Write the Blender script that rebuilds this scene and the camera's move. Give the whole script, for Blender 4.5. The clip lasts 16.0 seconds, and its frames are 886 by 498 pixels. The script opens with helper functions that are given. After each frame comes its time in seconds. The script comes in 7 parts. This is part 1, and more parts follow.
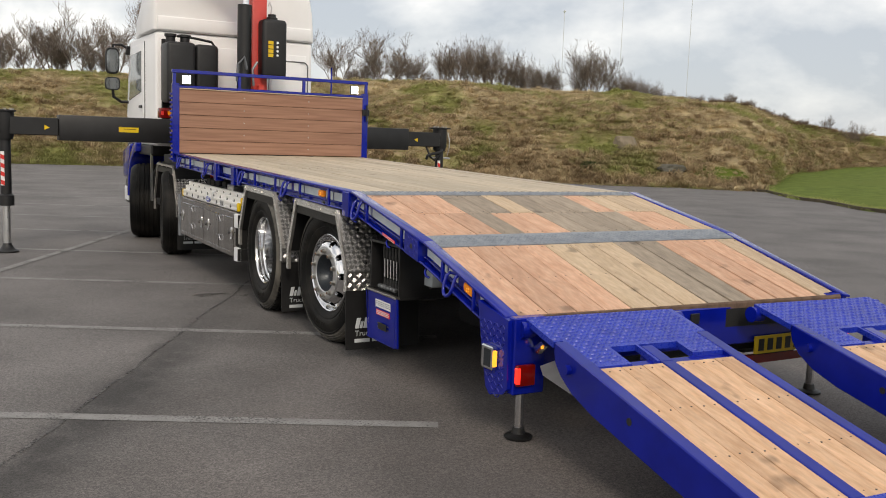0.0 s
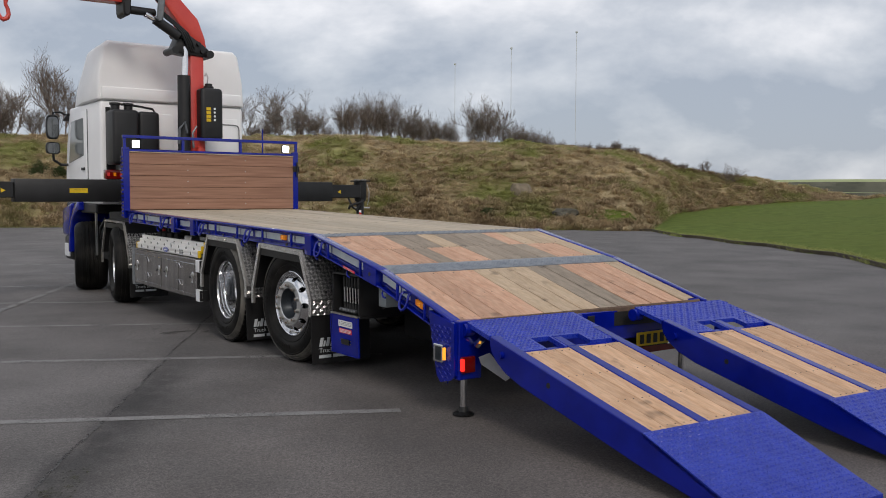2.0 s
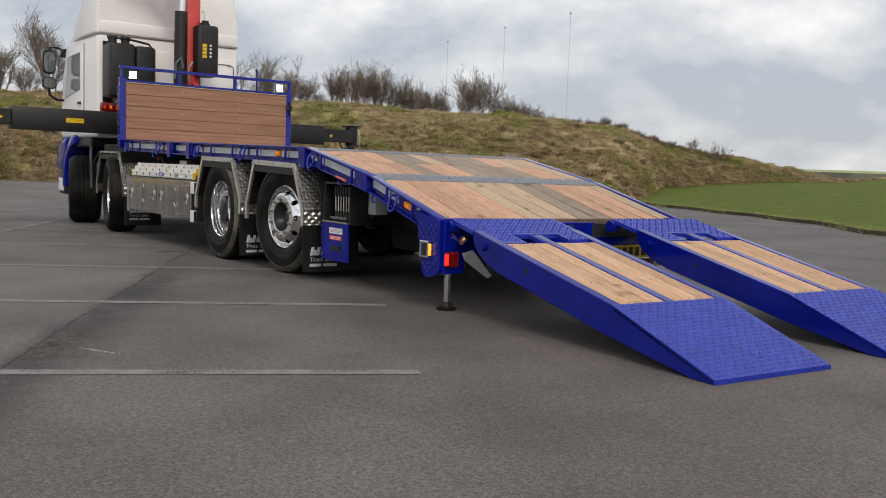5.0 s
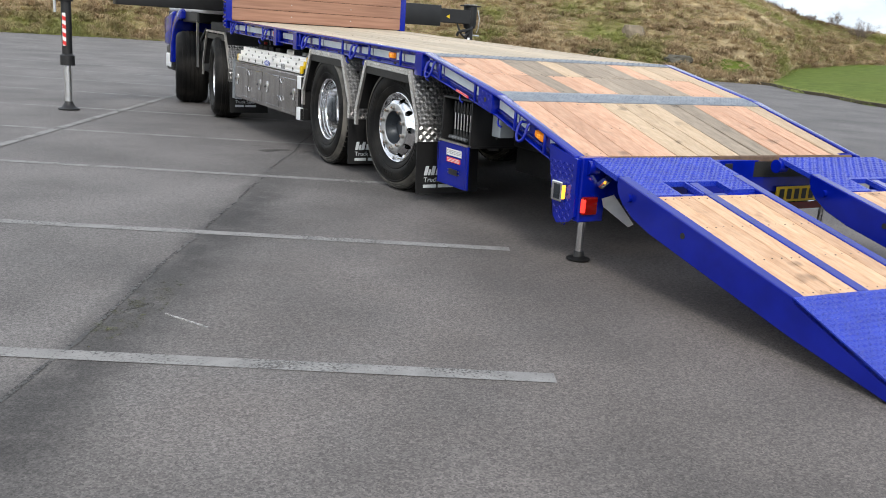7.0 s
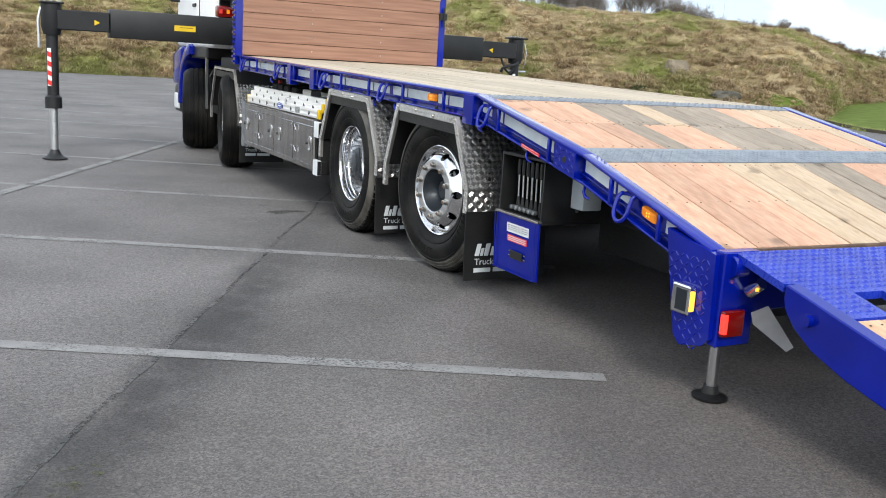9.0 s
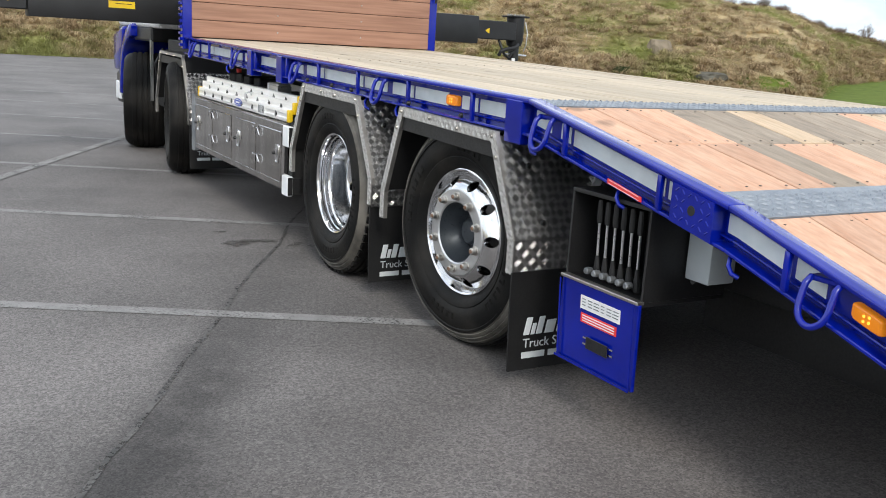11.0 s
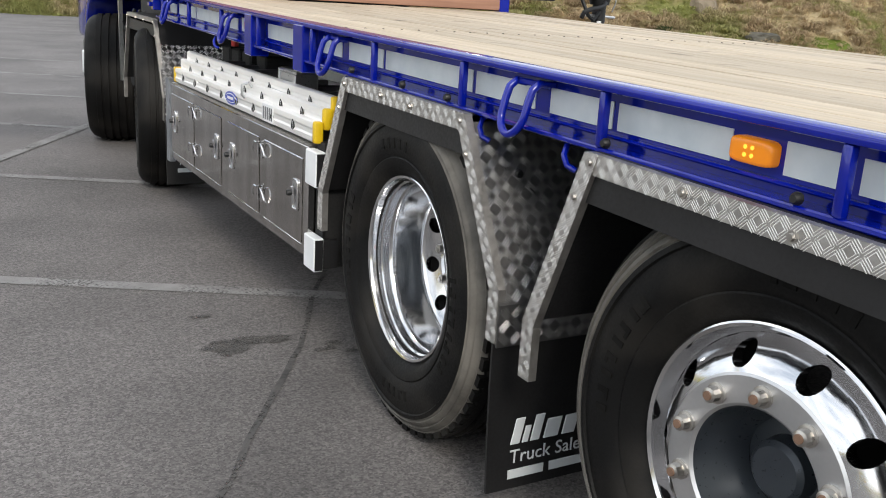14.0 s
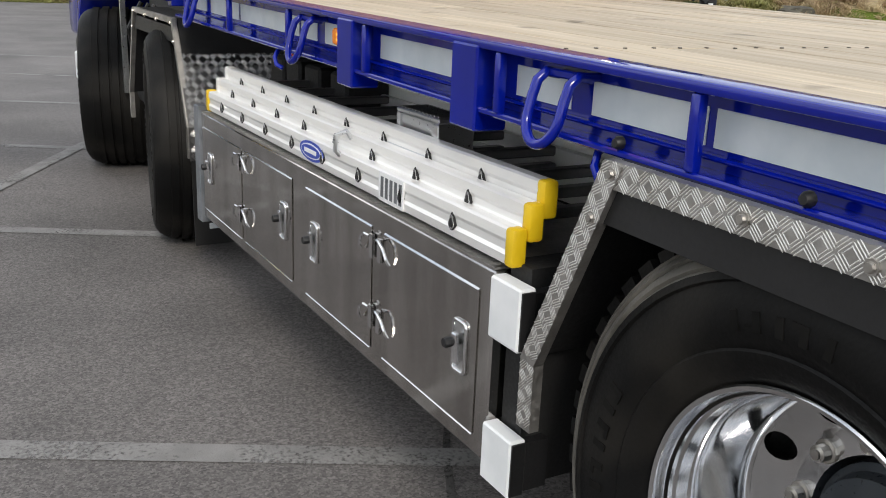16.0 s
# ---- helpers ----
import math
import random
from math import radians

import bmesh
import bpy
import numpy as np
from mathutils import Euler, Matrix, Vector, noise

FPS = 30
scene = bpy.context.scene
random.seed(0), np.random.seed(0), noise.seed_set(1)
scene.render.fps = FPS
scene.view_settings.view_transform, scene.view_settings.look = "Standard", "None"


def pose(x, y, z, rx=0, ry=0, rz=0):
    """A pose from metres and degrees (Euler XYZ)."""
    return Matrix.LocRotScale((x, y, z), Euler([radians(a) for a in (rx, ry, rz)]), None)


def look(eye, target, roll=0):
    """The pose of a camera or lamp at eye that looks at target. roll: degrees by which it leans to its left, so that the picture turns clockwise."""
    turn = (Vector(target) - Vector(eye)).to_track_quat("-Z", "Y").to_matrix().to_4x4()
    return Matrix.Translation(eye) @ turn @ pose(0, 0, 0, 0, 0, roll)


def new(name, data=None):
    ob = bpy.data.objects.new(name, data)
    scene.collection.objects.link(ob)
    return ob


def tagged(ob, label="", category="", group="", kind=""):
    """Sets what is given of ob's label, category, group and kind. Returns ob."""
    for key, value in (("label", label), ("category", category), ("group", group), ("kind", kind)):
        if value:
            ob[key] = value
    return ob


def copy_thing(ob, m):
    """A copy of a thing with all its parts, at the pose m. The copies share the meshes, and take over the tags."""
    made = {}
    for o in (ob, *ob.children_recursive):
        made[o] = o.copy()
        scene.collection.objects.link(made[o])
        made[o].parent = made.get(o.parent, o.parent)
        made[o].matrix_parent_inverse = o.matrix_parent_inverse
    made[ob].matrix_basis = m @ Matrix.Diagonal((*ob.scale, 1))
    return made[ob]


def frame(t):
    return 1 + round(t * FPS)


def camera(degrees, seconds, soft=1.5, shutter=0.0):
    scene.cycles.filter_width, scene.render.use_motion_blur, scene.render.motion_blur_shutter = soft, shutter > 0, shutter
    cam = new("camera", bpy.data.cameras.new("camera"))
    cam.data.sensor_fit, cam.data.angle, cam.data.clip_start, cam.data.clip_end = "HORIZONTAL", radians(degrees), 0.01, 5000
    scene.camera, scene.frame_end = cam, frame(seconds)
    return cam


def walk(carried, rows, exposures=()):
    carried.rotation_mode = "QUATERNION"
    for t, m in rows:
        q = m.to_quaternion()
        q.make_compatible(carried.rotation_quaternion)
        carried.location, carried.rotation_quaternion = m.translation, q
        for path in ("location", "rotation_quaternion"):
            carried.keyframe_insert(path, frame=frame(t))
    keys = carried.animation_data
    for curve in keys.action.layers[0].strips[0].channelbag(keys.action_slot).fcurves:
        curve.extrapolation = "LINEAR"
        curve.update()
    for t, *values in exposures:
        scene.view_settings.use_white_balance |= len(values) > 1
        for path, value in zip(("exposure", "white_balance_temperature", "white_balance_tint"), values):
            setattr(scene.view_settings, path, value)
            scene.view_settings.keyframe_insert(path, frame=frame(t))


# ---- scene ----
cam = camera(51.9, 16.0, soft=1.0)
PATH = [
    (0, (-2.469, -5.663, 1.522), (-1.493, -3.934, 1.282), 2.0),
    (0.5, (-2.747, -5.923, 1.517), (-1.696, -4.232, 1.337), 1.3),
    (1, (-3.004, -6.194, 1.516), (-1.907, -4.527, 1.385), 0.8),
    (1.5, (-3.26, -6.484, 1.545), (-2.132, -4.836, 1.446), 0.6),
    (2, (-3.516, -6.74, 1.503), (-2.351, -5.119, 1.378), 0.3),
    (2.5, (-3.654, -6.941, 1.467), (-2.453, -5.352, 1.286), 0.5),
    (3, (-3.745, -7.081, 1.292), (-2.514, -5.514, 1.131), 1.9),
    (3.2, (-3.751, -7.115, 1.195), (-2.507, -5.557, 1.045), 2.2),
    (5.3, (-3.72, -7.005, 0.983), (-2.564, -5.384, 0.798), 1.8),
    (5.5, (-3.722, -6.933, 1.047), (-2.615, -5.288, 0.785), 1.4),
    (6, (-3.666, -6.744, 1.264), (-2.61, -5.096, 0.854), 2.9),
    (6.5, (-3.538, -6.542, 1.344), (-2.483, -4.897, 0.919), 3.7),
    (7, (-3.357, -6.214, 1.357), (-2.376, -4.537, 0.881), 3.9),
    (7.5, (-3.178, -5.819, 1.357), (-2.224, -4.123, 0.896), 3.5),
    (8, (-3.021, -5.432, 1.356), (-2.064, -3.734, 0.908), 3.4),
    (8.5, (-2.835, -5.016, 1.354), (-1.894, -3.302, 0.934), 3.8),
    (8.7, (-2.732, -4.833, 1.325), (-1.808, -3.106, 0.921), 3.6),
    (10.8, (-2.131, -3.061, 1.343), (-1.148, -1.377, 0.899), 3.0),
    (11, (-2.036, -2.895, 1.345), (-1.049, -1.214, 0.901), 3.5),
    (11.5, (-1.863, -2.485, 1.344), (-0.859, -0.807, 0.926), 4.2),
    (12, (-1.719, -2.074, 1.345), (-0.704, -0.405, 0.918), 3.6),
    (12.5, (-1.53, -1.678, 1.322), (-0.539, -0.006, 0.853), 3.8),
    (13, (-1.403, -1.256, 1.301), (-0.42, 0.41, 0.794), 4.1),
    (13.5, (-1.32, -0.876, 1.31), (-0.331, 0.779, 0.779), 3.9),
    (14, (-1.206, -0.474, 1.317), (-0.244, 1.198, 0.786), 3.5),
    (14.2, (-1.173, -0.303, 1.31), (-0.236, 1.379, 0.769), 3.9),
    (14.5, (-1.154, -0.063, 1.301), (-0.21, 1.623, 0.782), 3.9),
    (15, (-1.092, 0.343, 1.314), (-0.113, 2.0, 0.768), 3.3),
    (15.5, (-1.002, 0.763, 1.312), (-0.043, 2.433, 0.771), 3.1),
    (16, (-0.955, 1.182, 1.32), (0.002, 2.841, 0.744), 2.4),
]
walk(cam, [(t, look(eye, target, roll)) for t, eye, target, roll in PATH],
     exposures=[(0.0, 0.62, 7250, 12), (0.5, 0.37, 6900, 11), (1.0, 0.29, 6650, 10), (1.5, 0.22, 6580, 13), (2.0, 0.16, 6600, 13), (2.5, 0.36, 6650, 13), (3.0, 0.36, 6700, 12), (5.5, 0.40, 7050, 13), (6.0, 0.92, 6800, 11), (6.5, 1.09, 6550, 10),
                (7.5, 1.27, 6380, 9), (8.5, 1.31, 6280, 8), (11.0, 1.25, 6420, 9), (12.0, 1.18, 6580, 10), (12.5, 1.26, 6580, 10), (13.0, 1.27, 6600, 10), (13.5, 1.29, 6600, 10), (14.0, 1.17, 6600, 10), (15.0, 1.13, 6600, 10), (16.0, 0.99, 6640, 10)])

# ---- light ----
SUN_AZ, SUN_EL = 198.0, 36.0        # compass of the sun from +y towards +x, and its height
world = bpy.data.worlds.new("sky")
scene.world = world
world.use_nodes = True
wn, wl = world.node_tree.nodes, world.node_tree.links
wn.clear()
w_out = wn.new("ShaderNodeOutputWorld")
w_add = wn.new("ShaderNodeMixShader")
w_add.inputs[0].default_value = 0.86
w_blue = wn.new("ShaderNodeBackground")
w_cloud = wn.new("ShaderNodeBackground")
w_sky = wn.new("ShaderNodeTexSky")
w_sky.sky_type, w_sky.sun_disc = "NISHITA", False
w_sky.sun_elevation, w_sky.sun_rotation = radians(SUN_EL), radians(SUN_AZ)
w_blue.inputs["Strength"].default_value = 0.08
w_co = wn.new("ShaderNodeTexCoord")
w_map = wn.new("ShaderNodeMapping")
w_map.inputs["Scale"].default_value = (1.0, 1.0, 1.9)
w_map.inputs["Location"].default_value = (0.62, 0.35, 0.05)
# thinner cloud towards the north-west, heavier overhead and behind
w_thin = wn.new("ShaderNodeVectorMath")
w_thin.operation = "DOT_PRODUCT"
w_thin.inputs[1].default_value = (-0.6, -0.2, 0.15)
w_lift = wn.new("ShaderNodeMath")
w_lift.operation, w_lift.inputs[1].default_value = "MULTIPLY_ADD", 0.10
w_n1 = wn.new("ShaderNodeTexNoise")
w_n1.inputs["Scale"].default_value, w_n1.inputs["Detail"].default_value = 3.3, 8.0
w_n1.inputs["Roughness"].default_value, w_n1.inputs["Distortion"].default_value = 0.54, 0.12
w_ramp = wn.new("ShaderNodeValToRGB")
cr = w_ramp.color_ramp
cr.elements[0].position, cr.elements[0].color = 0.39, (0.38, 0.435, 0.515, 1)
cr.elements[1].position, cr.elements[1].color = 0.66, (1.06, 1.07, 1.08, 1)
mid = cr.elements.new(0.5)
mid.color = (0.60, 0.645, 0.70, 1)
w_cloud.inputs["Strength"].default_value = 0.95
wl.new(w_co.outputs["Generated"], w_map.inputs["Vector"])
wl.new(w_map.outputs[0], w_n1.inputs["Vector"])
wl.new(w_co.outputs["Generated"], w_thin.inputs[0])
wl.new(w_thin.outputs["Value"], w_lift.inputs[0])
wl.new(w_n1.outputs[0], w_lift.inputs[2])
wl.new(w_lift.outputs[0], w_ramp.inputs[0])
wl.new(w_ramp.outputs[0], w_cloud.inputs["Color"])
wl.new(w_sky.outputs[0], w_blue.inputs["Color"])
wl.new(w_blue.outputs[0], w_add.inputs[1])
wl.new(w_cloud.outputs[0], w_add.inputs[2])
wl.new(w_add.outputs[0], w_out.inputs[0])

sun = new("sun", bpy.data.lights.new("sun", "SUN"))
sun.data.energy, sun.data.angle, sun.data.color = 0.9, radians(14), (1.0, 0.94, 0.85)
sa, se = radians(SUN_AZ), radians(SUN_EL)
sun_way = Vector((math.sin(sa) * math.cos(se), math.cos(sa) * math.cos(se), math.sin(se)))
sun.matrix_world = look(sun_way * 50, (0, 0, 0))

# ---- materials ----
def surface(name, c1, c2=None, scale=4.0, rough=0.5, metal=0.0, bump=0.0, fine=120.0, vary=0.0, stretch=(1, 1, 1),
            spread=(0.35, 0.65), grit=0.08, coat=0.0, coord="Object", detail=6.0):
    """Two scales of noise: broad between two colours, fine in the roughness and the relief; vary: a shift for each object."""
    m = bpy.data.materials.new(name)
    m.use_nodes = True
    n, l = m.node_tree.nodes, m.node_tree.links
    b = n["Principled BSDF"]
    b.inputs["Metallic"].default_value = metal
    b.inputs["Coat Weight"].default_value = coat
    b.inputs["Coat Roughness"].default_value = 0.08
    co, mp = n.new("ShaderNodeTexCoord"), n.new("ShaderNodeMapping")
    mp.inputs["Scale"].default_value = stretch
    l.new(co.outputs[coord], mp.inputs["Vector"])
    broad, small = n.new("ShaderNodeTexNoise"), n.new("ShaderNodeTexNoise")
    broad.inputs["Scale"].default_value, broad.inputs["Detail"].default_value = scale, detail
    small.inputs["Scale"].default_value, small.inputs["Detail"].default_value = fine, 3.0
    info = n.new("ShaderNodeObjectInfo")
    if vary:
        sh = n.new("ShaderNodeVectorMath")
        sh.operation = "MULTIPLY_ADD"
        cmb = n.new("ShaderNodeCombineXYZ")
        for k in range(3):
            l.new(info.outputs["Random"], cmb.inputs[k])
        sh.inputs[1].default_value = (17.0, 31.0, 23.0)
        l.new(cmb.outputs[0], sh.inputs[0])
        l.new(mp.outputs[0], sh.inputs[2])
        src = sh.outputs[0]
    else:
        src = mp.outputs[0]
    l.new(src, broad.inputs["Vector"])
    l.new(src, small.inputs["Vector"])
    ramp = n.new("ShaderNodeValToRGB")
    ramp.color_ramp.elements[0].position, ramp.color_ramp.elements[0].color = spread[0], (*c1, 1)
    ramp.color_ramp.elements[1].position, ramp.color_ramp.elements[1].color = spread[1], (*(c2 or c1), 1)
    l.new(broad.outputs[0], ramp.inputs[0])
    out = ramp.outputs[0]
    if vary:
        hsv = n.new("ShaderNodeHueSaturation")
        mr = n.new("ShaderNodeMapRange")
        mr.inputs["To Min"].default_value, mr.inputs["To Max"].default_value = 1 - vary, 1 + vary
        l.new(info.outputs["Random"], mr.inputs["Value"])
        l.new(mr.outputs[0], hsv.inputs["Value"])
        l.new(out, hsv.inputs["Color"])
        out = hsv.outputs[0]
    l.new(out, b.inputs["Base Color"])
    rr = n.new("ShaderNodeMapRange")
    rr.inputs["From Min"].default_value, rr.inputs["From Max"].default_value = 0.3, 0.7
    rr.inputs["To Min"].default_value, rr.inputs["To Max"].default_value = max(rough - grit, 0.03), min(rough + grit, 1.0)
    l.new(small.outputs[0], rr.inputs["Value"])
    l.new(rr.outputs[0], b.inputs["Roughness"])
    if bump:
        bp = n.new("ShaderNodeBump")
        bp.inputs["Strength"].default_value, bp.inputs["Distance"].default_value = bump, 0.004
        l.new(small.outputs[0], bp.inputs["Height"])
        l.new(bp.outputs[0], b.inputs["Normal"])
    return m


def wood(name, c1, c2, vary=0.12, rough=0.75):
    """Planed boards with grain along the plank's long way (y), knots and grey weathering."""
    m = surface(name, c1, c2, scale=3.0, rough=rough, bump=0.35, fine=40.0, vary=vary, stretch=(9, 0.6, 9), spread=(0.3, 0.7))
    n, l = m.node_tree.nodes, m.node_tree.links
    b = n["Principled BSDF"]
    old = b.inputs["Base Color"].links[0].from_socket
    co = n.new("ShaderNodeTexCoord")
    mp = n.new("ShaderNodeMapping")
    mp.inputs["Scale"].default_value = (60, 1.6, 60)
    grain = n.new("ShaderNodeTexNoise")
    grain.inputs["Scale"].default_value, grain.inputs["Detail"].default_value = 1.0, 4.0
    knot = n.new("ShaderNodeTexNoise")
    knot.inputs["Scale"].default_value = 5.0
    l.new(co.outputs["Object"], mp.inputs["Vector"])
    l.new(mp.outputs[0], grain.inputs["Vector"])
    l.new(co.outputs["Object"], knot.inputs["Vector"])
    r1 = n.new("ShaderNodeMapRange")
    r1.inputs["From Min"].default_value, r1.inputs["From Max"].default_value = 0.3, 0.7
    r1.inputs["To Min"].default_value, r1.inputs["To Max"].default_value = 0.84, 1.08
    l.new(grain.outputs[0], r1.inputs["Value"])
    r2 = n.new("ShaderNodeMapRange")
    r2.inputs["From Min"].default_value, r2.inputs["From Max"].default_value = 0.66, 0.74
    r2.inputs["To Min"].default_value, r2.inputs["To Max"].default_value = 1.0, 0.55
    l.new(knot.outputs[0], r2.inputs["Value"])
    mu = n.new("ShaderNodeMath")
    mu.operation = "MULTIPLY"
    l.new(r1.outputs[0], mu.inputs[0])
    l.new(r2.outputs[0], mu.inputs[1])
    mx = n.new("ShaderNodeVectorMath")
    mx.operation = "SCALE"
    l.new(old, mx.inputs[0])
    l.new(mu.outputs[0], mx.inputs["Scale"])
    l.new(mx.outputs[0], b.inputs["Base Color"])
    return m


def plain(name, colour, rough=0.4, metal=0.0, glow=0.0):
    m = surface(name, colour, tuple(c * 0.88 for c in colour), scale=6.0, rough=rough, metal=metal)
    if glow:
        b = m.node_tree.nodes["Principled BSDF"]
        b.inputs["Emission Color"].default_value = (*colour, 1)
        b.inputs["Emission Strength"].default_value = glow
    return m


RUBBER_GLOSS = 0.2
BLUE = surface("blue_paint", (0.001, 0.007, 0.20), (0.0015, 0.010, 0.26), scale=5, rough=0.09, coat=0.0, bump=0.02, fine=40)
BLUE.node_tree.nodes["Principled BSDF"].inputs["Specular IOR Level"].default_value = 0.5
BLUE_WORN = surface("blue_tread_paint", (0.006, 0.021, 0.30), (0.014, 0.036, 0.38), scale=9, rough=0.30, bump=0.05, fine=90)
WHITE_PAINT = surface("white_cab_paint", (0.84, 0.84, 0.84), (0.88, 0.88, 0.88), scale=2, rough=0.5, coat=0.0)
RED = surface("red_crane_paint", (0.55, 0.04, 0.03), (0.62, 0.06, 0.04), scale=4, rough=0.35, coat=0.3)
BLACK = surface("black_paint", (0.005, 0.005, 0.0055), (0.010, 0.010, 0.011), scale=6, rough=0.5)
RUBBER = surface("tyre_rubber", (0.0022, 0.0022, 0.0022), (0.019, 0.0172, 0.0146), scale=5, rough=0.58, bump=0.12, fine=150, spread=(0.46, 0.78))
RUBBER.node_tree.nodes["Principled BSDF"].inputs["Specular IOR Level"].default_value = RUBBER_GLOSS
DUSTY_RUBBER = surface("dusty_tyre_shoulder", (0.055, 0.051, 0.044), (0.145, 0.134, 0.116), scale=7, rough=0.7, bump=0.15, fine=120)
SIDEWALL_MARK = surface("sidewall_mark", (0.0035, 0.0035, 0.0033), (0.010, 0.0095, 0.0088), scale=12, rough=0.6)
SIDEWALL_MARK.node_tree.nodes["Principled BSDF"].inputs["Specular IOR Level"].default_value = RUBBER_GLOSS * 0.5
SCREW = plain("dull_screw_head", (0.085, 0.07, 0.055), 0.6)
FLAP = surface("flap_rubber", (0.004, 0.004, 0.0045), (0.008, 0.008, 0.0085), scale=9, rough=0.5, bump=0.05)
CHROME = surface("polished_alloy", (0.68, 0.69, 0.705), (0.74, 0.74, 0.75), scale=8, rough=0.14, metal=1.0, grit=0.05)
ALLOY = surface("brushed_alloy", (0.62, 0.63, 0.64), (0.7, 0.7, 0.7), scale=8, rough=0.34, metal=1.0)
# Groove ground darker than the bars: dirt, plus the bars' glint put into colour.
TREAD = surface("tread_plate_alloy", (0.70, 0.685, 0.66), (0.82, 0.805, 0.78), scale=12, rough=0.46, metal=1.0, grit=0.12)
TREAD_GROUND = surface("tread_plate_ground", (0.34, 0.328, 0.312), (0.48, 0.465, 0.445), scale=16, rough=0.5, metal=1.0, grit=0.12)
# Bars worn paler; sky glints and the plate's dark reflection also put into colour.
WORN_BAR = surface("worn_tread_bar", (0.60, 0.595, 0.585), (0.74, 0.73, 0.72), scale=14, rough=0.34, metal=1.0, grit=0.12)
DARK_TREAD = surface("dark_tread_plate", (0.15, 0.149, 0.15), (0.25, 0.248, 0.248), scale=7, rough=0.4, metal=0.85, grit=0.12, bump=0.1, fine=40)
STEEL = surface("stainless_box", (0.40, 0.382, 0.364), (0.60, 0.58, 0.56), scale=9, rough=0.12, metal=1.0, grit=0.07, stretch=(1, 1, 0.16), bump=0.16, fine=7)
GALV = surface("galvanised_tread", (0.22, 0.24, 0.265), (0.31, 0.33, 0.355), scale=14, rough=0.4, metal=0.7)
LADDER = surface("ladder_alloy", (0.82, 0.81, 0.79), (0.91, 0.90, 0.88), scale=10, rough=0.36, metal=0.4, stretch=(1, 0.3, 1.6))
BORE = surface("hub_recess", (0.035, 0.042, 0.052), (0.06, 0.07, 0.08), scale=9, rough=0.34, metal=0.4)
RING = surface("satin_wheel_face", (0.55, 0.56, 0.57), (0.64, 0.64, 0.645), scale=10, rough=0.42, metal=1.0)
STUD = plain("rusty_stud", (0.17, 0.10, 0.065), 0.6)
HUB = surface("hub_grey", (0.14, 0.15, 0.16), (0.22, 0.23, 0.24), scale=12, rough=0.4, metal=0.5)
NUT = surface("wheel_nut", (0.42, 0.40, 0.37), (0.5, 0.48, 0.45), scale=30, rough=0.35, metal=1.0)
TAPE = surface("silver_tape", (0.50, 0.55, 0.57), (0.58, 0.62, 0.63), scale=14, rough=0.4)
AMBER = plain("amber_lens", (0.8, 0.24, 0.01), 0.2, glow=0.12)
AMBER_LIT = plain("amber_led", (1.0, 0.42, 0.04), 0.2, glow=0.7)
RED_LENS = plain("red_lens", (0.16, 0.004, 0.003), 0.12)
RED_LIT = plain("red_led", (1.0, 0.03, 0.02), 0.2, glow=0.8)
YELLOW = plain("yellow_plastic", (0.75, 0.5, 0.01), 0.45)
LED_WHITE = plain("work_light_led", (1.0, 1.0, 1.0), 0.2, glow=9.0)
WHITE = plain("white_print", (0.8, 0.8, 0.8), 0.5)
SILVER = plain("silver_print", (0.55, 0.58, 0.6), 0.5)
RED_PRINT = plain("red_print", (0.7, 0.03, 0.025), 0.45)
GREY_BOX = surface("grey_plastic", (0.36, 0.4, 0.42), (0.42, 0.45, 0.47), scale=5, rough=0.5)
DARK = surface("chassis_black", (0.005, 0.005, 0.0055), (0.010, 0.010, 0.010), scale=5, rough=0.7)
CAP_WHITE = surface("white_end_cap", (0.68, 0.7, 0.71), (0.76, 0.77, 0.78), scale=12, rough=0.45)
GLASS = plain("dark_glass", (0.02, 0.025, 0.03), 0.05)
# Window base lightened: the pane's pale reflection is put into the colour.
SIDE_GLASS = plain("side_window_glass", (0.19, 0.205, 0.21), 0.06)
# Mirror base darkened: a dark reflection is put into the colour.
MIRROR = plain("mirror_glass", (0.22, 0.235, 0.24), 0.06, metal=1.0)
BLUE_PRINT = plain("blue_print", (0.02, 0.06, 0.42), 0.4)
CORD = plain("grey_cable", (0.1, 0.1, 0.1), 0.5)

DECK_WOOD = wood("weathered_deck_wood", (0.42, 0.345, 0.245), (0.53, 0.45, 0.345), 0.12)
W_PINK = wood("reddish_plank", (0.485, 0.268, 0.168), (0.585, 0.365, 0.248), 0.15)
W_TAN = wood("tan_plank", (0.46, 0.335, 0.215), (0.56, 0.425, 0.295), 0.10)
W_GREY = wood("grey_plank", (0.255, 0.205, 0.155), (0.375, 0.305, 0.232), 0.14)
W_RAMP = wood("ramp_plank", (0.55, 0.325, 0.185), (0.66, 0.43, 0.275), 0.17)
END_GRAIN = surface("end_grain", (0.075, 0.045, 0.03), (0.15, 0.095, 0.065), scale=14, rough=0.85, bump=0.3)
W_BOARD = surface("headboard_wood", (0.235, 0.118, 0.074), (0.32, 0.172, 0.112), scale=3, rough=0.6, bump=0.2, fine=50, vary=0.1, stretch=(0.6, 9, 12))

# ---- mesh helpers ----
WORLD_AT = {}


def thing(name, at, label, category, group=""):
    e = new(name)
    e.location, e.empty_display_size = at, 0.2
    WORLD_AT[e.name] = Vector(at)
    return tagged(e, label, category, group)


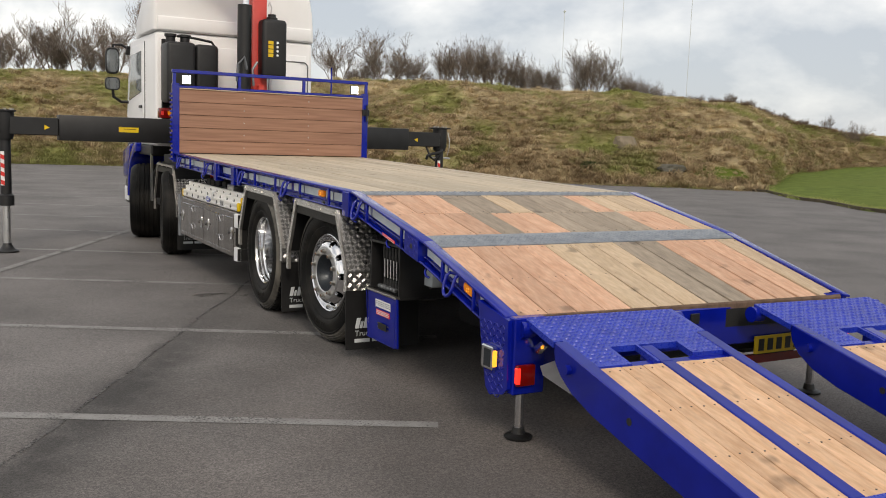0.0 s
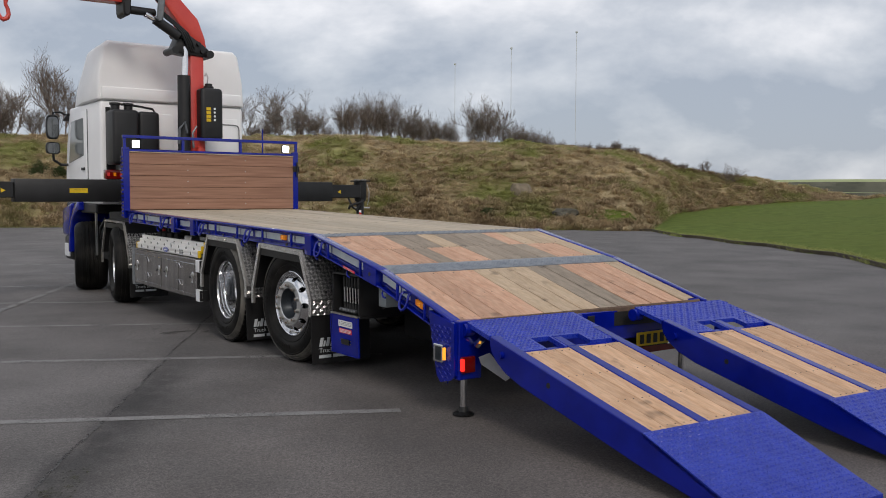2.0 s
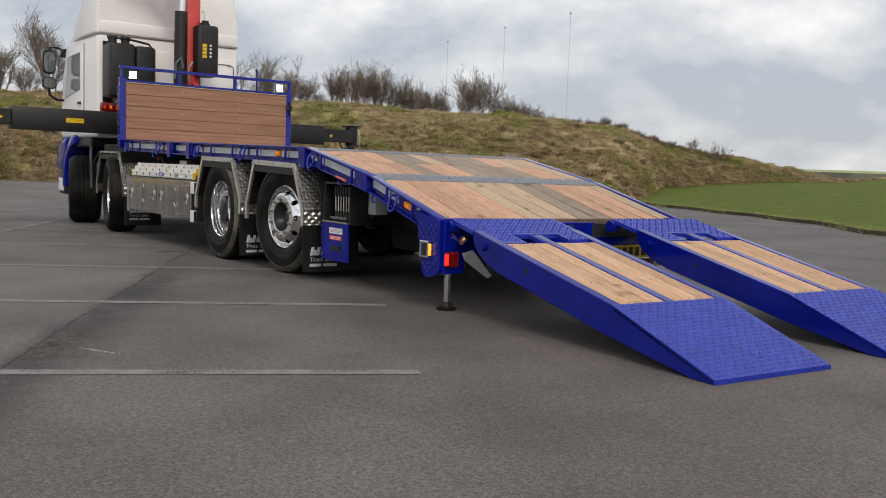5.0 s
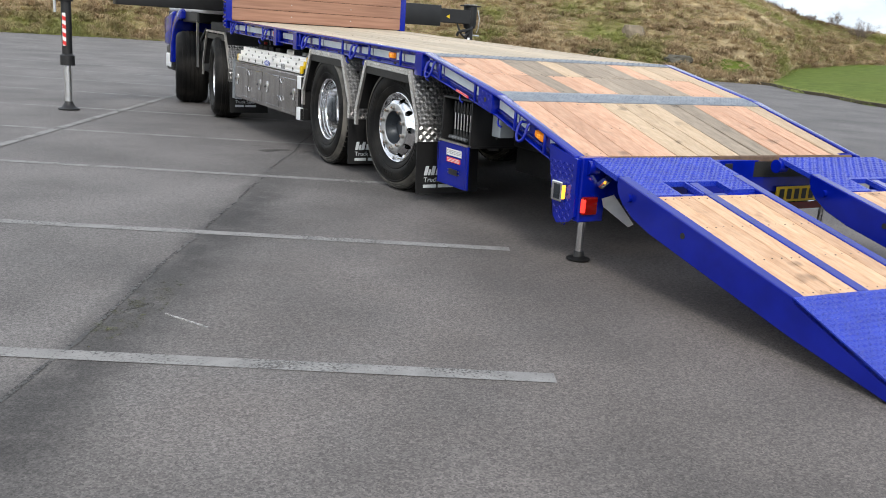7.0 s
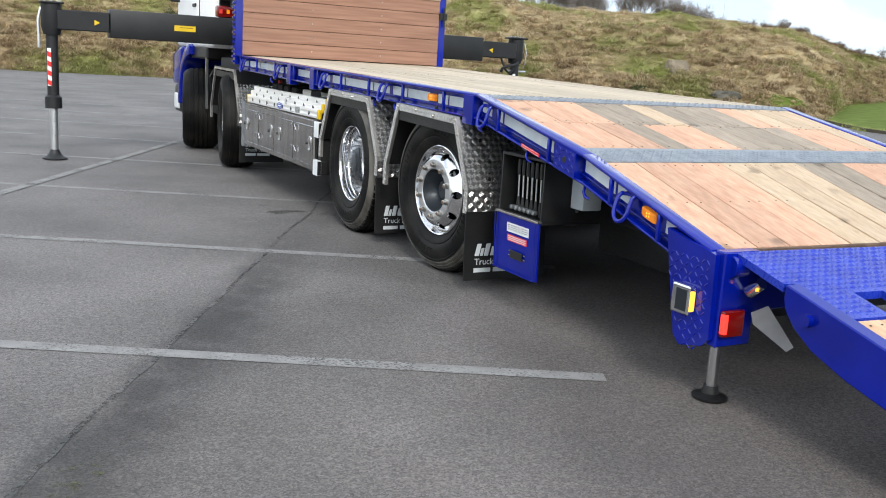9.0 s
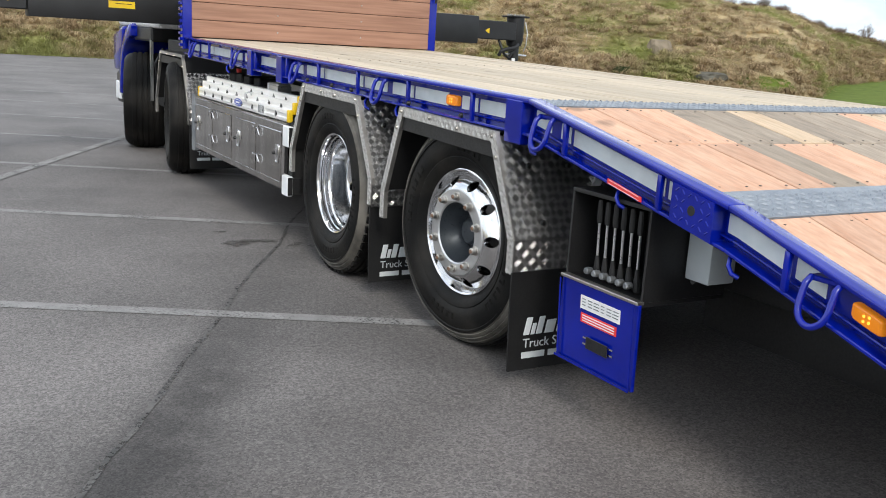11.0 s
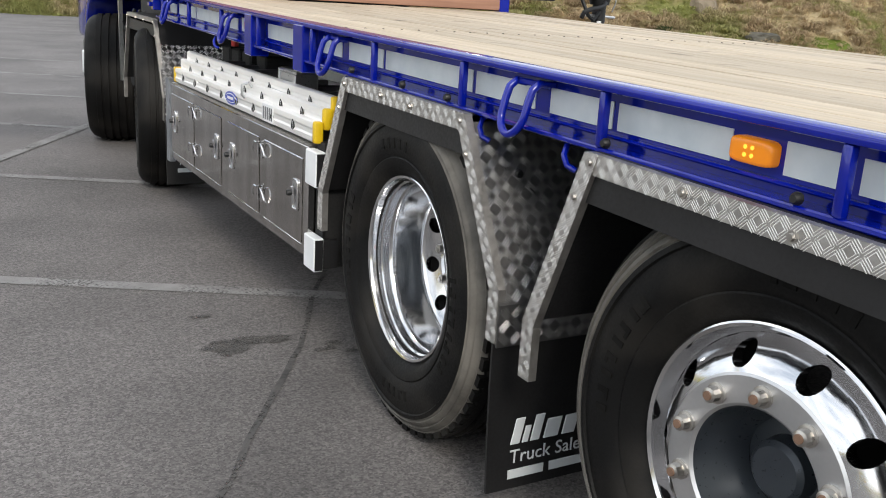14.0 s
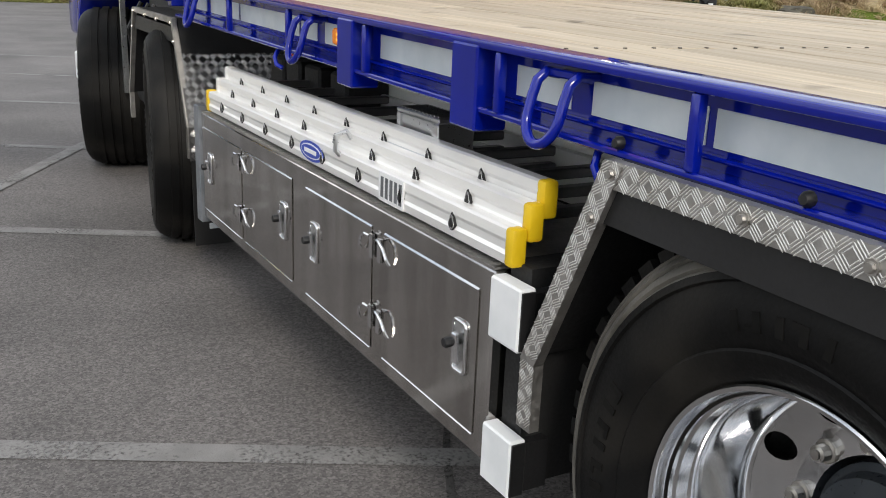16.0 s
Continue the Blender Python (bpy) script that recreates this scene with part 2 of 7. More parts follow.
def part(name, bm, material, parent=None, label="", edge=0.0, segs=1, sharp=32, local=False):
    """One mesh object from a bmesh in world metres (local: in its parent's own)."""
    bmesh.ops.recalc_face_normals(bm, faces=bm.faces)
    if edge:
        es = [e for e in bm.edges if len(e.link_faces) == 2 and e.calc_face_angle(0) > 0.5]
        bmesh.ops.bevel(bm, geom=es, offset=edge, segments=segs, profile=0.5, affect="EDGES", clamp_overlap=True)
    me = bpy.data.meshes.new(name)
    bm.to_mesh(me)
    bm.free()
    for m in (material if isinstance(material, (list, tuple)) else (material,)):
        me.materials.append(m)
    me.polygons.foreach_set("use_smooth", [True] * len(me.polygons))
    me.set_sharp_from_angle(angle=radians(sharp))
    ob = new(name, me)
    hang(ob, parent, local)
    return tagged(ob, label)


def hang(ob, parent, local=False):
    if parent:
        ob.parent = parent
        if not local and parent.name in WORLD_AT:
            ob.matrix_parent_inverse = Matrix.Translation(-WORLD_AT[parent.name])


def B():
    return bmesh.new()


def hexa(bm, p, mi=0):
    """A box from eight corners: four below, four above, both counter-clockwise."""
    v = [bm.verts.new(q) for q in p]
    for f in ((3, 2, 1, 0), (4, 5, 6, 7), (0, 1, 5, 4), (1, 2, 6, 5), (2, 3, 7, 6), (3, 0, 4, 7)):
        bm.faces.new([v[i] for i in f]).material_index = mi
    return v


def box(bm, x0, x1, y0, y1, z0, z1, m=None):
    p = [(x0, y0, z0), (x1, y0, z0), (x1, y1, z0), (x0, y1, z0), (x0, y0, z1), (x1, y0, z1), (x1, y1, z1), (x0, y1, z1)]
    return hexa(bm, [m @ Vector(q) for q in p] if m else p)


def prism(bm, pts, x0, x1, axis="x"):
    """A polygon drawn in the other two axes (in order), drawn out along the axis."""
    def at(a, q):
        return {"x": (a, q[0], q[1]), "y": (q[0], a, q[1]), "z": (q[0], q[1], a)}[axis]
    lo, hi = [bm.verts.new(at(x0, q)) for q in pts], [bm.verts.new(at(x1, q)) for q in pts]
    n = len(pts)
    bm.faces.new(lo[::-1])
    bm.faces.new(hi)
    for i in range(n):
        bm.faces.new((lo[i], lo[(i + 1) % n], hi[(i + 1) % n], hi[i]))


def tube(bm, path, r, n=8, closed=False):
    path = [Vector(p) for p in path]
    rings, k = [], len(path)
    up = None
    for i, p in enumerate(path):
        a = path[(i - 1) % k] if closed or i else p
        b = path[(i + 1) % k] if closed or i < k - 1 else p
        d = (b - a).normalized()
        if up is None:
            up = d.orthogonal().normalized()
        up = (up - d * up.dot(d)).normalized()
        s = d.cross(up)
        rad = r[i] if isinstance(r, (list, tuple)) else r
        rings.append([bm.verts.new(p + (up * math.cos(t) + s * math.sin(t)) * rad) for t in [2 * math.pi * j / n for j in range(n)]])
    for i in range(k if closed else k - 1):
        a, b = rings[i], rings[(i + 1) % k]
        for j in range(n):
            bm.faces.new((a[j], a[(j + 1) % n], b[(j + 1) % n], b[j]))
    if not closed:
        bm.faces.new(rings[0][::-1])
        bm.faces.new(rings[-1])


def lathe(bm, prof, n=48, at=(0, 0, 0), axis="x", closed=False):
    """A profile of (along, radius) turned about an axis."""
    def pt(a, r, t):
        c, s = r * math.cos(t), r * math.sin(t)
        return Vector(at) + Vector({"x": (a, c, s), "y": (c, a, s), "z": (c, s, a)}[axis])
    rings = []
    for a, r in prof:
        rings.append([bm.verts.new(pt(a, 0, 0))] if r < 1e-6 else [bm.verts.new(pt(a, r, 2 * math.pi * j / n)) for j in range(n)])
    pairs = list(zip(rings, rings[1:])) + ([(rings[-1], rings[0])] if closed else [])
    for p, q in pairs:
        for j in range(n):
            k = (j + 1) % n
            f = [p[j % len(p)], p[k % len(p)], q[k % len(q)], q[j % len(q)]]
            f = list(dict.fromkeys(f))
            if len(f) > 2:
                bm.faces.new(f)


def bars(bm, o, u, v, inside, nu, nv, cell, ln, wd, ht, count=5, mi=0, gap=1.65):
    """Raised tread bars on a plane through o along u and v, groups of bars turned from cell to cell."""
    o, u, v = Vector(o), Vector(u).normalized(), Vector(v).normalized()
    nn = u.cross(v)
    for i in range(nu):
        for j in range(nv):
            turn = 1 if (i + j) % 2 else -1
            cu, cv = (i + 0.5) * cell, (j + 0.5) * cell
            if not inside(cu, cv):
                continue
            d = (u + v * turn).normalized()
            e = nn.cross(d)
            c = o + u * cu + v * cv
            for k in range(count):
                m = c + e * ((k - (count - 1) / 2) * wd * gap)
                h = ln / 2 * (1.0 if count == 1 else (0.85 if k in (0, count - 1) else 1.0))
                k6 = 0.72
                q = [m - d * h, m - d * h * k6 - e * wd / 2, m + d * h * k6 - e * wd / 2, m + d * h, m + d * h * k6 + e * wd / 2, m - d * h * k6 + e * wd / 2,
                     m - d * h * k6 + nn * ht, m + d * h * k6 + nn * ht]
                w = [bm.verts.new(x) for x in q]
                for f in ((0, 1, 6), (1, 2, 7, 6), (2, 3, 7), (3, 4, 7), (4, 5, 6, 7), (5, 0, 6)):
                    bm.faces.new([w[x] for x in f]).material_index = mi

# ---- ground, bank, far land ----
VIEW = Vector((-3.0, -6.0, 0.0))    # the yard's middle, round which the land is laid out


def table(a, rows):
    for (a0, v0), (a1, v1) in zip(rows, rows[1:]):
        if a <= a1:
            t = min(max((a - a0) / (a1 - a0), 0), 1)
            return v0 + (v1 - v0) * t * t * (3 - 2 * t)
    return rows[-1][1]


EDGE = [(-180, 48), (-90, 48), (-30, 44), (10, 39.6), (25, 37.6), (38, 35.9), (45, 36.4), (48.6, 36.2), (51, 31.3), (55, 27.2), (59.1, 23.7), (63.8, 19.3), (75, 15), (100, 16), (140, 30), (180, 48)]
CREST = [(-180, 3.0), (-90, 3.5), (0, 4.3), (10, 4.5), (24, 4.75), (28, 4.8), (38, 4.4), (43.4, 4.25), (45.3, 4.15), (51.4, 2.85), (53.7, 2.6), (57.4, 1.98), (59, 1.62), (60.2, 1.3), (61.2, 0.9), (62.5, 0.45), (66, 0.35), (90, 0.4), (140, 2.0), (180, 3.0)]
TOP_AT = [(-180, 62), (10, 55), (40, 53), (50, 56), (60, 66), (80, 80), (180, 62)]
LAWN_END = [(44, 0), (48, 37.0), (48.8, 38.6), (50.6, 48.4), (53.8, 54.4), (57, 58.5), (60.4, 61), (64, 75), (180, 75)]


def land(az, r):
    """Height of the grass at an angle (degrees from +y towards +x) and a distance."""
    e, c, t = table(az, EDGE), table(az, CREST), table(az, TOP_AT)
    foot = max(e, table(az, LAWN_END) if az > 44 else 0)
    rise = 0.014 + 0.016 * min(max((az - 46) / 4, 0), 1) * min(max((110 - az) / 20, 0), 1)
    if r <= foot:
        return 0.02 + rise * (r - e)
    base = 0.02 + rise * (foot - e)
    k = min((r - foot) / max(t - foot, 1), 1)
    z = base + (c - base) * (1 - (1 - k) ** 1.9)
    p = VIEW + Vector((math.sin(radians(az)) * r, math.cos(radians(az)) * r, 0))
    z += (noise.noise(p * 0.22) * 0.35 + noise.noise(p * 0.7) * 0.16 + (0.2 - abs(noise.noise(Vector((p.x * 0.95, p.y * 0.95, 3))))) * 0.26 - 0.10 + (0.2 - abs(noise.noise(Vector((p.x * 2.1, p.y * 2.1, 8))))) * 0.14) * min(k * 3, 1) * min(c / 4, 1)
    if r > t:
        z = z * max(1 - (r - t) / 70, 0) + min((r - t) / 70, 1) * 0.3
        if r > 400:
            far = (r - 400) / 2600
            z += far * (40 + 16 * noise.noise(Vector((az * 0.12, 3.3, 0))))
    return z


def grass_material(name, a, b, c, scale):
    m = surface(name, a, b, scale=scale, rough=0.9, bump=0.6, fine=9.0, spread=(0.38, 0.62), detail=8)
    n, l = m.node_tree.nodes, m.node_tree.links
    bs = n["Principled BSDF"]
    bs.inputs["Specular IOR Level"].default_value = 0.12
    old = bs.inputs["Base Color"].links[0].from_socket
    co, ns, mx = n.new("ShaderNodeTexCoord"), n.new("ShaderNodeTexNoise"), n.new("ShaderNodeMix")
    ns.inputs["Scale"].default_value, ns.inputs["Detail"].default_value = 0.16, 5
    mr = n.new("ShaderNodeMapRange")
    mr.inputs["From Min"].default_value, mr.inputs["From Max"].default_value = 0.48, 0.62
    mx.data_type = "RGBA"
    l.new(co.outputs["Object"], ns.inputs["Vector"])
    l.new(ns.outputs[0], mr.inputs["Value"])
    l.new(mr.outputs[0], mx.inputs["Factor"])
    l.new(old, mx.inputs[6])
    mx.inputs[7].default_value = (*c, 1)
    l.new(mx.outputs[2], bs.inputs["Base Color"])
    return m


def bank_growth(name, light, mid_tone, dark, green, green_at=0.52, contrast=(0.62, 1.22), thin=0.0):
    """Dead grass in tufts of straw, brown and deep brown with green coming through, mixed at three scales."""
    m = bpy.data.materials.new(name)
    m.use_nodes = True
    n, l = m.node_tree.nodes, m.node_tree.links
    bs = n["Principled BSDF"]
    bs.inputs["Roughness"].default_value, bs.inputs["Specular IOR Level"].default_value = 0.9, 0.1
    co, geo = n.new("ShaderNodeTexCoord"), n.new("ShaderNodeNewGeometry")

    def mottle(scale, detail, seed):
        mp, t = n.new("ShaderNodeMapping"), n.new("ShaderNodeTexNoise")
        mp.inputs["Location"].default_value = (seed, seed * 1.7, seed * 0.3)
        mp.inputs["Scale"].default_value = (1.0, 1.0, 0.45)
        t.inputs["Scale"].default_value, t.inputs["Detail"].default_value = scale, detail
        l.new(co.outputs["Object"], mp.inputs["Vector"])
        l.new(mp.outputs[0], t.inputs["Vector"])
        return t.outputs[0]

    def remap(v, a, b, lo, hi):
        mr = n.new("ShaderNodeMapRange")
        for k, x in zip(("From Min", "From Max", "To Min", "To Max"), (a, b, lo, hi)):
            mr.inputs[k].default_value = x
        l.new(v, mr.inputs["Value"])
        return mr.outputs[0]

    ramp = n.new("ShaderNodeValToRGB")
    ramp.color_ramp.elements[0].position, ramp.color_ramp.elements[0].color = 0.34, (*dark, 1)
    ramp.color_ramp.elements[1].position, ramp.color_ramp.elements[1].color = 0.66, (*light, 1)
    ramp.color_ramp.elements.new(0.49).color = (*mid_tone, 1)
    jitter = n.new("ShaderNodeMath")
    jitter.operation = "MULTIPLY_ADD"
    jitter.inputs[1].default_value = 0.22
    l.new(geo.outputs["Random Per Island"], jitter.inputs[0])
    l.new(remap(mottle(1.1, 6, 4.0), 0.0, 1.0, -0.11, 0.89), jitter.inputs[2])
    l.new(jitter.outputs[0], ramp.inputs[0])
    mx = n.new("ShaderNodeMix")
    mx.data_type = "RGBA"
    l.new(remap(mottle(0.26, 5, 11.0), green_at, green_at + 0.13, 0.0, 0.85), mx.inputs["Factor"])
    l.new(ramp.outputs[0], mx.inputs[6])
    mx.inputs[7].default_value = (*green, 1)
    sc = n.new("ShaderNodeVectorMath")
    sc.operation = "SCALE"
    l.new(mx.outputs[2], sc.inputs[0])
    l.new(remap(mottle(3.2, 4, 7.0), 0.34, 0.66, *contrast), sc.inputs["Scale"])
    l.new(sc.outputs[0], bs.inputs["Base Color"])
    if thin:
        tr, mix = n.new("ShaderNodeBsdfTranslucent"), n.new("ShaderNodeMixShader")
        mix.inputs[0].default_value = thin
        l.new(sc.outputs[0], tr.inputs["Color"])
        l.new(bs.outputs[0], mix.inputs[1])
        l.new(tr.outputs[0], mix.inputs[2])
        l.new(mix.outputs[0], n["Material Output"].inputs["Surface"])
    return m


STRAW = bank_growth("rough_bank_grass", (0.42, 0.34, 0.205), (0.34, 0.27, 0.16), (0.23, 0.172, 0.10), (0.21, 0.225, 0.07), 0.48, (0.75, 1.15))
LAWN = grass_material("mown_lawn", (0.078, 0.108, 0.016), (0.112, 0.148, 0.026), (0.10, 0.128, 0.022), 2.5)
# Paler than near grass: haze and a sunlit patch put into the colour.
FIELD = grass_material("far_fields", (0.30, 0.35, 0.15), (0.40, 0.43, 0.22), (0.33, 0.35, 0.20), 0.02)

angles = [-180 + 4 * i for i in range(46)] + [4 + 0.25 * i for i in range(304)] + [80 + 4 * i for i in range(26)]
angles = sorted(set(round(a, 2) for a in angles if a <= 180))
FAR = [3, 8, 16, 30, 50, 80, 130, 210, 330, 500, 800, 1200, 1900, 3000]


def radii(a):
    """Distances of the sheet's rows at one angle: lawn, then bank, then far land."""
    e, t = table(a, EDGE), table(a, TOP_AT)
    foot = max(e + 2.0, table(a, LAWN_END) if a > 44 else 0)
    out = [e - 0.35, e, e + 0.3] + [e + 0.3 + (foot - e - 0.3) * i / 6 for i in range(1, 7)]
    out += [foot + (max(t, foot + 4) + 4 - foot) * i / 48 for i in range(1, 49)]
    return out + [out[-1] + f for f in FAR]


bm = B()
grid = []
for a in angles[:-1]:
    rs = radii(a)
    grid.append([bm.verts.new(VIEW + Vector((math.sin(radians(a)) * r, math.cos(radians(a)) * r, land(a, r) if i else -0.08))) for i, r in enumerate(rs)])
for i in range(len(grid)):
    p, q = grid[i], grid[(i + 1) % len(grid)]
    for j in range(len(p) - 1):
        f = bm.faces.new((p[j], p[j + 1], q[j + 1], q[j]))
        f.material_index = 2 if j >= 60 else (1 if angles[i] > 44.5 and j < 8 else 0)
ground = part("ground", bm, [STRAW, LAWN, FIELD])
tagged(ground, "rough straw and green grass bank with a mown lawn", "grass bank", kind="structure")

# asphalt yard
ASPHALT = surface("asphalt", (0.106, 0.098, 0.094), (0.152, 0.141, 0.136), scale=0.55, rough=0.8, bump=0.18, fine=150.0, grit=0.12, spread=(0.3, 0.72), detail=9)


def asphalt_detail(m):
    n, l = m.node_tree.nodes, m.node_tree.links
    b = n["Principled BSDF"]
    b.inputs["Specular IOR Level"].default_value = 0.5
    old = b.inputs["Base Color"].links[0].from_socket
    co = n.new("ShaderNodeTexCoord")
    grain = n.new("ShaderNodeTexNoise")
    grain.inputs["Scale"].default_value, grain.inputs["Detail"].default_value, grain.inputs["Roughness"].default_value = 44.0, 6.0, 0.8
    stain = n.new("ShaderNodeTexNoise")
    stain.inputs["Scale"].default_value, stain.inputs["Detail"].default_value = 0.95, 7.0
    for t in (grain, stain):
        l.new(co.outputs["Object"], t.inputs["Vector"])
    r1, r2 = n.new("ShaderNodeMapRange"), n.new("ShaderNodeMapRange")
    r1.inputs["From Min"].default_value, r1.inputs["From Max"].default_value = 0.36, 0.64
    r1.inputs["To Min"].default_value, r1.inputs["To Max"].default_value = 0.72, 1.28
    r2.inputs["From Min"].default_value, r2.inputs["From Max"].default_value = 0.32, 0.6
    r2.inputs["To Min"].default_value, r2.inputs["To Max"].default_value = 0.74, 1.10
    l.new(grain.outputs[0], r1.inputs["Value"])
    l.new(stain.outputs[0], r2.inputs["Value"])
    # dirt gathered in an uneven band along the seam between the two lays
    off, dot = n.new("ShaderNodeVectorMath"), n.new("ShaderNodeVectorMath")
    off.operation, dot.operation = "SUBTRACT", "DOT_PRODUCT"
    off.inputs[1].default_value, dot.inputs[1].default_value = (-0.785, 1.31, 0), (0.874, -0.485, 0)
    l.new(co.outputs["Object"], off.inputs[0])
    l.new(off.outputs[0], dot.inputs[0])
    wob, blot = n.new("ShaderNodeTexNoise"), n.new("ShaderNodeTexNoise")
    wob.inputs["Scale"].default_value, wob.inputs["Detail"].default_value = 2.2, 6.0
    blot.inputs["Scale"].default_value, blot.inputs["Detail"].default_value = 6.0, 6.0
    for t in (wob, blot):
        l.new(co.outputs["Object"], t.inputs["Vector"])

    def calc(op, a, b, c=None):
        m2 = n.new("ShaderNodeMath")
        m2.operation, m2.use_clamp = op, op == "CLAMP01"
        for k, v in enumerate((a, b, c)):
            if v is None:
                continue
            if isinstance(v, (int, float)):
                m2.inputs[k].default_value = v
            else:
                l.new(v, m2.inputs[k])
        return m2.outputs[0]

    def ramped(v, a, b, lo=0.0, hi=1.0):
        mr2 = n.new("ShaderNodeMapRange")
        mr2.interpolation_type = "SMOOTHSTEP"
        for k, x in zip(("From Min", "From Max", "To Min", "To Max"), (a, b, lo, hi)):
            mr2.inputs[k].default_value = x
        l.new(v, mr2.inputs["Value"])
        return mr2.outputs[0]

    along_dot = n.new("ShaderNodeVectorMath")
    along_dot.operation = "DOT_PRODUCT"
    along_dot.inputs[1].default_value = (0.485, 0.874, 0)
    l.new(off.outputs[0], along_dot.inputs[0])
    across = calc("MULTIPLY_ADD", wob.outputs[0], 0.30, calc("ADD", dot.outputs["Value"], -0.15))
    # sharp on one side, fading over half a metre on the other, and gone further up the yard
    rising = ramped(across, -0.12, 0.06)
    fading = ramped(across, 0.12, 0.50, 1.0, 0.0)
    reach = ramped(along_dot.outputs["Value"], -1.2, 0.9, 1.0, 0.15)
    patchy = ramped(blot.outputs[0], 0.32, 0.55, 0.65, 1.0)
    dirt = calc("MULTIPLY", calc("MULTIPLY", rising, fading), calc("MULTIPLY", reach, patchy))
    lay = ramped(across, -0.25, 0.2, 1.0, 0.9)
    band_value = calc("MULTIPLY", lay, calc("MULTIPLY_ADD", dirt, -0.62, 1.0))
    bmul = n.new("ShaderNodeMath")
    bmul.operation = "MULTIPLY"
    l.new(band_value, bmul.inputs[0])
    l.new(r2.outputs[0], bmul.inputs[1])
    mu, sc = n.new("ShaderNodeMath"), n.new("ShaderNodeVectorMath")
    mu.operation, sc.operation = "MULTIPLY", "SCALE"
    # single chips of stone, lighter and darker
    chips = n.new("ShaderNodeTexVoronoi")
    chips.inputs["Scale"].default_value = 150.0
    l.new(co.outputs["Object"], chips.inputs["Vector"])
    tone = n.new("ShaderNodeSeparateColor")
    l.new(chips.outputs["Color"], tone.inputs[0])
    fleck = n.new("ShaderNodeMapRange")
    fleck.inputs["To Min"].default_value, fleck.inputs["To Max"].default_value = 0.6, 1.4
    l.new(tone.outputs[0], fleck.inputs["Value"])
    l.new(calc("MULTIPLY", r1.outputs[0], fleck.outputs[0]), mu.inputs[0])
    l.new(bmul.outputs[0], mu.inputs[1])
    l.new(old, sc.inputs[0])
    l.new(mu.outputs[0], sc.inputs["Scale"])
    # brown mud trodden round the ramps
    far_off, dist = n.new("ShaderNodeVectorMath"), n.new("ShaderNodeVectorMath")
    far_off.operation, dist.operation = "SUBTRACT", "LENGTH"
    far_off.inputs[1].default_value = (1.4, -4.6, 0)
    l.new(co.outputs["Object"], far_off.inputs[0])
    l.new(far_off.outputs[0], dist.inputs[0])
    mud = ramped(calc("MULTIPLY_ADD", wob.outputs[0], 3.0, dist.outputs["Value"]), 3.2, 7.5, 0.6, 0.0)
    tint = n.new("ShaderNodeMix")
    tint.data_type, tint.blend_type = "RGBA", "MULTIPLY"
    l.new(mud, tint.inputs["Factor"])
    l.new(sc.outputs[0], tint.inputs[6])
    tint.inputs[7].default_value = (1.08, 0.97, 0.9, 1)
    l.new(tint.outputs[2], b.inputs["Base Color"])


asphalt_detail(ASPHALT)
bm = B()
ring = [bm.verts.new(VIEW + Vector((math.sin(radians(a)) * (table(a, EDGE) + 0.05), math.cos(radians(a)) * (table(a, EDGE) + 0.05), 0))) for a in angles[:-1]]
bm.faces.new(ring[::-1])
yard = part("pavement", bm, ASPHALT)
tagged(yard, "worn grey asphalt yard with faded bay lines", "asphalt yard", kind="structure")

# kerb-like dark edging between asphalt and lawn
bm = B()
for a in range(46, 110, 1):
    p = []
    for aa in (a, a + 1.0):
        for d in (-0.12, 0.12):
            r = table(aa, EDGE) + d
            p.append(VIEW + Vector((math.sin(radians(aa)) * r, math.cos(radians(aa)) * r, 0)))
    lo = [p[0], p[1], p[3], p[2]]
    hexa(bm, lo + [q + Vector((0, 0, 0.09)) for q in lo])
EARTH = surface("earth_edge", (0.045, 0.035, 0.022), (0.08, 0.065, 0.04), scale=3, rough=0.95, bump=0.8, fine=30)
tagged(part("lawn_edging", bm, EARTH), "dark earth edging along the mown lawn", "edging", kind="structure")

# painted bay lines: across the seam, 2.18 m apart
LINE_U, LINE_N = Vector((0.889, -0.458, 0)), Vector((0.472, 0.882, 0))
PAINT = surface("worn_line_paint", (0.18, 0.175, 0.17), (0.24, 0.234, 0.227), scale=9, rough=0.8, bump=0.4, fine=210, spread=(0.34, 0.66))


def wear_through(m, lo, hi, scale, fine):
    """Paint worn away in specks and patches, so that the asphalt shows through."""
    n, l = m.node_tree.nodes, m.node_tree.links
    co, t1, t2 = n.new("ShaderNodeTexCoord"), n.new("ShaderNodeTexNoise"), n.new("ShaderNodeTexNoise")
    t1.inputs["Scale"].default_value, t1.inputs["Detail"].default_value = scale, 5.0
    t2.inputs["Scale"].default_value, t2.inputs["Detail"].default_value = fine, 2.0
    for t in (t1, t2):
        l.new(co.outputs["Object"], t.inputs["Vector"])
    ad, mr = n.new("ShaderNodeMath"), n.new("ShaderNodeMapRange")
    ad.operation = "ADD"
    l.new(t1.outputs[0], ad.inputs[0])
    l.new(t2.outputs[0], ad.inputs[1])
    mr.inputs["From Min"].default_value, mr.inputs["From Max"].default_value = lo, hi
    l.new(ad.outputs[0], mr.inputs["Value"])
    l.new(mr.outputs[0], n["Principled BSDF"].inputs["Alpha"])


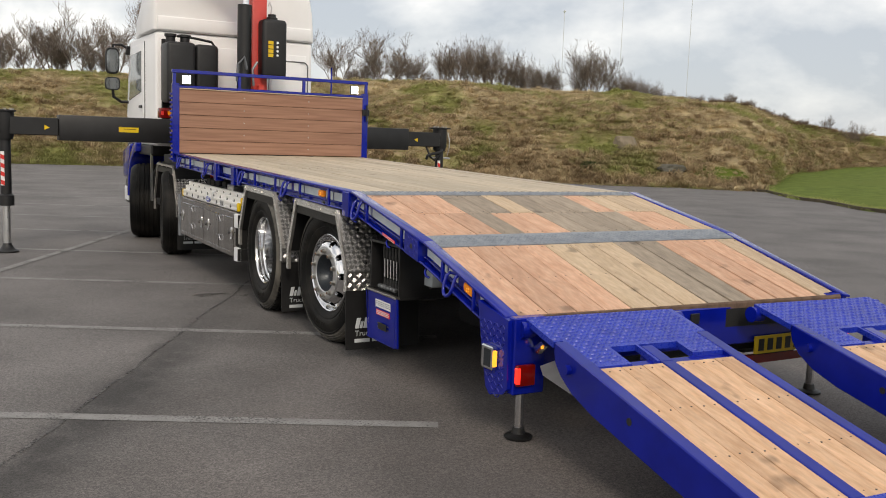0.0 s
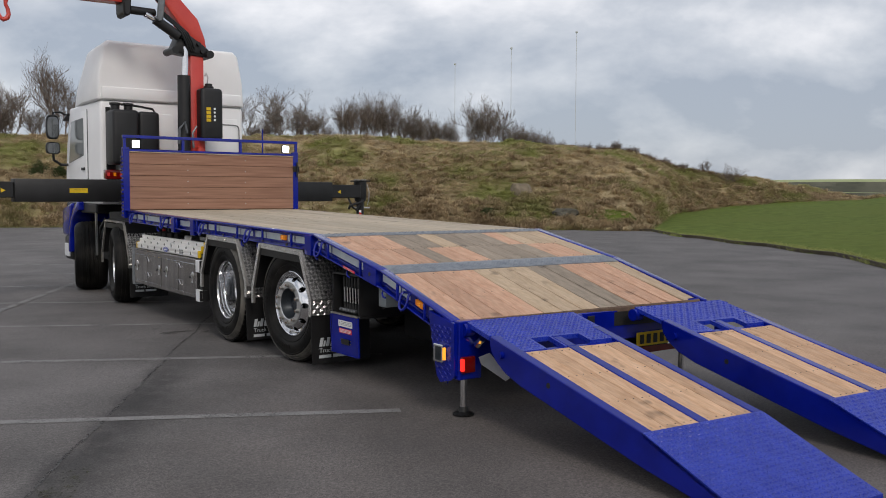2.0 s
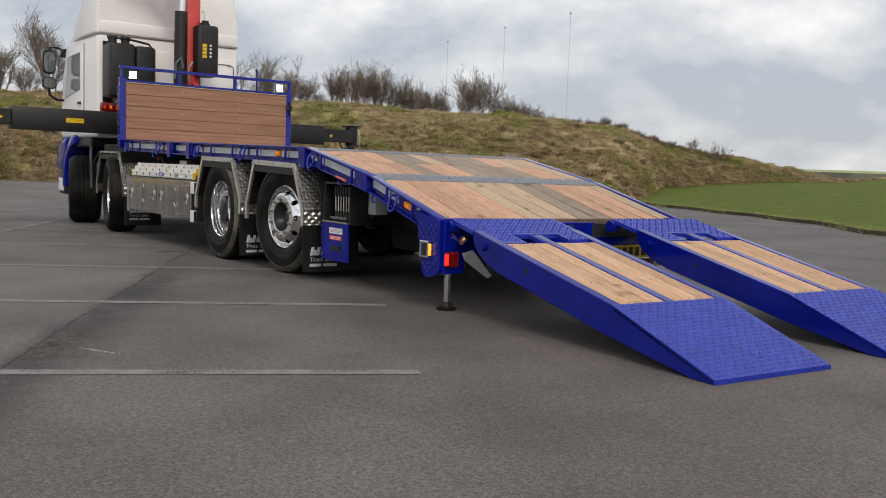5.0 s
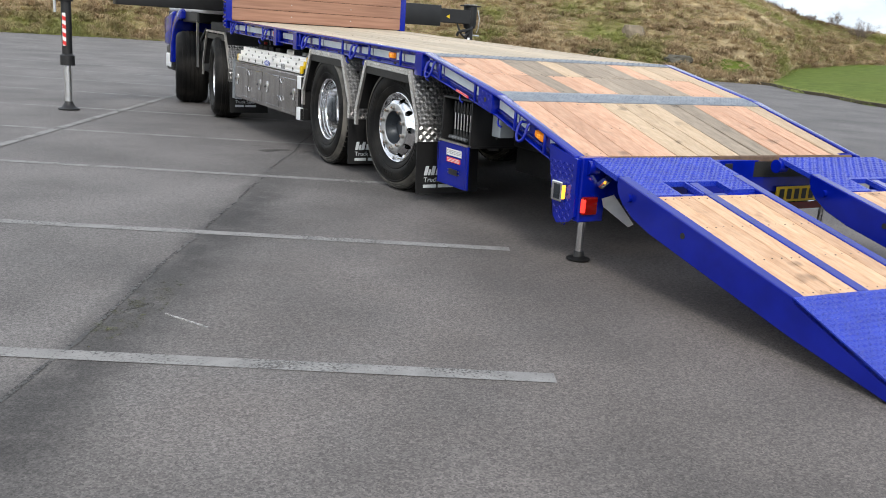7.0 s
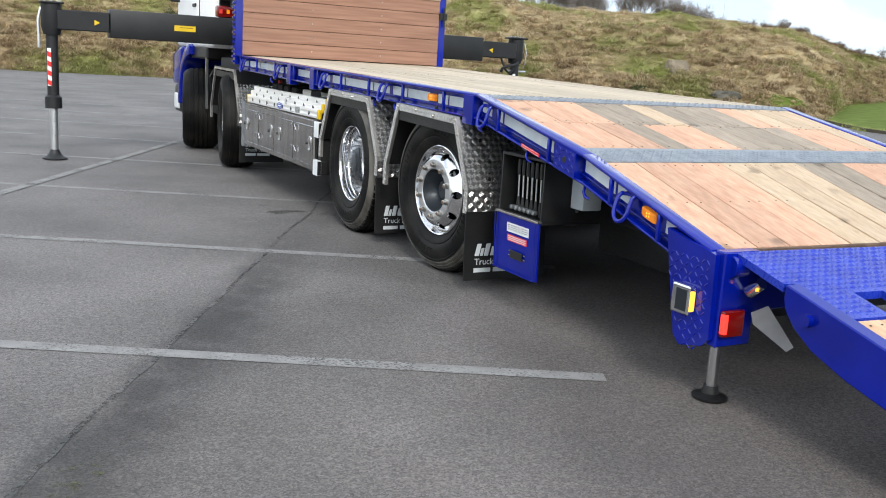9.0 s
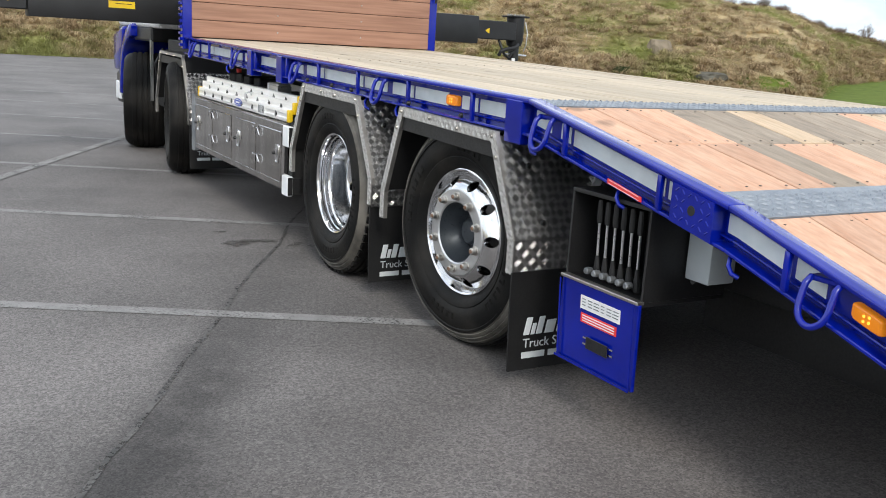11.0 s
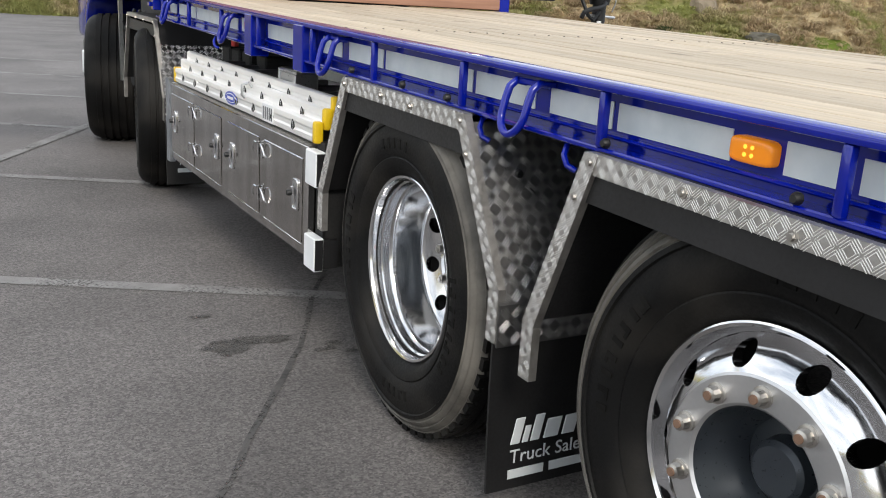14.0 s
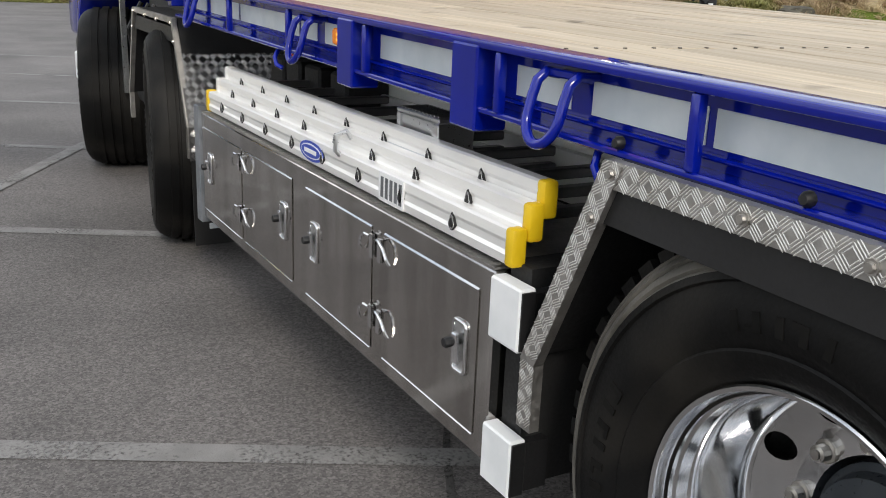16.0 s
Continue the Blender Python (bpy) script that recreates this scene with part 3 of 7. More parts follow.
wear_through(PAINT, 0.52, 1.0, 3.5, 75.0)
for k in range(-1, 9):
    end = Vector((-1.184, -3.47, 0)) + Vector((1.045, 1.92, 0)) * k
    bm = B()
    last, w = 16.0, 0.05
    n = 40
    for i in range(n):
        s0, s1 = -last + last * i / n, -last + last * (i + 1) / n
        pts = [end + LINE_U * s0 - LINE_N * w, end + LINE_U * s1 - LINE_N * w, end + LINE_U * s1 + LINE_N * w, end + LINE_U * s0 + LINE_N * w]
        bm.faces.new([bm.verts.new(q + Vector((0, 0, 0.003))) for q in pts])
    bmesh.ops.remove_doubles(bm, verts=bm.verts, dist=0.001)
    tagged(part("bay_line", bm, PAINT), "faded white bay line painted on the asphalt", "painted line", "bay lines", kind="structure")

bm = B()
HEADER_LINE = Vector((-1.447, 5.55, 0))
for i in range(40):
    s0, s1 = -9 + 0.6 * i, -9 + 0.6 * (i + 1)
    d, o = LINE_N.normalized(), LINE_U * 0.05
    pts = [HEADER_LINE + d * s0 - o, HEADER_LINE + d * s0 + o, HEADER_LINE + d * s1 + o, HEADER_LINE + d * s1 - o]
    bm.faces.new([bm.verts.new(q + Vector((0, 0, 0.006))) for q in pts])
bmesh.ops.remove_doubles(bm, verts=bm.verts, dist=0.001)
tagged(part("bay_line", bm, PAINT), "faded white line along the heads of the bays", "painted line", "bay lines", kind="structure")

# seam between two lays of asphalt, and damp stains
TAR = surface("tar_seam", (0.04, 0.039, 0.037), (0.10, 0.095, 0.09), scale=5, rough=0.7, bump=0.8, fine=60, spread=(0.4, 0.66))
DAMP = surface("damp_stain", (0.052, 0.049, 0.045), (0.085, 0.08, 0.074), scale=6, rough=0.55, bump=0.5, fine=210)
wear_through(DAMP, 0.72, 1.15, 16.0, 110.0)
MOSS = surface("asphalt_moss", (0.055, 0.06, 0.02), (0.10, 0.10, 0.035), scale=8, rough=0.95, bump=0.6, fine=210)
wear_through(MOSS, 1.06, 1.35, 14.0, 70.0)
CHALK = surface("chalky_scratch", (0.30, 0.295, 0.28), (0.4, 0.39, 0.38), scale=9, rough=0.9)
wear_through(CHALK, 0.8, 1.1, 20.0, 120.0)
wear_through(TAR, 0.74, 1.0, 3.0, 40.0)
bm = B()
seam_at, seam_d = Vector((-0.785, 1.31, 0)), Vector((0.485, 0.874, 0))
side = Vector((0.874, -0.485, 0))
prev = None
for i in range(260):
    c = seam_at + seam_d * (-9 + 0.1 * i) + side * (0.05 * noise.noise(Vector((i * 0.11, 0, 0))) + 0.015 * noise.noise(Vector((i * 0.9, 4, 0))))
    w = 0.011 + 0.009 * noise.noise(Vector((i * 0.5, 9, 0)))
    cur = (bm.verts.new(c - side * w + Vector((0, 0, 0.0025))), bm.verts.new(c + side * w + Vector((0, 0, 0.0025))))
    if prev:
        bm.faces.new((prev[0], prev[1], cur[1], cur[0]))
    prev = cur
tagged(part("tar_seam", bm, TAR), "dark tar seam across the asphalt", "asphalt seam", kind="structure")
def blotch(name, mat, cx, cy, rx, ry, turn, label, z=0.0035):
    bm = B()
    n = 90
    pts = []
    ct, st = math.cos(radians(turn)), math.sin(radians(turn))
    for k in range(n):
        a = 2 * math.pi * k / n
        q = Vector((math.cos(a), math.sin(a), cx * 7 + cy * 3))
        f = 1 + 0.5 * noise.noise(q * 1.6) + 0.28 * noise.noise(q * 4.0) + 0.14 * noise.noise(q * 9.0)
        u, v = rx * f * math.cos(a), ry * f * math.sin(a)
        pts.append(bm.verts.new((cx + u * ct - v * st, cy + u * st + v * ct, z)))
    bm.faces.new(pts)
    tagged(part(name, bm, mat), label, "stain", name.replace("_", " ") + "s", kind="structure")


for row in ((-0.30, 2.69, 0.075, 0.075, 0), (-0.16, 2.73, 0.11, 0.045, -8), (-0.31, 3.05, 0.045, 0.02, 0), (0.05, 2.55, 0.05, 0.022, 10), (0.09, 2.6, 0.035, 0.02, 0), (0.13, 2.5, 0.03, 0.02, 0)):
    blotch("damp_stain", DAMP, *row, "dark damp stain on the asphalt")
for row in ((-2.45, -1.95, 0.32, 0.10, 60), (-2.62, -2.2, 0.3, 0.09, 60)):
    blotch("moss_patch", MOSS, *row, "thin green moss along the asphalt seam", 0.0055)
bm = B()
box(bm, -0.004, 0.004, 0.0, 0.27, 0.0, 0.0045)
bm.transform(Matrix.Translation((-2.44, -2.19, 0)) @ Matrix.Rotation(radians(-152), 4, "Z"))
tagged(part("chalk_scratch", bm, CHALK), "thin pale scratch on the asphalt", "scratch", kind="structure")

# ---- the plant lorry ----
def deck_z(y):
    if y >= 0:
        return 1.146 + 0.0195 * y
    if y >= -1.05:
        return 1.146 + 0.208 * y
    return 0.9276 + 0.302 * (y + 1.05)


TAIL, HEAD, W = -1.95, 5.19, 2.5
truck = thing("plant_lorry", (1.25, 3.2, 0.0), "white-cabbed plant lorry with a blue beavertail flatbed", "lorry")


def tail_y(x, y):
    """The deck's tail runs a little out of square: further back on the off side."""
    return y - 0.034 * x * min(max((-1.15 - y) / 0.8, 0.0), 1.0)


def along(bm, x0, x1, y0, y1, dz0, dz1):
    """A bar that follows the deck's fall between two stations, dz below the deck's top."""
    cuts = sorted({y0, y1, *[c for c in (-1.05, 0.0) if y0 < c < y1]})
    for a, b in zip(cuts, cuts[1:]):
        za, zb = deck_z(a + 1e-6), deck_z(b - 1e-6)
        p, q = [(x0, tail_y(x0, a), za), (x1, tail_y(x1, a), za - 0.15 * (a - tail_y(x1, a)))], [(x1, tail_y(x1, b), zb), (x0, tail_y(x0, b), zb)]
        hexa(bm, [(x, y, z + d) for d in (dz0, dz1) for x, y, z in (*p, *q)])


# deck: steel frame, planks, tread strips
bm = B()
along(bm, 0.10, W - 0.10, TAIL, HEAD, -0.14, -0.035)
deck = part("deck", bm, DARK, truck, "blue steel flatbed deck with wooden planks")
for x0, x1 in ((0.0, 0.075), (W - 0.075, W)):
    s = 1 if x0 == 0 else -1
    xo = 0.0 if s == 1 else W
    bm = B()
    along(bm, x0, x1, TAIL, 0.0, -0.014, 0.004)
    along(bm, x0, x1, 0.0, HEAD, -0.014, 0.004 if s == 1 else -0.006)
    part("top_flange", bm, BLUE, deck, edge=0.005, segs=2)
    bm = B()
    along(bm, min(xo + s * 0.055, xo + s * 0.07), max(xo + s * 0.055, xo + s * 0.07), TAIL, HEAD, -0.128, -0.014)
    part("side_web", bm, BLUE, deck)
    bm = B()
    along(bm, min(xo + s * 0.004, xo + s * 0.07), max(xo + s * 0.004, xo + s * 0.07), TAIL, HEAD, -0.14, -0.128)
    along(bm, min(xo + s * 0.035, xo + s * 0.056), max(xo + s * 0.035, xo + s * 0.056), TAIL, HEAD, -0.112, -0.104)
    part("bottom_flange", bm, BLUE, deck, edge=0.003)

RIBS = (5.02, 4.43, 3.83, 3.28, 2.665, 2.14, 1.59, 1.01, 0.42, -0.24, -0.752, -1.275, -1.62)
HOOKS = (4.85, 3.685, 2.47, 1.295, -0.12, -1.40)
POSTS = ((3.335, 3.43), (2.73, 2.83), (0.03, 0.145))
LAMPS = (3.50, 0.634, -1.52)
for s, xo in ((1, 0.0), (-1, W)):
    for y in RIBS:
        bm = B()
        xa, xb = sorted((xo + s * 0.001, xo + s * 0.021))
        along(bm, xa, xb, y - 0.0105, y + 0.0105, -0.130, -0.0135)
        part("rib", bm, BLUE, deck, edge=0.006, segs=2)
    for y0, y1 in POSTS:
        bm = B()
        xa, xb = sorted((xo - s * 0.004, xo + s * 0.075))
        along(bm, xa, xb, y0, y1, -0.178, -0.008)
        part("stanchion_pocket", bm, BLUE, deck, edge=0.004)
    # reflective tape between ribs
    stops = sorted([(y + 0.006, y + 0.018) for y in RIBS] + [(a - 0.02, b + 0.02) for a, b in POSTS] + [(y - 0.035, y + 0.02) for y in HOOKS]
                   + [(y - 0.058, y + 0.058) for y in LAMPS] + [(-1.01, -0.81), (HEAD - 0.12, HEAD), (-2.0, -1.70)])
    for (a0, a1), (b0, b1) in zip(stops, stops[1:]):
        if b0 - a1 > 0.05:
            bm = B()
            xa, xb = sorted((xo + s * 0.0525, xo + s * 0.0555))
            along(bm, xa, xb, a1 + 0.003, b0 - 0.003, -0.096, -0.038)
            part("reflective_tape", bm, TAPE, deck, "silver reflective tape")
    for y in LAMPS:
        bm = B()
        fall = (deck_z(y + 0.05) - deck_z(y - 0.05)) / 0.1
        rings = []
        for k, x in ((1.0, 0.054), (1.0, 0.040), (0.97, 0.035), (0.88, 0.031), (0.70, 0.0295)):
            ring = []
            for j in range(28):
                t = 2 * math.pi * j / 28
                dy = 0.050 * k * math.copysign(abs(math.cos(t)) ** 0.4, math.cos(t))
                dz = 0.0235 * k * math.copysign(abs(math.sin(t)) ** 0.4, math.sin(t))
                ring.append(bm.verts.new((xo + s * x, y + dy, deck_z(y) - 0.066 + dz + fall * dy)))
            rings.append(ring)
        for p, q in zip(rings, rings[1:]):
            for j in range(28):
                bm.faces.new((p[j], p[(j + 1) % 28], q[(j + 1) % 28], q[j]))
        bm.faces.new(rings[0][::-1])
        bm.faces.new(rings[-1])
        lamp = part("side_marker_lamp", bm, AMBER, deck, "amber side marker lamp", sharp=50)
        if s == 1:
            for dy in (-0.008, 0.008):
                for dz in (-0.059, -0.073):
                    bm = B()
                    lathe(bm, [(0.0285, 0), (0.0285, 0.004), (0.0305, 0.0045)], 8, (0, y + dy, deck_z(y) + dz))
                    part("diode", bm, AMBER_LIT, lamp)
# lit diodes of the left markers, lashing loops, hooks
for y in HOOKS:
    z = deck_z(y)
    bm = B()
    w, top = 0.047, z - 0.040
    path = [(0.040, y - w * 0.97, top + 0.006), (0.012, y - w, top + 0.010), (-0.006, y - w, top - 0.004), (-0.015, y - w, top - 0.03)]
    for k in range(0, 15):
        a = math.pi * k / 14
        path.append((-0.022 - 0.014 * math.sin(a), y - w * math.cos(a), z - 0.098 - 0.052 * math.sin(a)))
    path += [(-0.015, y + w, top - 0.03), (-0.006, y + w, top - 0.004), (0.012, y + w, top + 0.010), (0.040, y + w * 0.97, top + 0.006)]
    tube(bm, path, 0.0098, 12)
    part("lashing_loop", bm, BLUE, deck, "blue steel lashing loop hanging outward")
    bm = B()
    box(bm, 0.012, 0.056, y - w - 0.008, y + w + 0.008, top + 0.002, top + 0.017)
    part("loop_bracket", bm, BLUE, deck, edge=0.003)
for y in (3.95, 2.36, 1.49, 1.13, -0.02, -0.55, -1.07):
    z = deck_z(y) - 0.135
    bm = B()
    tube(bm, [(0.05, y + 0.012, z + 0.006), (0.022, y + 0.008, z - 0.012), (0.008, y - 0.002, z - 0.034), (0.008, y - 0.016, z - 0.054), (0.022, y - 0.032, z - 0.064)], 0.0072, 10)
    part("rope_hook", bm, BLUE, deck, "small blue rope hook")
for y in (2.30, 1.93, 0.99, 0.50, 1.66):
    bm = B()
    lathe(bm, [(-0.003, 0), (-0.003, 0.007), (0.004, 0.011), (0.012, 0.011)], 10, (0.0, y, deck_z(y) - 0.117))
    part("rubber_bung", bm, FLAP, deck)

# tread patch on the fold and tail side plates
bm = B()
along(bm, -0.004, 0.058, -1.0, -0.82, -0.135, -0.012)
c0 = Vector((-0.004, -0.83, deck_z(-0.83) - 0.125))
along_dir = Vector((0, -0.17, deck_z(-1.0) - deck_z(-0.83))).normalized()
bars(bm, c0, along_dir, (0, 0, 1), lambda u, v: abs(u - 0.085) > 0.022 or abs(v - 0.056) > 0.02, 6, 4, 0.028, 0.021, 0.006, 0.0026, 1)
patch_plate = part("tread_patch", bm, BLUE, deck)
# No hole is cut: a dark disc carries its shade as colour.
bm = B()
lathe(bm, [(-0.0052, 0), (-0.0052, 0.015), (-0.0042, 0.0165)], 16, (0, -0.91, deck_z(-0.91) - 0.07))
part("drilled_hole", bm, DARK, patch_plate, "dark disc in place of an open hole")
for s, xo in ((1, 0.0), (-1, W)):
    bm = B()
    xa, xb = sorted((xo - s * 0.012, xo + s * 0.08))
    prism(bm, [(-1.70, 0.70), (-1.99, 0.645), (-2.0, 0.30), (-1.965, 0.265), (-1.84, 0.235), (-1.80, 0.27), (-1.73, 0.56)], xa, xb)
    if s == 1:
        bars(bm, (xa, -1.70, 0.23), (0, -1, 0), (0, 0, 1), lambda u, v: v < 0.40 and 0.03 + max(0, 0.33 - v) * 0.3 < u < 0.285 and (v > 0.06 or 0.15 < u < 0.25), 9, 14, 0.03, 0.026, 0.007, 0.003, 1)
        for f in bm.faces:
            f.normal_update()
    part("tail_side_plate", bm, BLUE, deck, "blue tread-plate tail side")

# planks
PLANK_W = (W - 0.15) / 16
rng = random.Random(5)


def plank(x0, x1, y0, y1, mat, name="plank", dz=-0.002):
    bm = B()
    g = 0.0025
    along(bm, x0 + g, x1 - g, y0 + g, y1 - g, -0.034, dz + rng.uniform(-0.0015, 0.0015))
    return part(name, bm, mat, deck, edge=0.002)


for i in range(16):
    x = 0.075 + PLANK_W * i
    cut = (1.95, 3.4, 2.6, 3.9)[i % 4]
    plank(x, x + PLANK_W, 0.02, cut, DECK_WOOD)
    plank(x, x + PLANK_W, cut, HEAD, DECK_WOOD)
UPPER_A = "PPPGGTGGGPTTT"
UPPER_B = "PPPGPPGGGGPPT"
LOWER = "PPPPTTTGGPPPT"
KIND = {"P": W_PINK, "T": W_TAN, "G": W_GREY}
TAIL_W = (W - 0.15) / 13
for i in range(13):
    x = 0.075 + TAIL_W * i
    plank(x, x + TAIL_W, -0.50, -0.075, KIND[UPPER_A[i]])
    plank(x, x + TAIL_W, -0.945, -0.50, KIND[UPPER_B[i]])
    plank(x, x + TAIL_W, TAIL + 0.01, -1.13, KIND[LOWER[i]])
for y0, y1 in ((-0.073, 0.018), (-1.128, -0.948)):
    bm = B()
    along(bm, 0.075, W - 0.075, y0, y1, -0.034, 0.001)
    n = int((y1 - y0) / 0.03)
    for j in range(n):
        for i in range(int((W - 0.15) / 0.03)):
            cx, cy = 0.09 + 0.03 * i, y0 + 0.015 + 0.03 * j
            t = 1 if (i + j) % 2 else -1
            zz = deck_z(cy) + 0.001
            q = [(cx - 0.011, cy - t * 0.008), (cx + 0.003, cy - t * 0.004), (cx + 0.011, cy + t * 0.008), (cx - 0.003, cy + t * 0.004)]
            lo = [bm.verts.new((u, v, deck_z(v) + 0.0012)) for u, v in q]
            tp = bm.verts.new((cx, cy, zz + 0.0055))
            for k in range(4):
                bm.faces.new((lo[k], lo[(k + 1) % 4], tp))
    part("tread_strip", bm, GALV, deck, "grey galvanised tread-plate strip")
# plank bolts
bm = B()
for yrow in (-0.11, -0.475, -0.525, -0.91, -1.17, -1.55, -1.91, 0.06, 2.6):
    pitch, count = (TAIL_W, 13) if yrow < 0 else (PLANK_W, 16)
    for i in range(count):
        for dx in (0.035, pitch - 0.035):
            x = 0.075 + pitch * i + dx
            z = deck_z(yrow) + 0.0005
            lathe(bm, [(z - 0.002, 0.0045), (z + 0.0006, 0.0045), (z + 0.001, 0)], 6, (x, yrow + rng.uniform(-0.01, 0.01), 0), "z")
tagged(part("bolts", bm, SCREW, deck), kind="stuff")
# weathered end grain along the tail
bm = B()
along(bm, 0.08, W - 0.08, TAIL + 0.001, TAIL + 0.0095, -0.034, -0.005)
part("end_strip", bm, END_GRAIN, deck)
# tail beam
bm = B()
box(bm, 0.06, W - 0.06, TAIL - 0.05, TAIL, 0.40, 0.63)
part("tail_beam", bm, BLUE, deck, edge=0.008)

# headboard
bm = B()
box(bm, 0.06, W - 0.10, 5.215, 5.235, 1.25, 1.99)
board = part("headboard", bm, DARK, truck, "headboard of reddish boards in a blue frame")
for i in range(5):
    h = 0.148
    bm = B()
    box(bm, 0.07, W - 0.11, 5.18, 5.214, 1.255 + h * i, 1.255 + h * (i + 1) - 0.004)
    part("board", bm, W_BOARD, board, edge=0.003)
for x0, x1 in ((-0.01, 0.07), (W - 0.11, W - 0.03)):
    bm = B()
    box(bm, x0, x1, 5.18, 5.25, 1.15, 2.06)
    if x0 < 0:
        for k in range(16):
            box(bm, x0 - 0.022, x0, 5.185, 5.235, 1.17 + 0.05 * k, 1.195 + 0.05 * k)
    part("side_post", bm, BLUE, board, edge=0.003)
bm = B()
box(bm, 0.07, W - 0.11, 5.165, 5.214, 1.9955 - 0.002, 2.004)
part("capping_board", bm, W_TAN, board, edge=0.003)
bm = B()
box(bm, W - 0.115, W - 0.02, 5.155, 5.18, 1.78, 1.86)
tube(bm, [(W - 0.06, 5.15, 1.70), (W - 0.06, 5.15, 1.92)], 0.012, 8)
part("post_catch", bm, BLACK, board, edge=0.004)
for x in (0.84, 1.66):
    for i in range(5):
        bm = B()
        lathe(bm, [(-0.004, 0), (-0.004, 0.005), (0.0, 0.008)], 8, (x, 5.18, 1.255 + 0.148 * i + 0.074), "y")
        part("bolt", bm, NUT, board)
for z0, z1 in ((2.006, 2.036), (2.175, 2.215)):
    bm = B()
    box(bm, -0.01, W - 0.03, 5.19, 5.23, z0, z1)
    part("rail", bm, BLUE, board, edge=0.005)
for x in (0.0, 0.77, 1.585, W - 0.07):
    bm = B()
    box(bm, x, x + 0.035, 5.195, 5.225, 2.031, 2.174)
    part("rail_post", bm, BLUE, board, edge=0.003)
for x in (0.15, 2.27):
    bm = B()
    box(bm, x - 0.055, x + 0.055, 5.17, 5.20, 2.045, 2.155)
    lampb = part("work_lamp", bm, BLACK, board, "lit white work lamp", edge=0.006)
    bm = B()
    box(bm, x - 0.045, x + 0.045, 5.160, 5.169, 2.055, 2.145)
    part("lens", bm, LED_WHITE, lampb, edge=0.004)
    bm = B()
    tube(bm, [(x, 5.19, 2.15), (x, 5.2, 2.18)], 0.008, 6)
    part("bracket", bm, BLACK, lampb)

# ---- wheels ----
R = 0.522
RIM_IN = 0.032


def tyre_mesh(bm, blocks=True):
    """Outer sidewall at x = 0 going in to x = 0.30."""
    prof = [(0.060, 0.268), (0.044, 0.284), (0.024, 0.302), (0.012, 0.325), (0.009, 0.338), (0.012, 0.342), (0.001, 0.360), (-0.002, 0.385), (0.0, 0.412), (0.006, 0.436), (0.001, 0.440),
            (0.005, 0.452), (0.012, 0.456), (0.008, 0.461), (0.014, 0.471), (0.022, 0.475), (0.018, 0.480), (0.028, 0.489), (0.036, 0.492), (0.034, 0.496), (0.052, 0.504)]
    tread = []
    for k in range(5):
        a, b = 0.058 + 0.039 * k, 0.058 + 0.039 * k + 0.028
        top = R - (0.008 if k in (0, 4) else 0.003)
        tread += [(a, R - 0.018), (a + 0.001, top), (b - 0.001, top), (b, R - 0.018)]
    back = [(0.30 - a, r) for a, r in prof[::-1]]
    lathe(bm, prof + tread + back, 72)
    for f in bm.faces:
        q = f.calc_center_median()
        f.material_index = 1 if math.hypot(q.y, q.z) > 0.447 and q.x < 0.054 else 0
    # shoulder blocks
    for j in range(56 if blocks else 0):
        t = 2 * math.pi * j / 56
        for xa, xb in ((0.036, 0.062), (0.238, 0.264)):
            rot = Matrix.Rotation(t, 4, "X")
            box(bm, xa, xb, -0.018, 0.018, R - 0.034, R - 0.008, rot)


def sidewall_letters(bm, deg, n):
    """Raised unreadable marks on the sidewall, as plain short bars."""
    for i in range(n):
        t = radians(deg + i * 6.0)
        rot = Matrix.Rotation(t, 4, "X")
        w = 0.005 + 0.004 * ((i * 3 + n) % 3)
        box(bm, -0.0030, 0.004, -w / 2, w / 2, 0.368, 0.398, rot)
        if i % 2:
            box(bm, -0.0030, 0.004, w / 2, w / 2 + 0.014, 0.368 if i % 3 else 0.390, 0.376 if i % 3 else 0.398, rot)


def holed_disc(bm, x_of, r_in, r_out, r_hole, rad, count=10, n=16, depth=0.012):
    """A turned disc with round hand holes cut through; x_of gives its profile."""
    step = 2 * math.pi / count
    def pt(r, t, dx=0.0):
        return (x_of(r) + dx, r * math.cos(t), r * math.sin(t))
    for k in range(count):
        t0 = k * step
        inner, outer, deep = [], [], []
        for j in range(n):
            a = 2 * math.pi * j / n
            ca, sa = math.cos(a), math.sin(a)
            rr, tt = r_hole + rad * ca, t0 + rad * sa / r_hole
            inner.append(bm.verts.new(pt(rr, tt)))
            deep.append(bm.verts.new(pt(rr, tt, depth)))
            m = max(abs(ca), abs(sa))
            u, v = ca / m, sa / m
            ro = r_hole + (r_out - r_hole) * u if u > 0 else r_hole + (r_hole - r_in) * u
            outer.append(bm.verts.new(pt(ro, t0 + v * step / 2)))
        for j in range(n):
            i2 = (j + 1) % n
            bm.faces.new((inner[j], inner[i2], outer[i2], outer[j]))
            bm.faces.new((inner[j], deep[j], deep[i2], inner[i2]))
    bmesh.ops.remove_doubles(bm, verts=bm.verts, dist=0.0008)


RIM_SCALE = Matrix.Diagonal((1, 1.01, 1.01, 1))


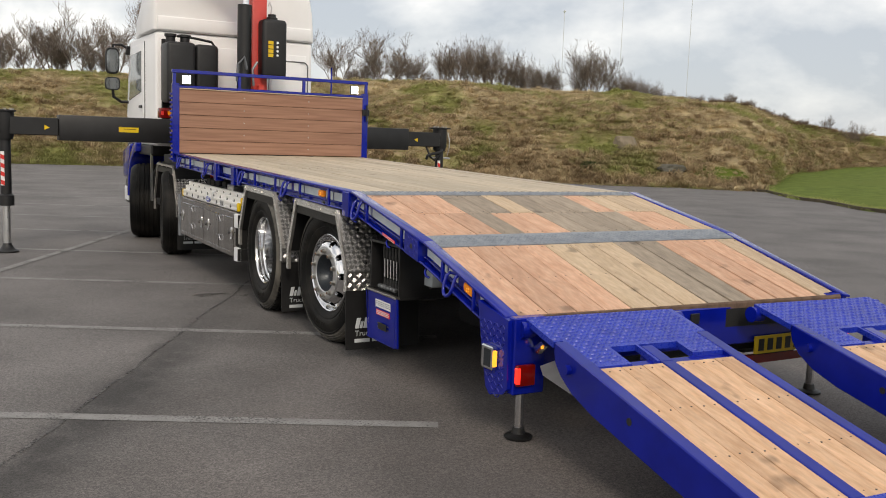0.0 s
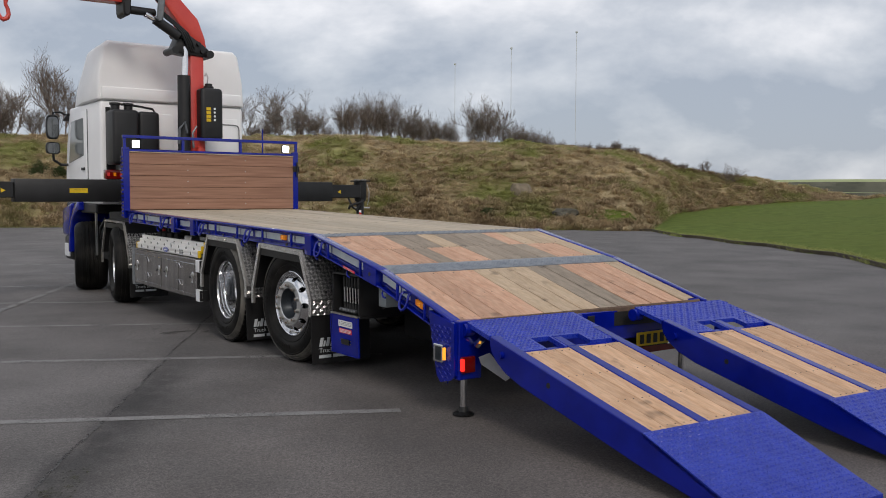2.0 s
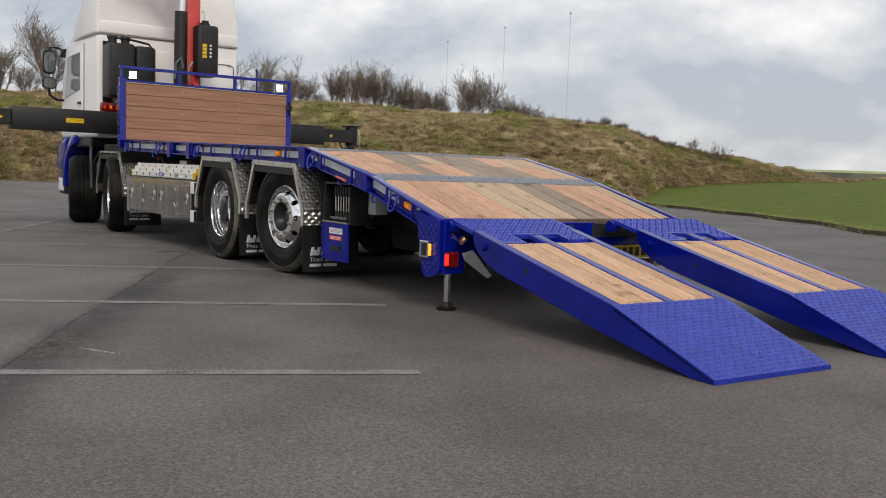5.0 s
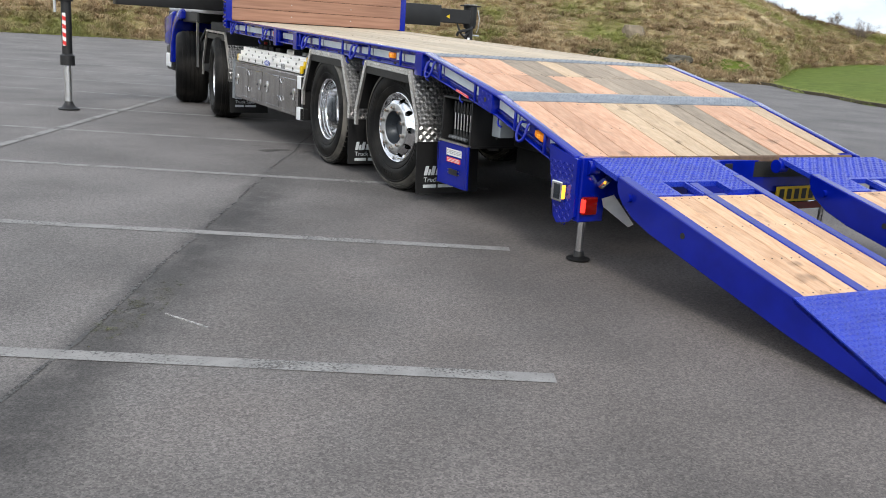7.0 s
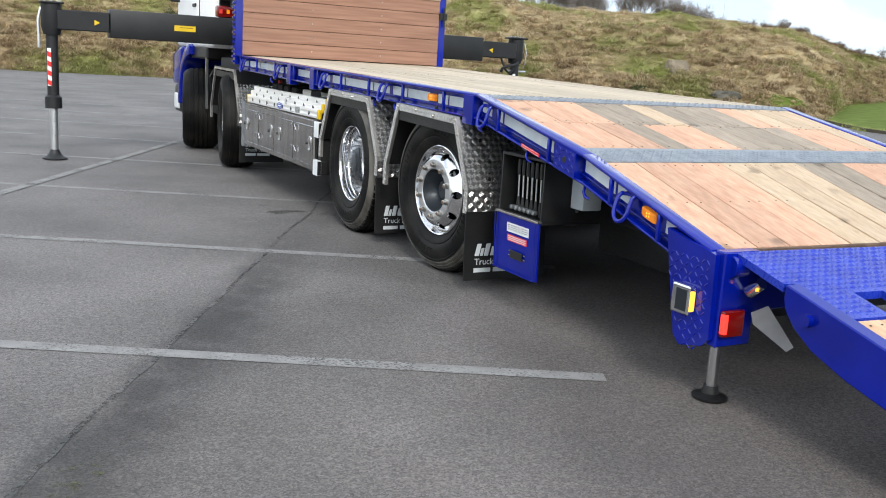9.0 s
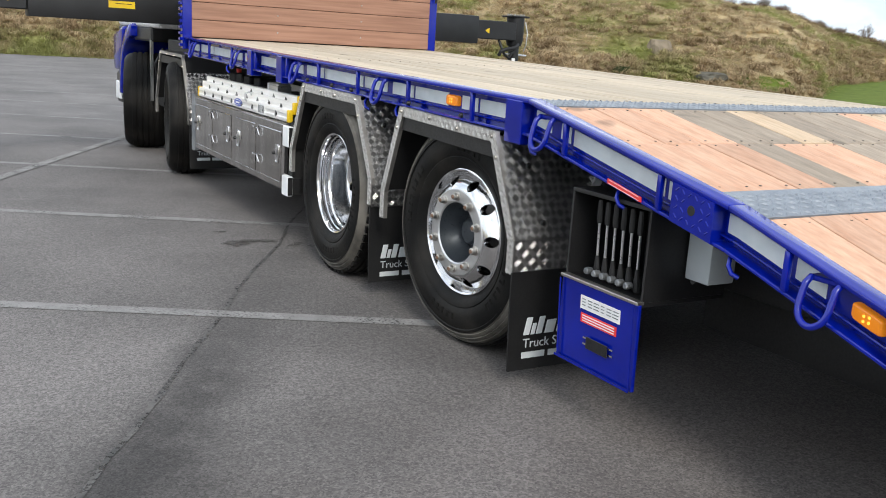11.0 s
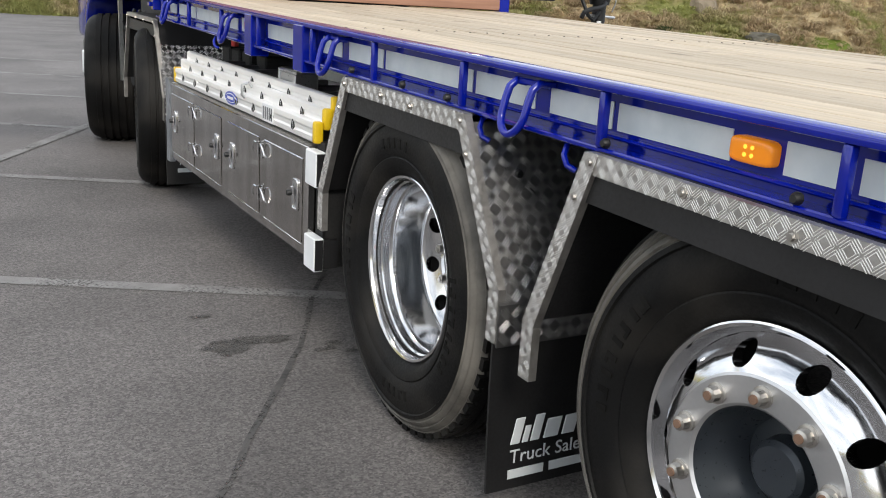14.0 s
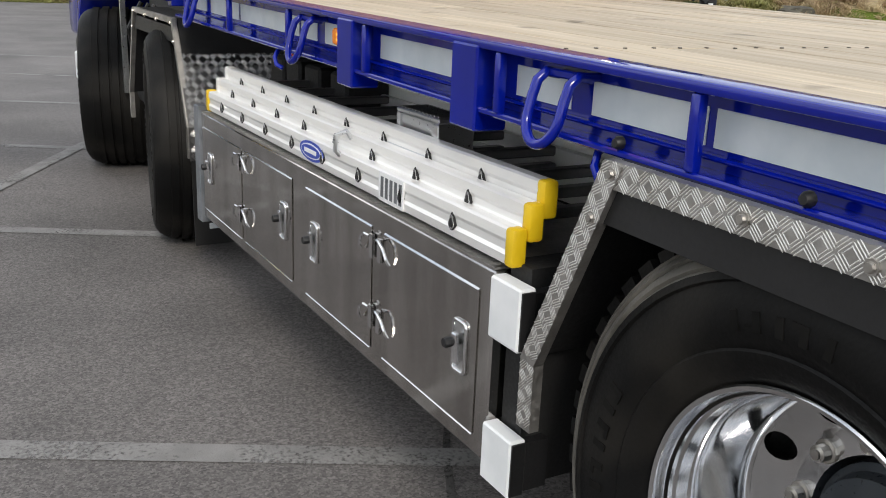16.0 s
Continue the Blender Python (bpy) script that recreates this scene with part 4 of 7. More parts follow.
def build_wheel(name, deep, nuts=10, blocks=False):
    """Empty with tyre, rim, hub and nuts, its outer side towards -x, centred on the axle."""
    w = new(name)
    w.empty_display_size = 0.3
    bm = B()
    tyre_mesh(bm, blocks)
    plain_faces = len(bm.faces)
    for deg, count in ((58, 8), (142, 5), (232, 8), (322, 5)):
        sidewall_letters(bm, deg, count)
    for f in list(bm.faces)[plain_faces:]:
        f.material_index = 2
    part("tyre", bm, [RUBBER, DUSTY_RUBBER if blocks or not deep else RUBBER, SIDEWALL_MARK], w, "black rubber tyre with raised sidewall marks", sharp=40, local=True)
    bm = B()
    if deep:
        lathe(bm, [(0.020, 0.270), (0.008, 0.281), (0.003, 0.284), (0.000, 0.281), (0.003, 0.274), (0.012, 0.271), (0.040, 0.268), (0.044, 0.263), (0.066, 0.260), (0.071, 0.256), (0.080, 0.2535),
                   (0.092, 0.253), (0.172, 0.2515), (0.184, 0.250), (0.190, 0.246), (0.193, 0.242)], 84)
        def xo(r):
            return 0.193 + 0.45 * (0.242 - r)
        holed_disc(bm, xo, 0.186, 0.242, 0.215, 0.026)
        face = [(xo(0.186), 0.186), (0.220, 0.182), (0.2215, 0.176), (0.222, 0.140)]
        bore = [(0.222, 0.140), (0.255, 0.135)]
        nut_x, nut_r = 0.222, 0.1625
    else:
        lathe(bm, [(0.020, 0.270), (0.008, 0.280), (0.003, 0.283), (0.001, 0.279), (0.006, 0.272), (0.018, 0.267), (0.03, 0.262), (0.037, 0.258)], 84)
        def xo(r):
            k = (r - 0.195) / (0.258 - 0.195)
            return -0.027 + 0.064 * k ** 1.6
        holed_disc(bm, xo, 0.195, 0.258, 0.2255, 0.0235, depth=0.03)
        face = [(-0.027, 0.195), (-0.031, 0.190), (-0.0315, 0.165), (-0.031, 0.140), (-0.026, 0.134)]
        bore = [(-0.026, 0.134), (0.0, 0.131), (0.05, 0.112), (0.085, 0.092)]
        nut_x, nut_r = -0.031, 0.164
    bm.transform(Matrix.Translation((RIM_IN, 0, 0)) @ RIM_SCALE)
    part("rim", bm, CHROME, w, "polished alloy wheel rim", sharp=28, local=True)
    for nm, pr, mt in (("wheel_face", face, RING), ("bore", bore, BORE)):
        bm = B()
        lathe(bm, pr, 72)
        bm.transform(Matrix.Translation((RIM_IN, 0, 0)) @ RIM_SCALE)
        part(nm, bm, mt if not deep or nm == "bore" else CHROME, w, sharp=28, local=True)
    bm = B()
    if deep:
        lathe(bm, [(0.27, 0.132), (0.225, 0.130), (0.218, 0.118), (0.195, 0.112), (0.190, 0.075), (0.178, 0.07), (0.174, 0.03), (0.172, 0)], 40)
    else:
        lathe(bm, [(0.088, 0.094), (0.082, 0.062), (0.045, 0.058), (0.036, 0.048), (0.033, 0.02), (0.033, 0)], 40)
    bm.transform(Matrix.Translation((RIM_IN, 0, 0)))
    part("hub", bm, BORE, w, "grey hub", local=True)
    bm = B()
    lathe(bm, [(0.05, 0.262), (0.2, 0.262), (0.22, 0.2)] if not deep else [(0.212, 0.246), (0.28, 0.246), (0.286, 0.1)], 40)
    bm.transform(Matrix.Translation((RIM_IN, 0, 0)))
    part("brake_drum", bm, DARK, w, local=True)
    for k in range(nuts):
        t = 2 * math.pi * (k + 0.5) / nuts
        bm = B()
        c = (0, nut_r * math.cos(t), nut_r * math.sin(t))
        lathe(bm, [(nut_x + 0.002, 0.0205), (nut_x - 0.005, 0.0205), (nut_x - 0.0065, 0.0155), (nut_x - 0.024, 0.0145), (nut_x - 0.026, 0.0095), (nut_x - 0.0262, 0.009), (nut_x - 0.030, 0.0085), (nut_x - 0.0305, 0)], 12, c)
        for f in bm.faces:
            f.material_index = 1 if f.calc_center_median().x < nut_x - 0.0264 else 0
        bm.transform(Matrix.Translation((RIM_IN, 0, 0)))
        part("wheel_nut", bm, [NUT, NUT if deep else STUD], w, local=True, sharp=20)
    return w


def place_wheel(src, x, y, flip=False, steer=0.0, wide=1.0):
    rot = Matrix.Rotation(radians((180 if flip else 0) - steer), 4, "Z") @ Matrix.Diagonal((wide, 1, 1, 1)) @ Matrix.Rotation(radians(random.Random(y).uniform(0, 36)), 4, "X")
    made = {}
    for o in (src, *src.children):
        c = o.copy()
        scene.collection.objects.link(c)
        made[o] = c
        if o is not src:
            c.parent = made[src]
    c = made[src]
    c.parent = truck
    c.matrix_parent_inverse = Matrix.Translation(-WORLD_AT[truck.name])
    c.matrix_basis = Matrix.Translation((x, y, R - 0.006)) @ rot
    return tagged(c, "black tyre on a polished alloy wheel")


flat_wheel = build_wheel("wheel", False)
dish_wheel = build_wheel("wheel", True, blocks=True)
front_wheel = build_wheel("wheel", True)
X_OUT = 0.025
for x, flip in ((X_OUT, False), (W - X_OUT, True)):
    for src, y in ((flat_wheel, 0.515), (dish_wheel, 1.883), (front_wheel, 5.73), (front_wheel, 7.66)):
        place_wheel(src, x - ((0.045 if y > 5 else (0.04 if y > 1 else 0.0)) if not flip else 0.0), y, flip, {0.515: -4.5, 1.883: 2.0, 5.73: 10.0, 7.66: 13.0}.get(y, 0.0), 1.5 if y > 7 else (1.27 if y > 5 else 1.0))
for src in (flat_wheel, dish_wheel, front_wheel):
    for o in (*src.children, src):
        bpy.data.objects.remove(o)
for y in (0.515, 1.883, 5.73, 7.66):
    bm = B()
    tube(bm, [(0.3, y, R), (W - 0.3, y, R)], 0.07, 12)
    part("axle", bm, DARK, truck)
# inner duals behind the deep wheel
for x in (X_OUT + 0.33, W - X_OUT - 0.63):
    b2 = B()
    tyre_mesh(b2)
    for v in b2.verts:
        v.co += Vector((x, 1.883, R - 0.004))
    part("inner_tyre", b2, [RUBBER, DUSTY_RUBBER], truck)
# chassis rails
for x in (0.82, 1.58):
    bm = B()
    box(bm, x, x + 0.09, -0.2, 8.4, 0.66, 0.94)
    part("chassis_rail", bm, DARK, truck, edge=0.01)
bm = B()
box(bm, 0.55, 1.95, -1.7, -0.3, 0.50, 0.72)
part("rear_subframe", bm, DARK, truck, edge=0.01)

# ---- mudguards, flaps, tool box, controls ----
def strip_between(bm, a, b, width, x, inward, tread=True):
    """A tread-plate edging strip in the side plane from a to b (y, z), its width towards inward."""
    a, b, w = Vector((0, *a)), Vector((0, *b)), Vector((0, *inward)).normalized() * width
    ox, ix = Vector((x, 0, 0)), Vector((x + 0.022, 0, 0))
    hexa(bm, [a + ox, b + ox, b + w + ox, a + w + ox, a + ix, b + ix, b + w + ix, a + w + ix])
    if tread and width > 0.03:
        u = (b - a)
        n = max(int(u.length / 0.022), 1)
        ud, wd = u.normalized(), w.normalized()
        o = a + ox
        if ud.cross(wd).x > 0:
            o, ud = b + ox, -ud
        rows = int(width / 0.022 + 0.01)
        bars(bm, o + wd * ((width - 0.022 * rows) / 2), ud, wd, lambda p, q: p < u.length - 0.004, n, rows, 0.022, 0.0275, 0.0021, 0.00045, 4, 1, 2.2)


def mudguard(y_tl, y_tr, y_bl, y_br, z_top_l, z_top_r, z_knee, z_end, open_back=False, x=-0.03, w=0.044):
    g = B()
    # inner shell: a thin sheet over the tyre, and the dark band under the top edge
    shell = [(y_bl - 0.01, z_knee), (y_tl - 0.01, z_top_l - 0.006), (y_tr + 0.01, z_top_r - 0.006), (y_br + 0.01, z_knee)]
    for (a, b) in list(zip(shell, shell[1:]))[:3 if open_back else 2]:
        d = Vector((0, b[0] - a[0], b[1] - a[1])).normalized()
        nrm = Vector((0, -d.z, d.y)) * 0.006
        p, q = Vector((x + 0.024, *a)), Vector((x + 0.024, *b))
        e = Vector((0.55, 0, 0))
        hexa(g, [p - nrm, q - nrm, q - nrm + e, p - nrm + e, p, q, q + e, p + e])
    guard = part("mudguard", g, BLACK, truck, "black mudguard edged with bright tread plate")
    bm = B()
    h = 0.067
    prism(bm, [(y_tl - 0.012, z_top_l - 0.04), (y_tl - 0.012 + 0.045, z_top_l - 0.04 - h), (y_tr - 0.035, z_top_r - 0.04 - h), (y_tr + 0.012, z_top_r - 0.04)], x + 0.010, x + 0.020)
    part("valance", bm, BLACK, guard)
    for a, b, inw in (((y_tl, z_top_l), (y_tr, z_top_r), (0, -1)), ((y_bl, z_knee), (y_tl, z_top_l), (-1, -0.1)), ((y_br, z_knee), (y_tr, z_top_r), (1, -0.1)),
                      ((y_bl, z_end), (y_bl, z_knee), (-1, 0)), ((y_br, z_end), (y_br, z_knee), (1, 0))):
        bm = B()
        off = 0.0 if inw[1] == -1 else (-0.003 if abs(inw[1]) > 0.05 else -0.0015)
        strip_between(bm, a, b, w, x + off, inw)
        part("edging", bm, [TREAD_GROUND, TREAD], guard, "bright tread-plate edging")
    for y, z in ((y_tl - 0.02, z_top_l - 0.02), (y_tl - 0.29, z_top_l - 0.025), (y_tr + 0.3, z_top_r - 0.02), (y_tr + 0.02, z_top_r - 0.02), (y_tl + 0.02, z_top_l - 0.1), (y_tr - 0.02, z_top_r - 0.1)):
        bm = B()
        lathe(bm, [(x - 0.009, 0), (x - 0.009, 0.006), (x - 0.004, 0.0075), (x - 0.004, 0.011), (x, 0.011)], 8, (0, y, z))
        part("bolt", bm, NUT, guard)
    return guard


def text_part(name, words, size, m, material, parent, extrude=0.0008):
    cu = bpy.data.curves.new(name, "FONT")
    cu.body, cu.size, cu.extrude, cu.resolution_u = words, size, extrude, 3
    me_ob = bpy.data.objects.new(name, cu)
    dg = bpy.context.evaluated_depsgraph_get()
    scene.collection.objects.link(me_ob)
    dg.update()
    me = bpy.data.meshes.new_from_object(me_ob.evaluated_get(dg))
    bpy.data.objects.remove(me_ob)
    me.transform(m)
    me.materials.clear()
    me.materials.append(material)
    ob = new(name, me)
    hang(ob, parent)
    return ob


def mud_flap(y, x0, x1, z0, z1, print_z=0.0):
    bm = B()
    n = 10
    lo, hi = [], []
    for i in range(n + 1):
        k = i / n
        z = z1 + (z0 - z1) * k
        b = 0.02 * k * k
        lo.append([bm.verts.new((x, y - b, z)) for x in (x0, x1)])
        hi.append([bm.verts.new((x, y - b - 0.008, z)) for x in (x0, x1)])
    for i in range(n):
        bm.faces.new((lo[i][0], lo[i][1], lo[i + 1][1], lo[i + 1][0]))
        bm.faces.new((hi[i][1], hi[i][0], hi[i + 1][0], hi[i + 1][1]))
        for s in (0, 1):
            bm.faces.new((lo[i][s], lo[i + 1][s], hi[i + 1][s], hi[i][s]))
    bm.faces.new((lo[0][1], lo[0][0], hi[0][0], hi[0][1]))
    bm.faces.new((lo[n][0], lo[n][1], hi[n][1], hi[n][0]))
    flap = part("mud_flap", bm, FLAP, truck, "black rubber mud flap with silver print")
    yy = y - 0.026
    # trade mark as plain slanted blocks, telephone line as a plain bar
    for i, (a, b, top) in enumerate(((0.0, 0.030, 0.288), (0.036, 0.056, 0.262), (0.062, 0.092, 0.288), (0.104, 0.152, 0.270), (0.163, 0.206, 0.270), (0.217, 0.240, 0.292), (0.246, 0.288, 0.270))):
        bm = B()
        h0, h1 = 0.215 + print_z, top + print_z
        x, lean = x0 + 0.065, (h1 - h0) * 0.2
        hexa(bm, [(x + a, yy, h0), (x + b, yy, h0), (x + b, yy + 0.004, h0), (x + a, yy + 0.004, h0),
                  (x + a + lean, yy, h1), (x + b + lean, yy, h1), (x + b + lean, yy + 0.004, h1), (x + a + lean, yy + 0.004, h1)])
        part("mark", bm, SILVER, flap, edge=0.004)
    m = pose(x0 + 0.065, yy, 0.163 + print_z, 90, 0, 0)
    text_part("lettering", "Truck Sales", 0.054, m, SILVER, flap)
    for a, b in ((0.065, 0.178), (0.197, 0.335)):
        bm = B()
        box(bm, x0 + a, x0 + b, yy, yy + 0.004, 0.117 + print_z, 0.142 + print_z)
        part("printed_bar", bm, SILVER, flap)
    return flap


mudguard(2.285, 1.50, 2.475, 1.285, 1.053, 1.040, 0.640, 0.500)
mudguard(1.005, 0.165, 1.175, -0.025, 1.030, 1.006, 0.600, 0.462)
mudguard(6.20, 5.36, 6.40, 5.16, 1.10, 1.09, 0.64, 0.50, True, x=0.03, w=0.024)
mud_flap(-0.035, -0.04, 0.52, 0.07, 0.475)
mud_flap(1.30, -0.03, 0.52, 0.09, 0.50)
mud_flap(5.12, 0.03, 0.52, 0.12, 0.50, 0.075)


def back_plate(y_top, z_top, y_knee, z_knee, z_end, x0=-0.028, x1=0.50):
    """Rear-facing tread plate of a mudguard: sloping down to the knee, then upright to the flap."""
    bm = B()
    a, b, c = (y_top - 0.004, z_top - 0.01), (y_knee - 0.004, z_knee), (y_knee - 0.004, z_end)
    for p, q in ((a, b), (b, c)):
        hexa(bm, [(x0, q[0], q[1]), (x1, q[0], q[1]), (x1, q[0] + 0.004, q[1]), (x0, q[0] + 0.004, q[1]), (x0, p[0], p[1]), (x1, p[0], p[1]), (x1, p[0] + 0.004, p[1]), (x0, p[0] + 0.004, p[1])])
        v = Vector((0, p[0] - q[0], p[1] - q[1]))
        cell = 0.034
        bars(bm, (x0 + 0.004, q[0], q[1] + 0.004), (1, 0, 0), v, lambda u, w: True, int((x1 - x0) / cell), int(v.length / cell), cell, 0.038, 0.0025, 0.0007, 4, 1, 2.3)
    plate = part("back_plate", bm, [DARK_TREAD, WORN_BAR], truck, "dark tread-plate back of the mudguard")
    for x, k in ((0.1, 0.3), (0.12, 0.85), (0.3, 0.3), (0.32, 0.85)):
        y, z = a[0] + (b[0] - a[0]) * k, a[1] + (b[1] - a[1]) * k
        bm = B()
        lathe(bm, [(-0.009, 0), (-0.009, 0.010), (0.0, 0.014)], 10, (x, y, z), "y")
        part("bolt", bm, FLAP, plate)
    return plate


back_plate(5.36, 1.06, 5.155, 0.64, 0.49, 0.034, 0.62)
back_plate(1.50, 1.03, 1.285, 0.60, 0.49)
back_plate(0.165, 1.0, -0.025, 0.60, 0.455)
bm = B()
hexa(bm, [(0.262, -0.03, 0.615), (0.290, -0.034, 0.64), (0.290, -0.024, 0.64), (0.262, -0.02, 0.615), (0.455, 0.085, 0.87), (0.50, 0.08, 0.87), (0.50, 0.09, 0.87), (0.455, 0.095, 0.87)])
bars(bm, (0.272, -0.034, 0.63), (0.19, 0.113, 0.24), (-0.5, 0.35, 0.2), lambda u, w: True, 9, 1, 0.034, 0.03, 0.0034, 0.003, 5, 1)
part("edging", bm, [LADDER, LADDER], truck)

# stainless tool box
bm = B()
box(bm, -0.03, 0.42, 2.58, 4.70, 0.36, 0.775)
tool_box = part("tool_box", bm, STEEL, truck, "long polished stainless tool box with four doors", edge=0.004)
for y0, y1, lock, hinge in ((4.195, 4.675, 4.575, None), (3.695, 4.155, 3.765, 4.175), (3.135, 3.58, 3.51, None), (2.63, 3.062, 2.69, 3.10)):
    bm = B()
    box(bm, -0.0335, -0.0302, y0, y1, 0.405, 0.722)
    part("door", bm, STEEL, tool_box, edge=0.001)
    for z0, z1 in ((0.7223, 0.7243), (0.4025, 0.4043)):
        bm = B()
        prism(bm, [(-0.0305, z0), (-0.0305, z1 + 0.001), (-0.0355, z0)], y0, y1, "y")
        part("bright_edge", bm, CHROME, tool_box)
    # recessed paddle latch
    bm = B()
    rr, hy, hz, zc = 0.010, 0.025, 0.056, 0.578
    path = []
    for cy, cz, a0 in ((1, 1, 0), (-1, 1, 90), (-1, -1, 180), (1, -1, 270)):
        for k in range(4):
            t = radians(a0 + 30 * k)
            path.append((-0.0365, lock + cy * (hy - rr) + rr * math.cos(t), zc + cz * (hz - rr) + rr * math.sin(t)))
    tube(bm, path, 0.0045, 8, closed=True)
    part("latch_frame", bm, CHROME, tool_box, sharp=60)
    bm = B()
    box(bm, -0.0355, -0.0336, lock - 0.021, lock + 0.021, 0.526, 0.630)
    part("latch_recess", bm, ALLOY, tool_box)
    bm = B()
    hexa(bm, [(-0.047, lock - 0.012, 0.540), (-0.047, lock + 0.012, 0.540), (-0.042, lock + 0.012, 0.540), (-0.042, lock - 0.012, 0.540),
              (-0.053, lock - 0.009, 0.61), (-0.053, lock + 0.009, 0.61), (-0.042, lock + 0.009, 0.61), (-0.042, lock - 0.009, 0.61)])
    part("latch_handle", bm, CHROME, tool_box, edge=0.002)
    bm = B()
    lathe(bm, [(-0.062, 0), (-0.062, 0.010), (-0.056, 0.012), (-0.042, 0.012)], 10, (0, lock + 0.022, 0.582))
    part("lock_knob", bm, BLACK, tool_box)
    if hinge:
        for z in (0.692, 0.508):
            for d in (1, -1):
                bm = B()
                tube(bm, [(-0.046, hinge + d * 0.022, z + 0.012), (-0.05, hinge + d * 0.04, z + 0.014), (-0.05, hinge + d * 0.062, z + 0.002), (-0.046, hinge + d * 0.078, z - 0.026), (-0.04, hinge + d * 0.08, z - 0.036)], 0.0042, 6)
                box(bm, -0.041, -0.0335, hinge + d * 0.014, hinge + d * 0.032, z - 0.045, z + 0.015)
                part("hinge", bm, CHROME, tool_box, edge=0.0)
bm = B()
box(bm, -0.028, 0.42, 2.585, 4.695, 0.776, 0.781)
bars(bm, (-0.022, 2.6, 0.781), (1, 0, 0), (0, 1, 0), lambda u, v: True, 2, 95, 0.022, 0.0275, 0.0021, 0.00045, 4, 1, 2.2)
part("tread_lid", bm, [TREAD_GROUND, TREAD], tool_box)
for z0, z1 in ((0.645, 0.772), (0.335, 0.46)):
    for y0, y1 in ((2.475, 2.578),):
        bm = B()
        box(bm, -0.042, -0.004, y0, y1, z0, z1)
        cap = part("end_cap", bm, CAP_WHITE, tool_box, "white plastic rail end cap", edge=0.004)
        bm = B()
        box(bm, -0.038, -0.008, y0 - 0.004 if y0 < 3 else y1, y0 if y0 < 3 else y1 + 0.004, z0 + 0.006, z1 - 0.006)
        box(bm, -0.003, 0.05, y0, y1, z0 + 0.01, z1 - 0.01)
        part("rail_end", bm, BLACK, cap)
bm = B()
box(bm, -0.042, -0.006, 4.702, 4.765, 0.335, 0.80)
box(bm, -0.006, 0.10, 4.745, 4.765, 0.345, 0.79)
part("end_upright", bm, GALV, tool_box, "galvanised upright at the box's end", edge=0.003)
# dark frame behind the box end
bm = B()
box(bm, 0.0, 0.5, 2.50, 2.57, 0.34, 0.80)
box(bm, 0.42, 0.60, 2.5, 4.75, 0.36, 0.86)
part("side_frame", bm, DARK, truck)

# ladder lying on the box
ladder = thing("extension_ladder", (0.15, 3.55, 0.783), "aluminium three-section ladder with yellow end caps on the tool box", "ladder")
for k, (x, z0, z1, ya, yb) in enumerate(((-0.022, 0.793, 0.868, 2.548, 4.62), (0.012, 0.841, 0.914, 2.545, 4.60), (0.046, 0.882, 0.955, 2.552, 4.60))):
    bm = B()
    prism(bm, [(x + 0.006, z0), (x + 0.03, z0), (x + 0.03, z0 + 0.006), (x + 0.012, z0 + 0.008), (x + 0.006, z0 + 0.03), (x + 0.006, z1 - 0.03), (x + 0.012, z1 - 0.008), (x + 0.03, z1 - 0.006), (x + 0.03, z1), (x + 0.006, z1), (x, z1 - 0.004), (x - 0.002, z1 - 0.022), (x + 0.002, z1 - 0.03), (x + 0.002, z0 + 0.03), (x - 0.002, z0 + 0.022), (x, z0 + 0.004)], ya, yb, "y")
    rail = part("rail", bm, LADDER, ladder, sharp=20)
    bm = B()
    box(bm, x - 0.003, x + 0.032, ya - 0.014, ya + 0.016, z0 - 0.001, z1 + 0.002)
    part("end_cap", bm, YELLOW, rail, "yellow plastic end cap", edge=0.008, segs=2)
    bm = B()
    box(bm, x - 0.004, x + 0.034, yb - 0.014, yb + 0.018, z0 - 0.003, z1 + 0.003)
    part("end_cap", bm, YELLOW if k == 0 else LADDER, rail, edge=0.006)
    n = 8
    for i in range(n):
        y = ya + 0.215 + (yb - ya - 0.4) * i / (n - 1)
        zc = (z0 + z1) / 2 - 0.006
        bm = B()
        pts = []
        for j in range(14):
            a = 2 * math.pi * j / 14
            r = 0.0145
            pz, py = r * math.sin(a), r * 0.95 * math.cos(a)
            if math.sin(a) > 0.3:
                py *= 0.62 if math.sin(a) < 0.9 else 0.2
                pz *= 1.75
            pts.append((y + py, zc + pz))
        prism(bm, pts, x - 0.0032, x + 0.003)
        rung_end = part("rung_end", bm, DARK, rail)
        bm = B()
        prism(bm, [(y + (a - y) * 0.84, zc + (b - zc) * 0.84) for a, b in pts], x - 0.0052, x - 0.0034)
        part("collar", bm, CHROME, rung_end)
        bm = B()
        prism(bm, [(y + (a - y) * 0.5, zc + (b - zc) * 0.5) for a, b in pts], x - 0.0066, x - 0.0054)
        part("plug", bm, DARK, rung_end)
        # Rungs given a dark alloy: the shade under the deck is in their colour.
        bm = B()
        box(bm, x + 0.03, 0.40, y - 0.016, y + 0.016, zc - 0.012, zc + 0.012)
        part("rung", bm, DARK_TREAD, ladder, edge=0.004)
    bm = B()
    box(bm, 0.40 + 0.03 * k, 0.42 + 0.03 * k, ya, yb, z0, z1)
    part("rail", bm, LADDER, ladder, edge=0.004)
bm = B()
n = 24
prism(bm, [(3.555 + 0.088 * math.cos(2 * math.pi * i / n), 0.832 + 0.028 * math.sin(2 * math.pi * i / n)) for i in range(n)], -0.0265, -0.0245)
badge = part("badge", bm, BLUE_PRINT, ladder, "blue oval maker's badge")
bm = B()
n = 24
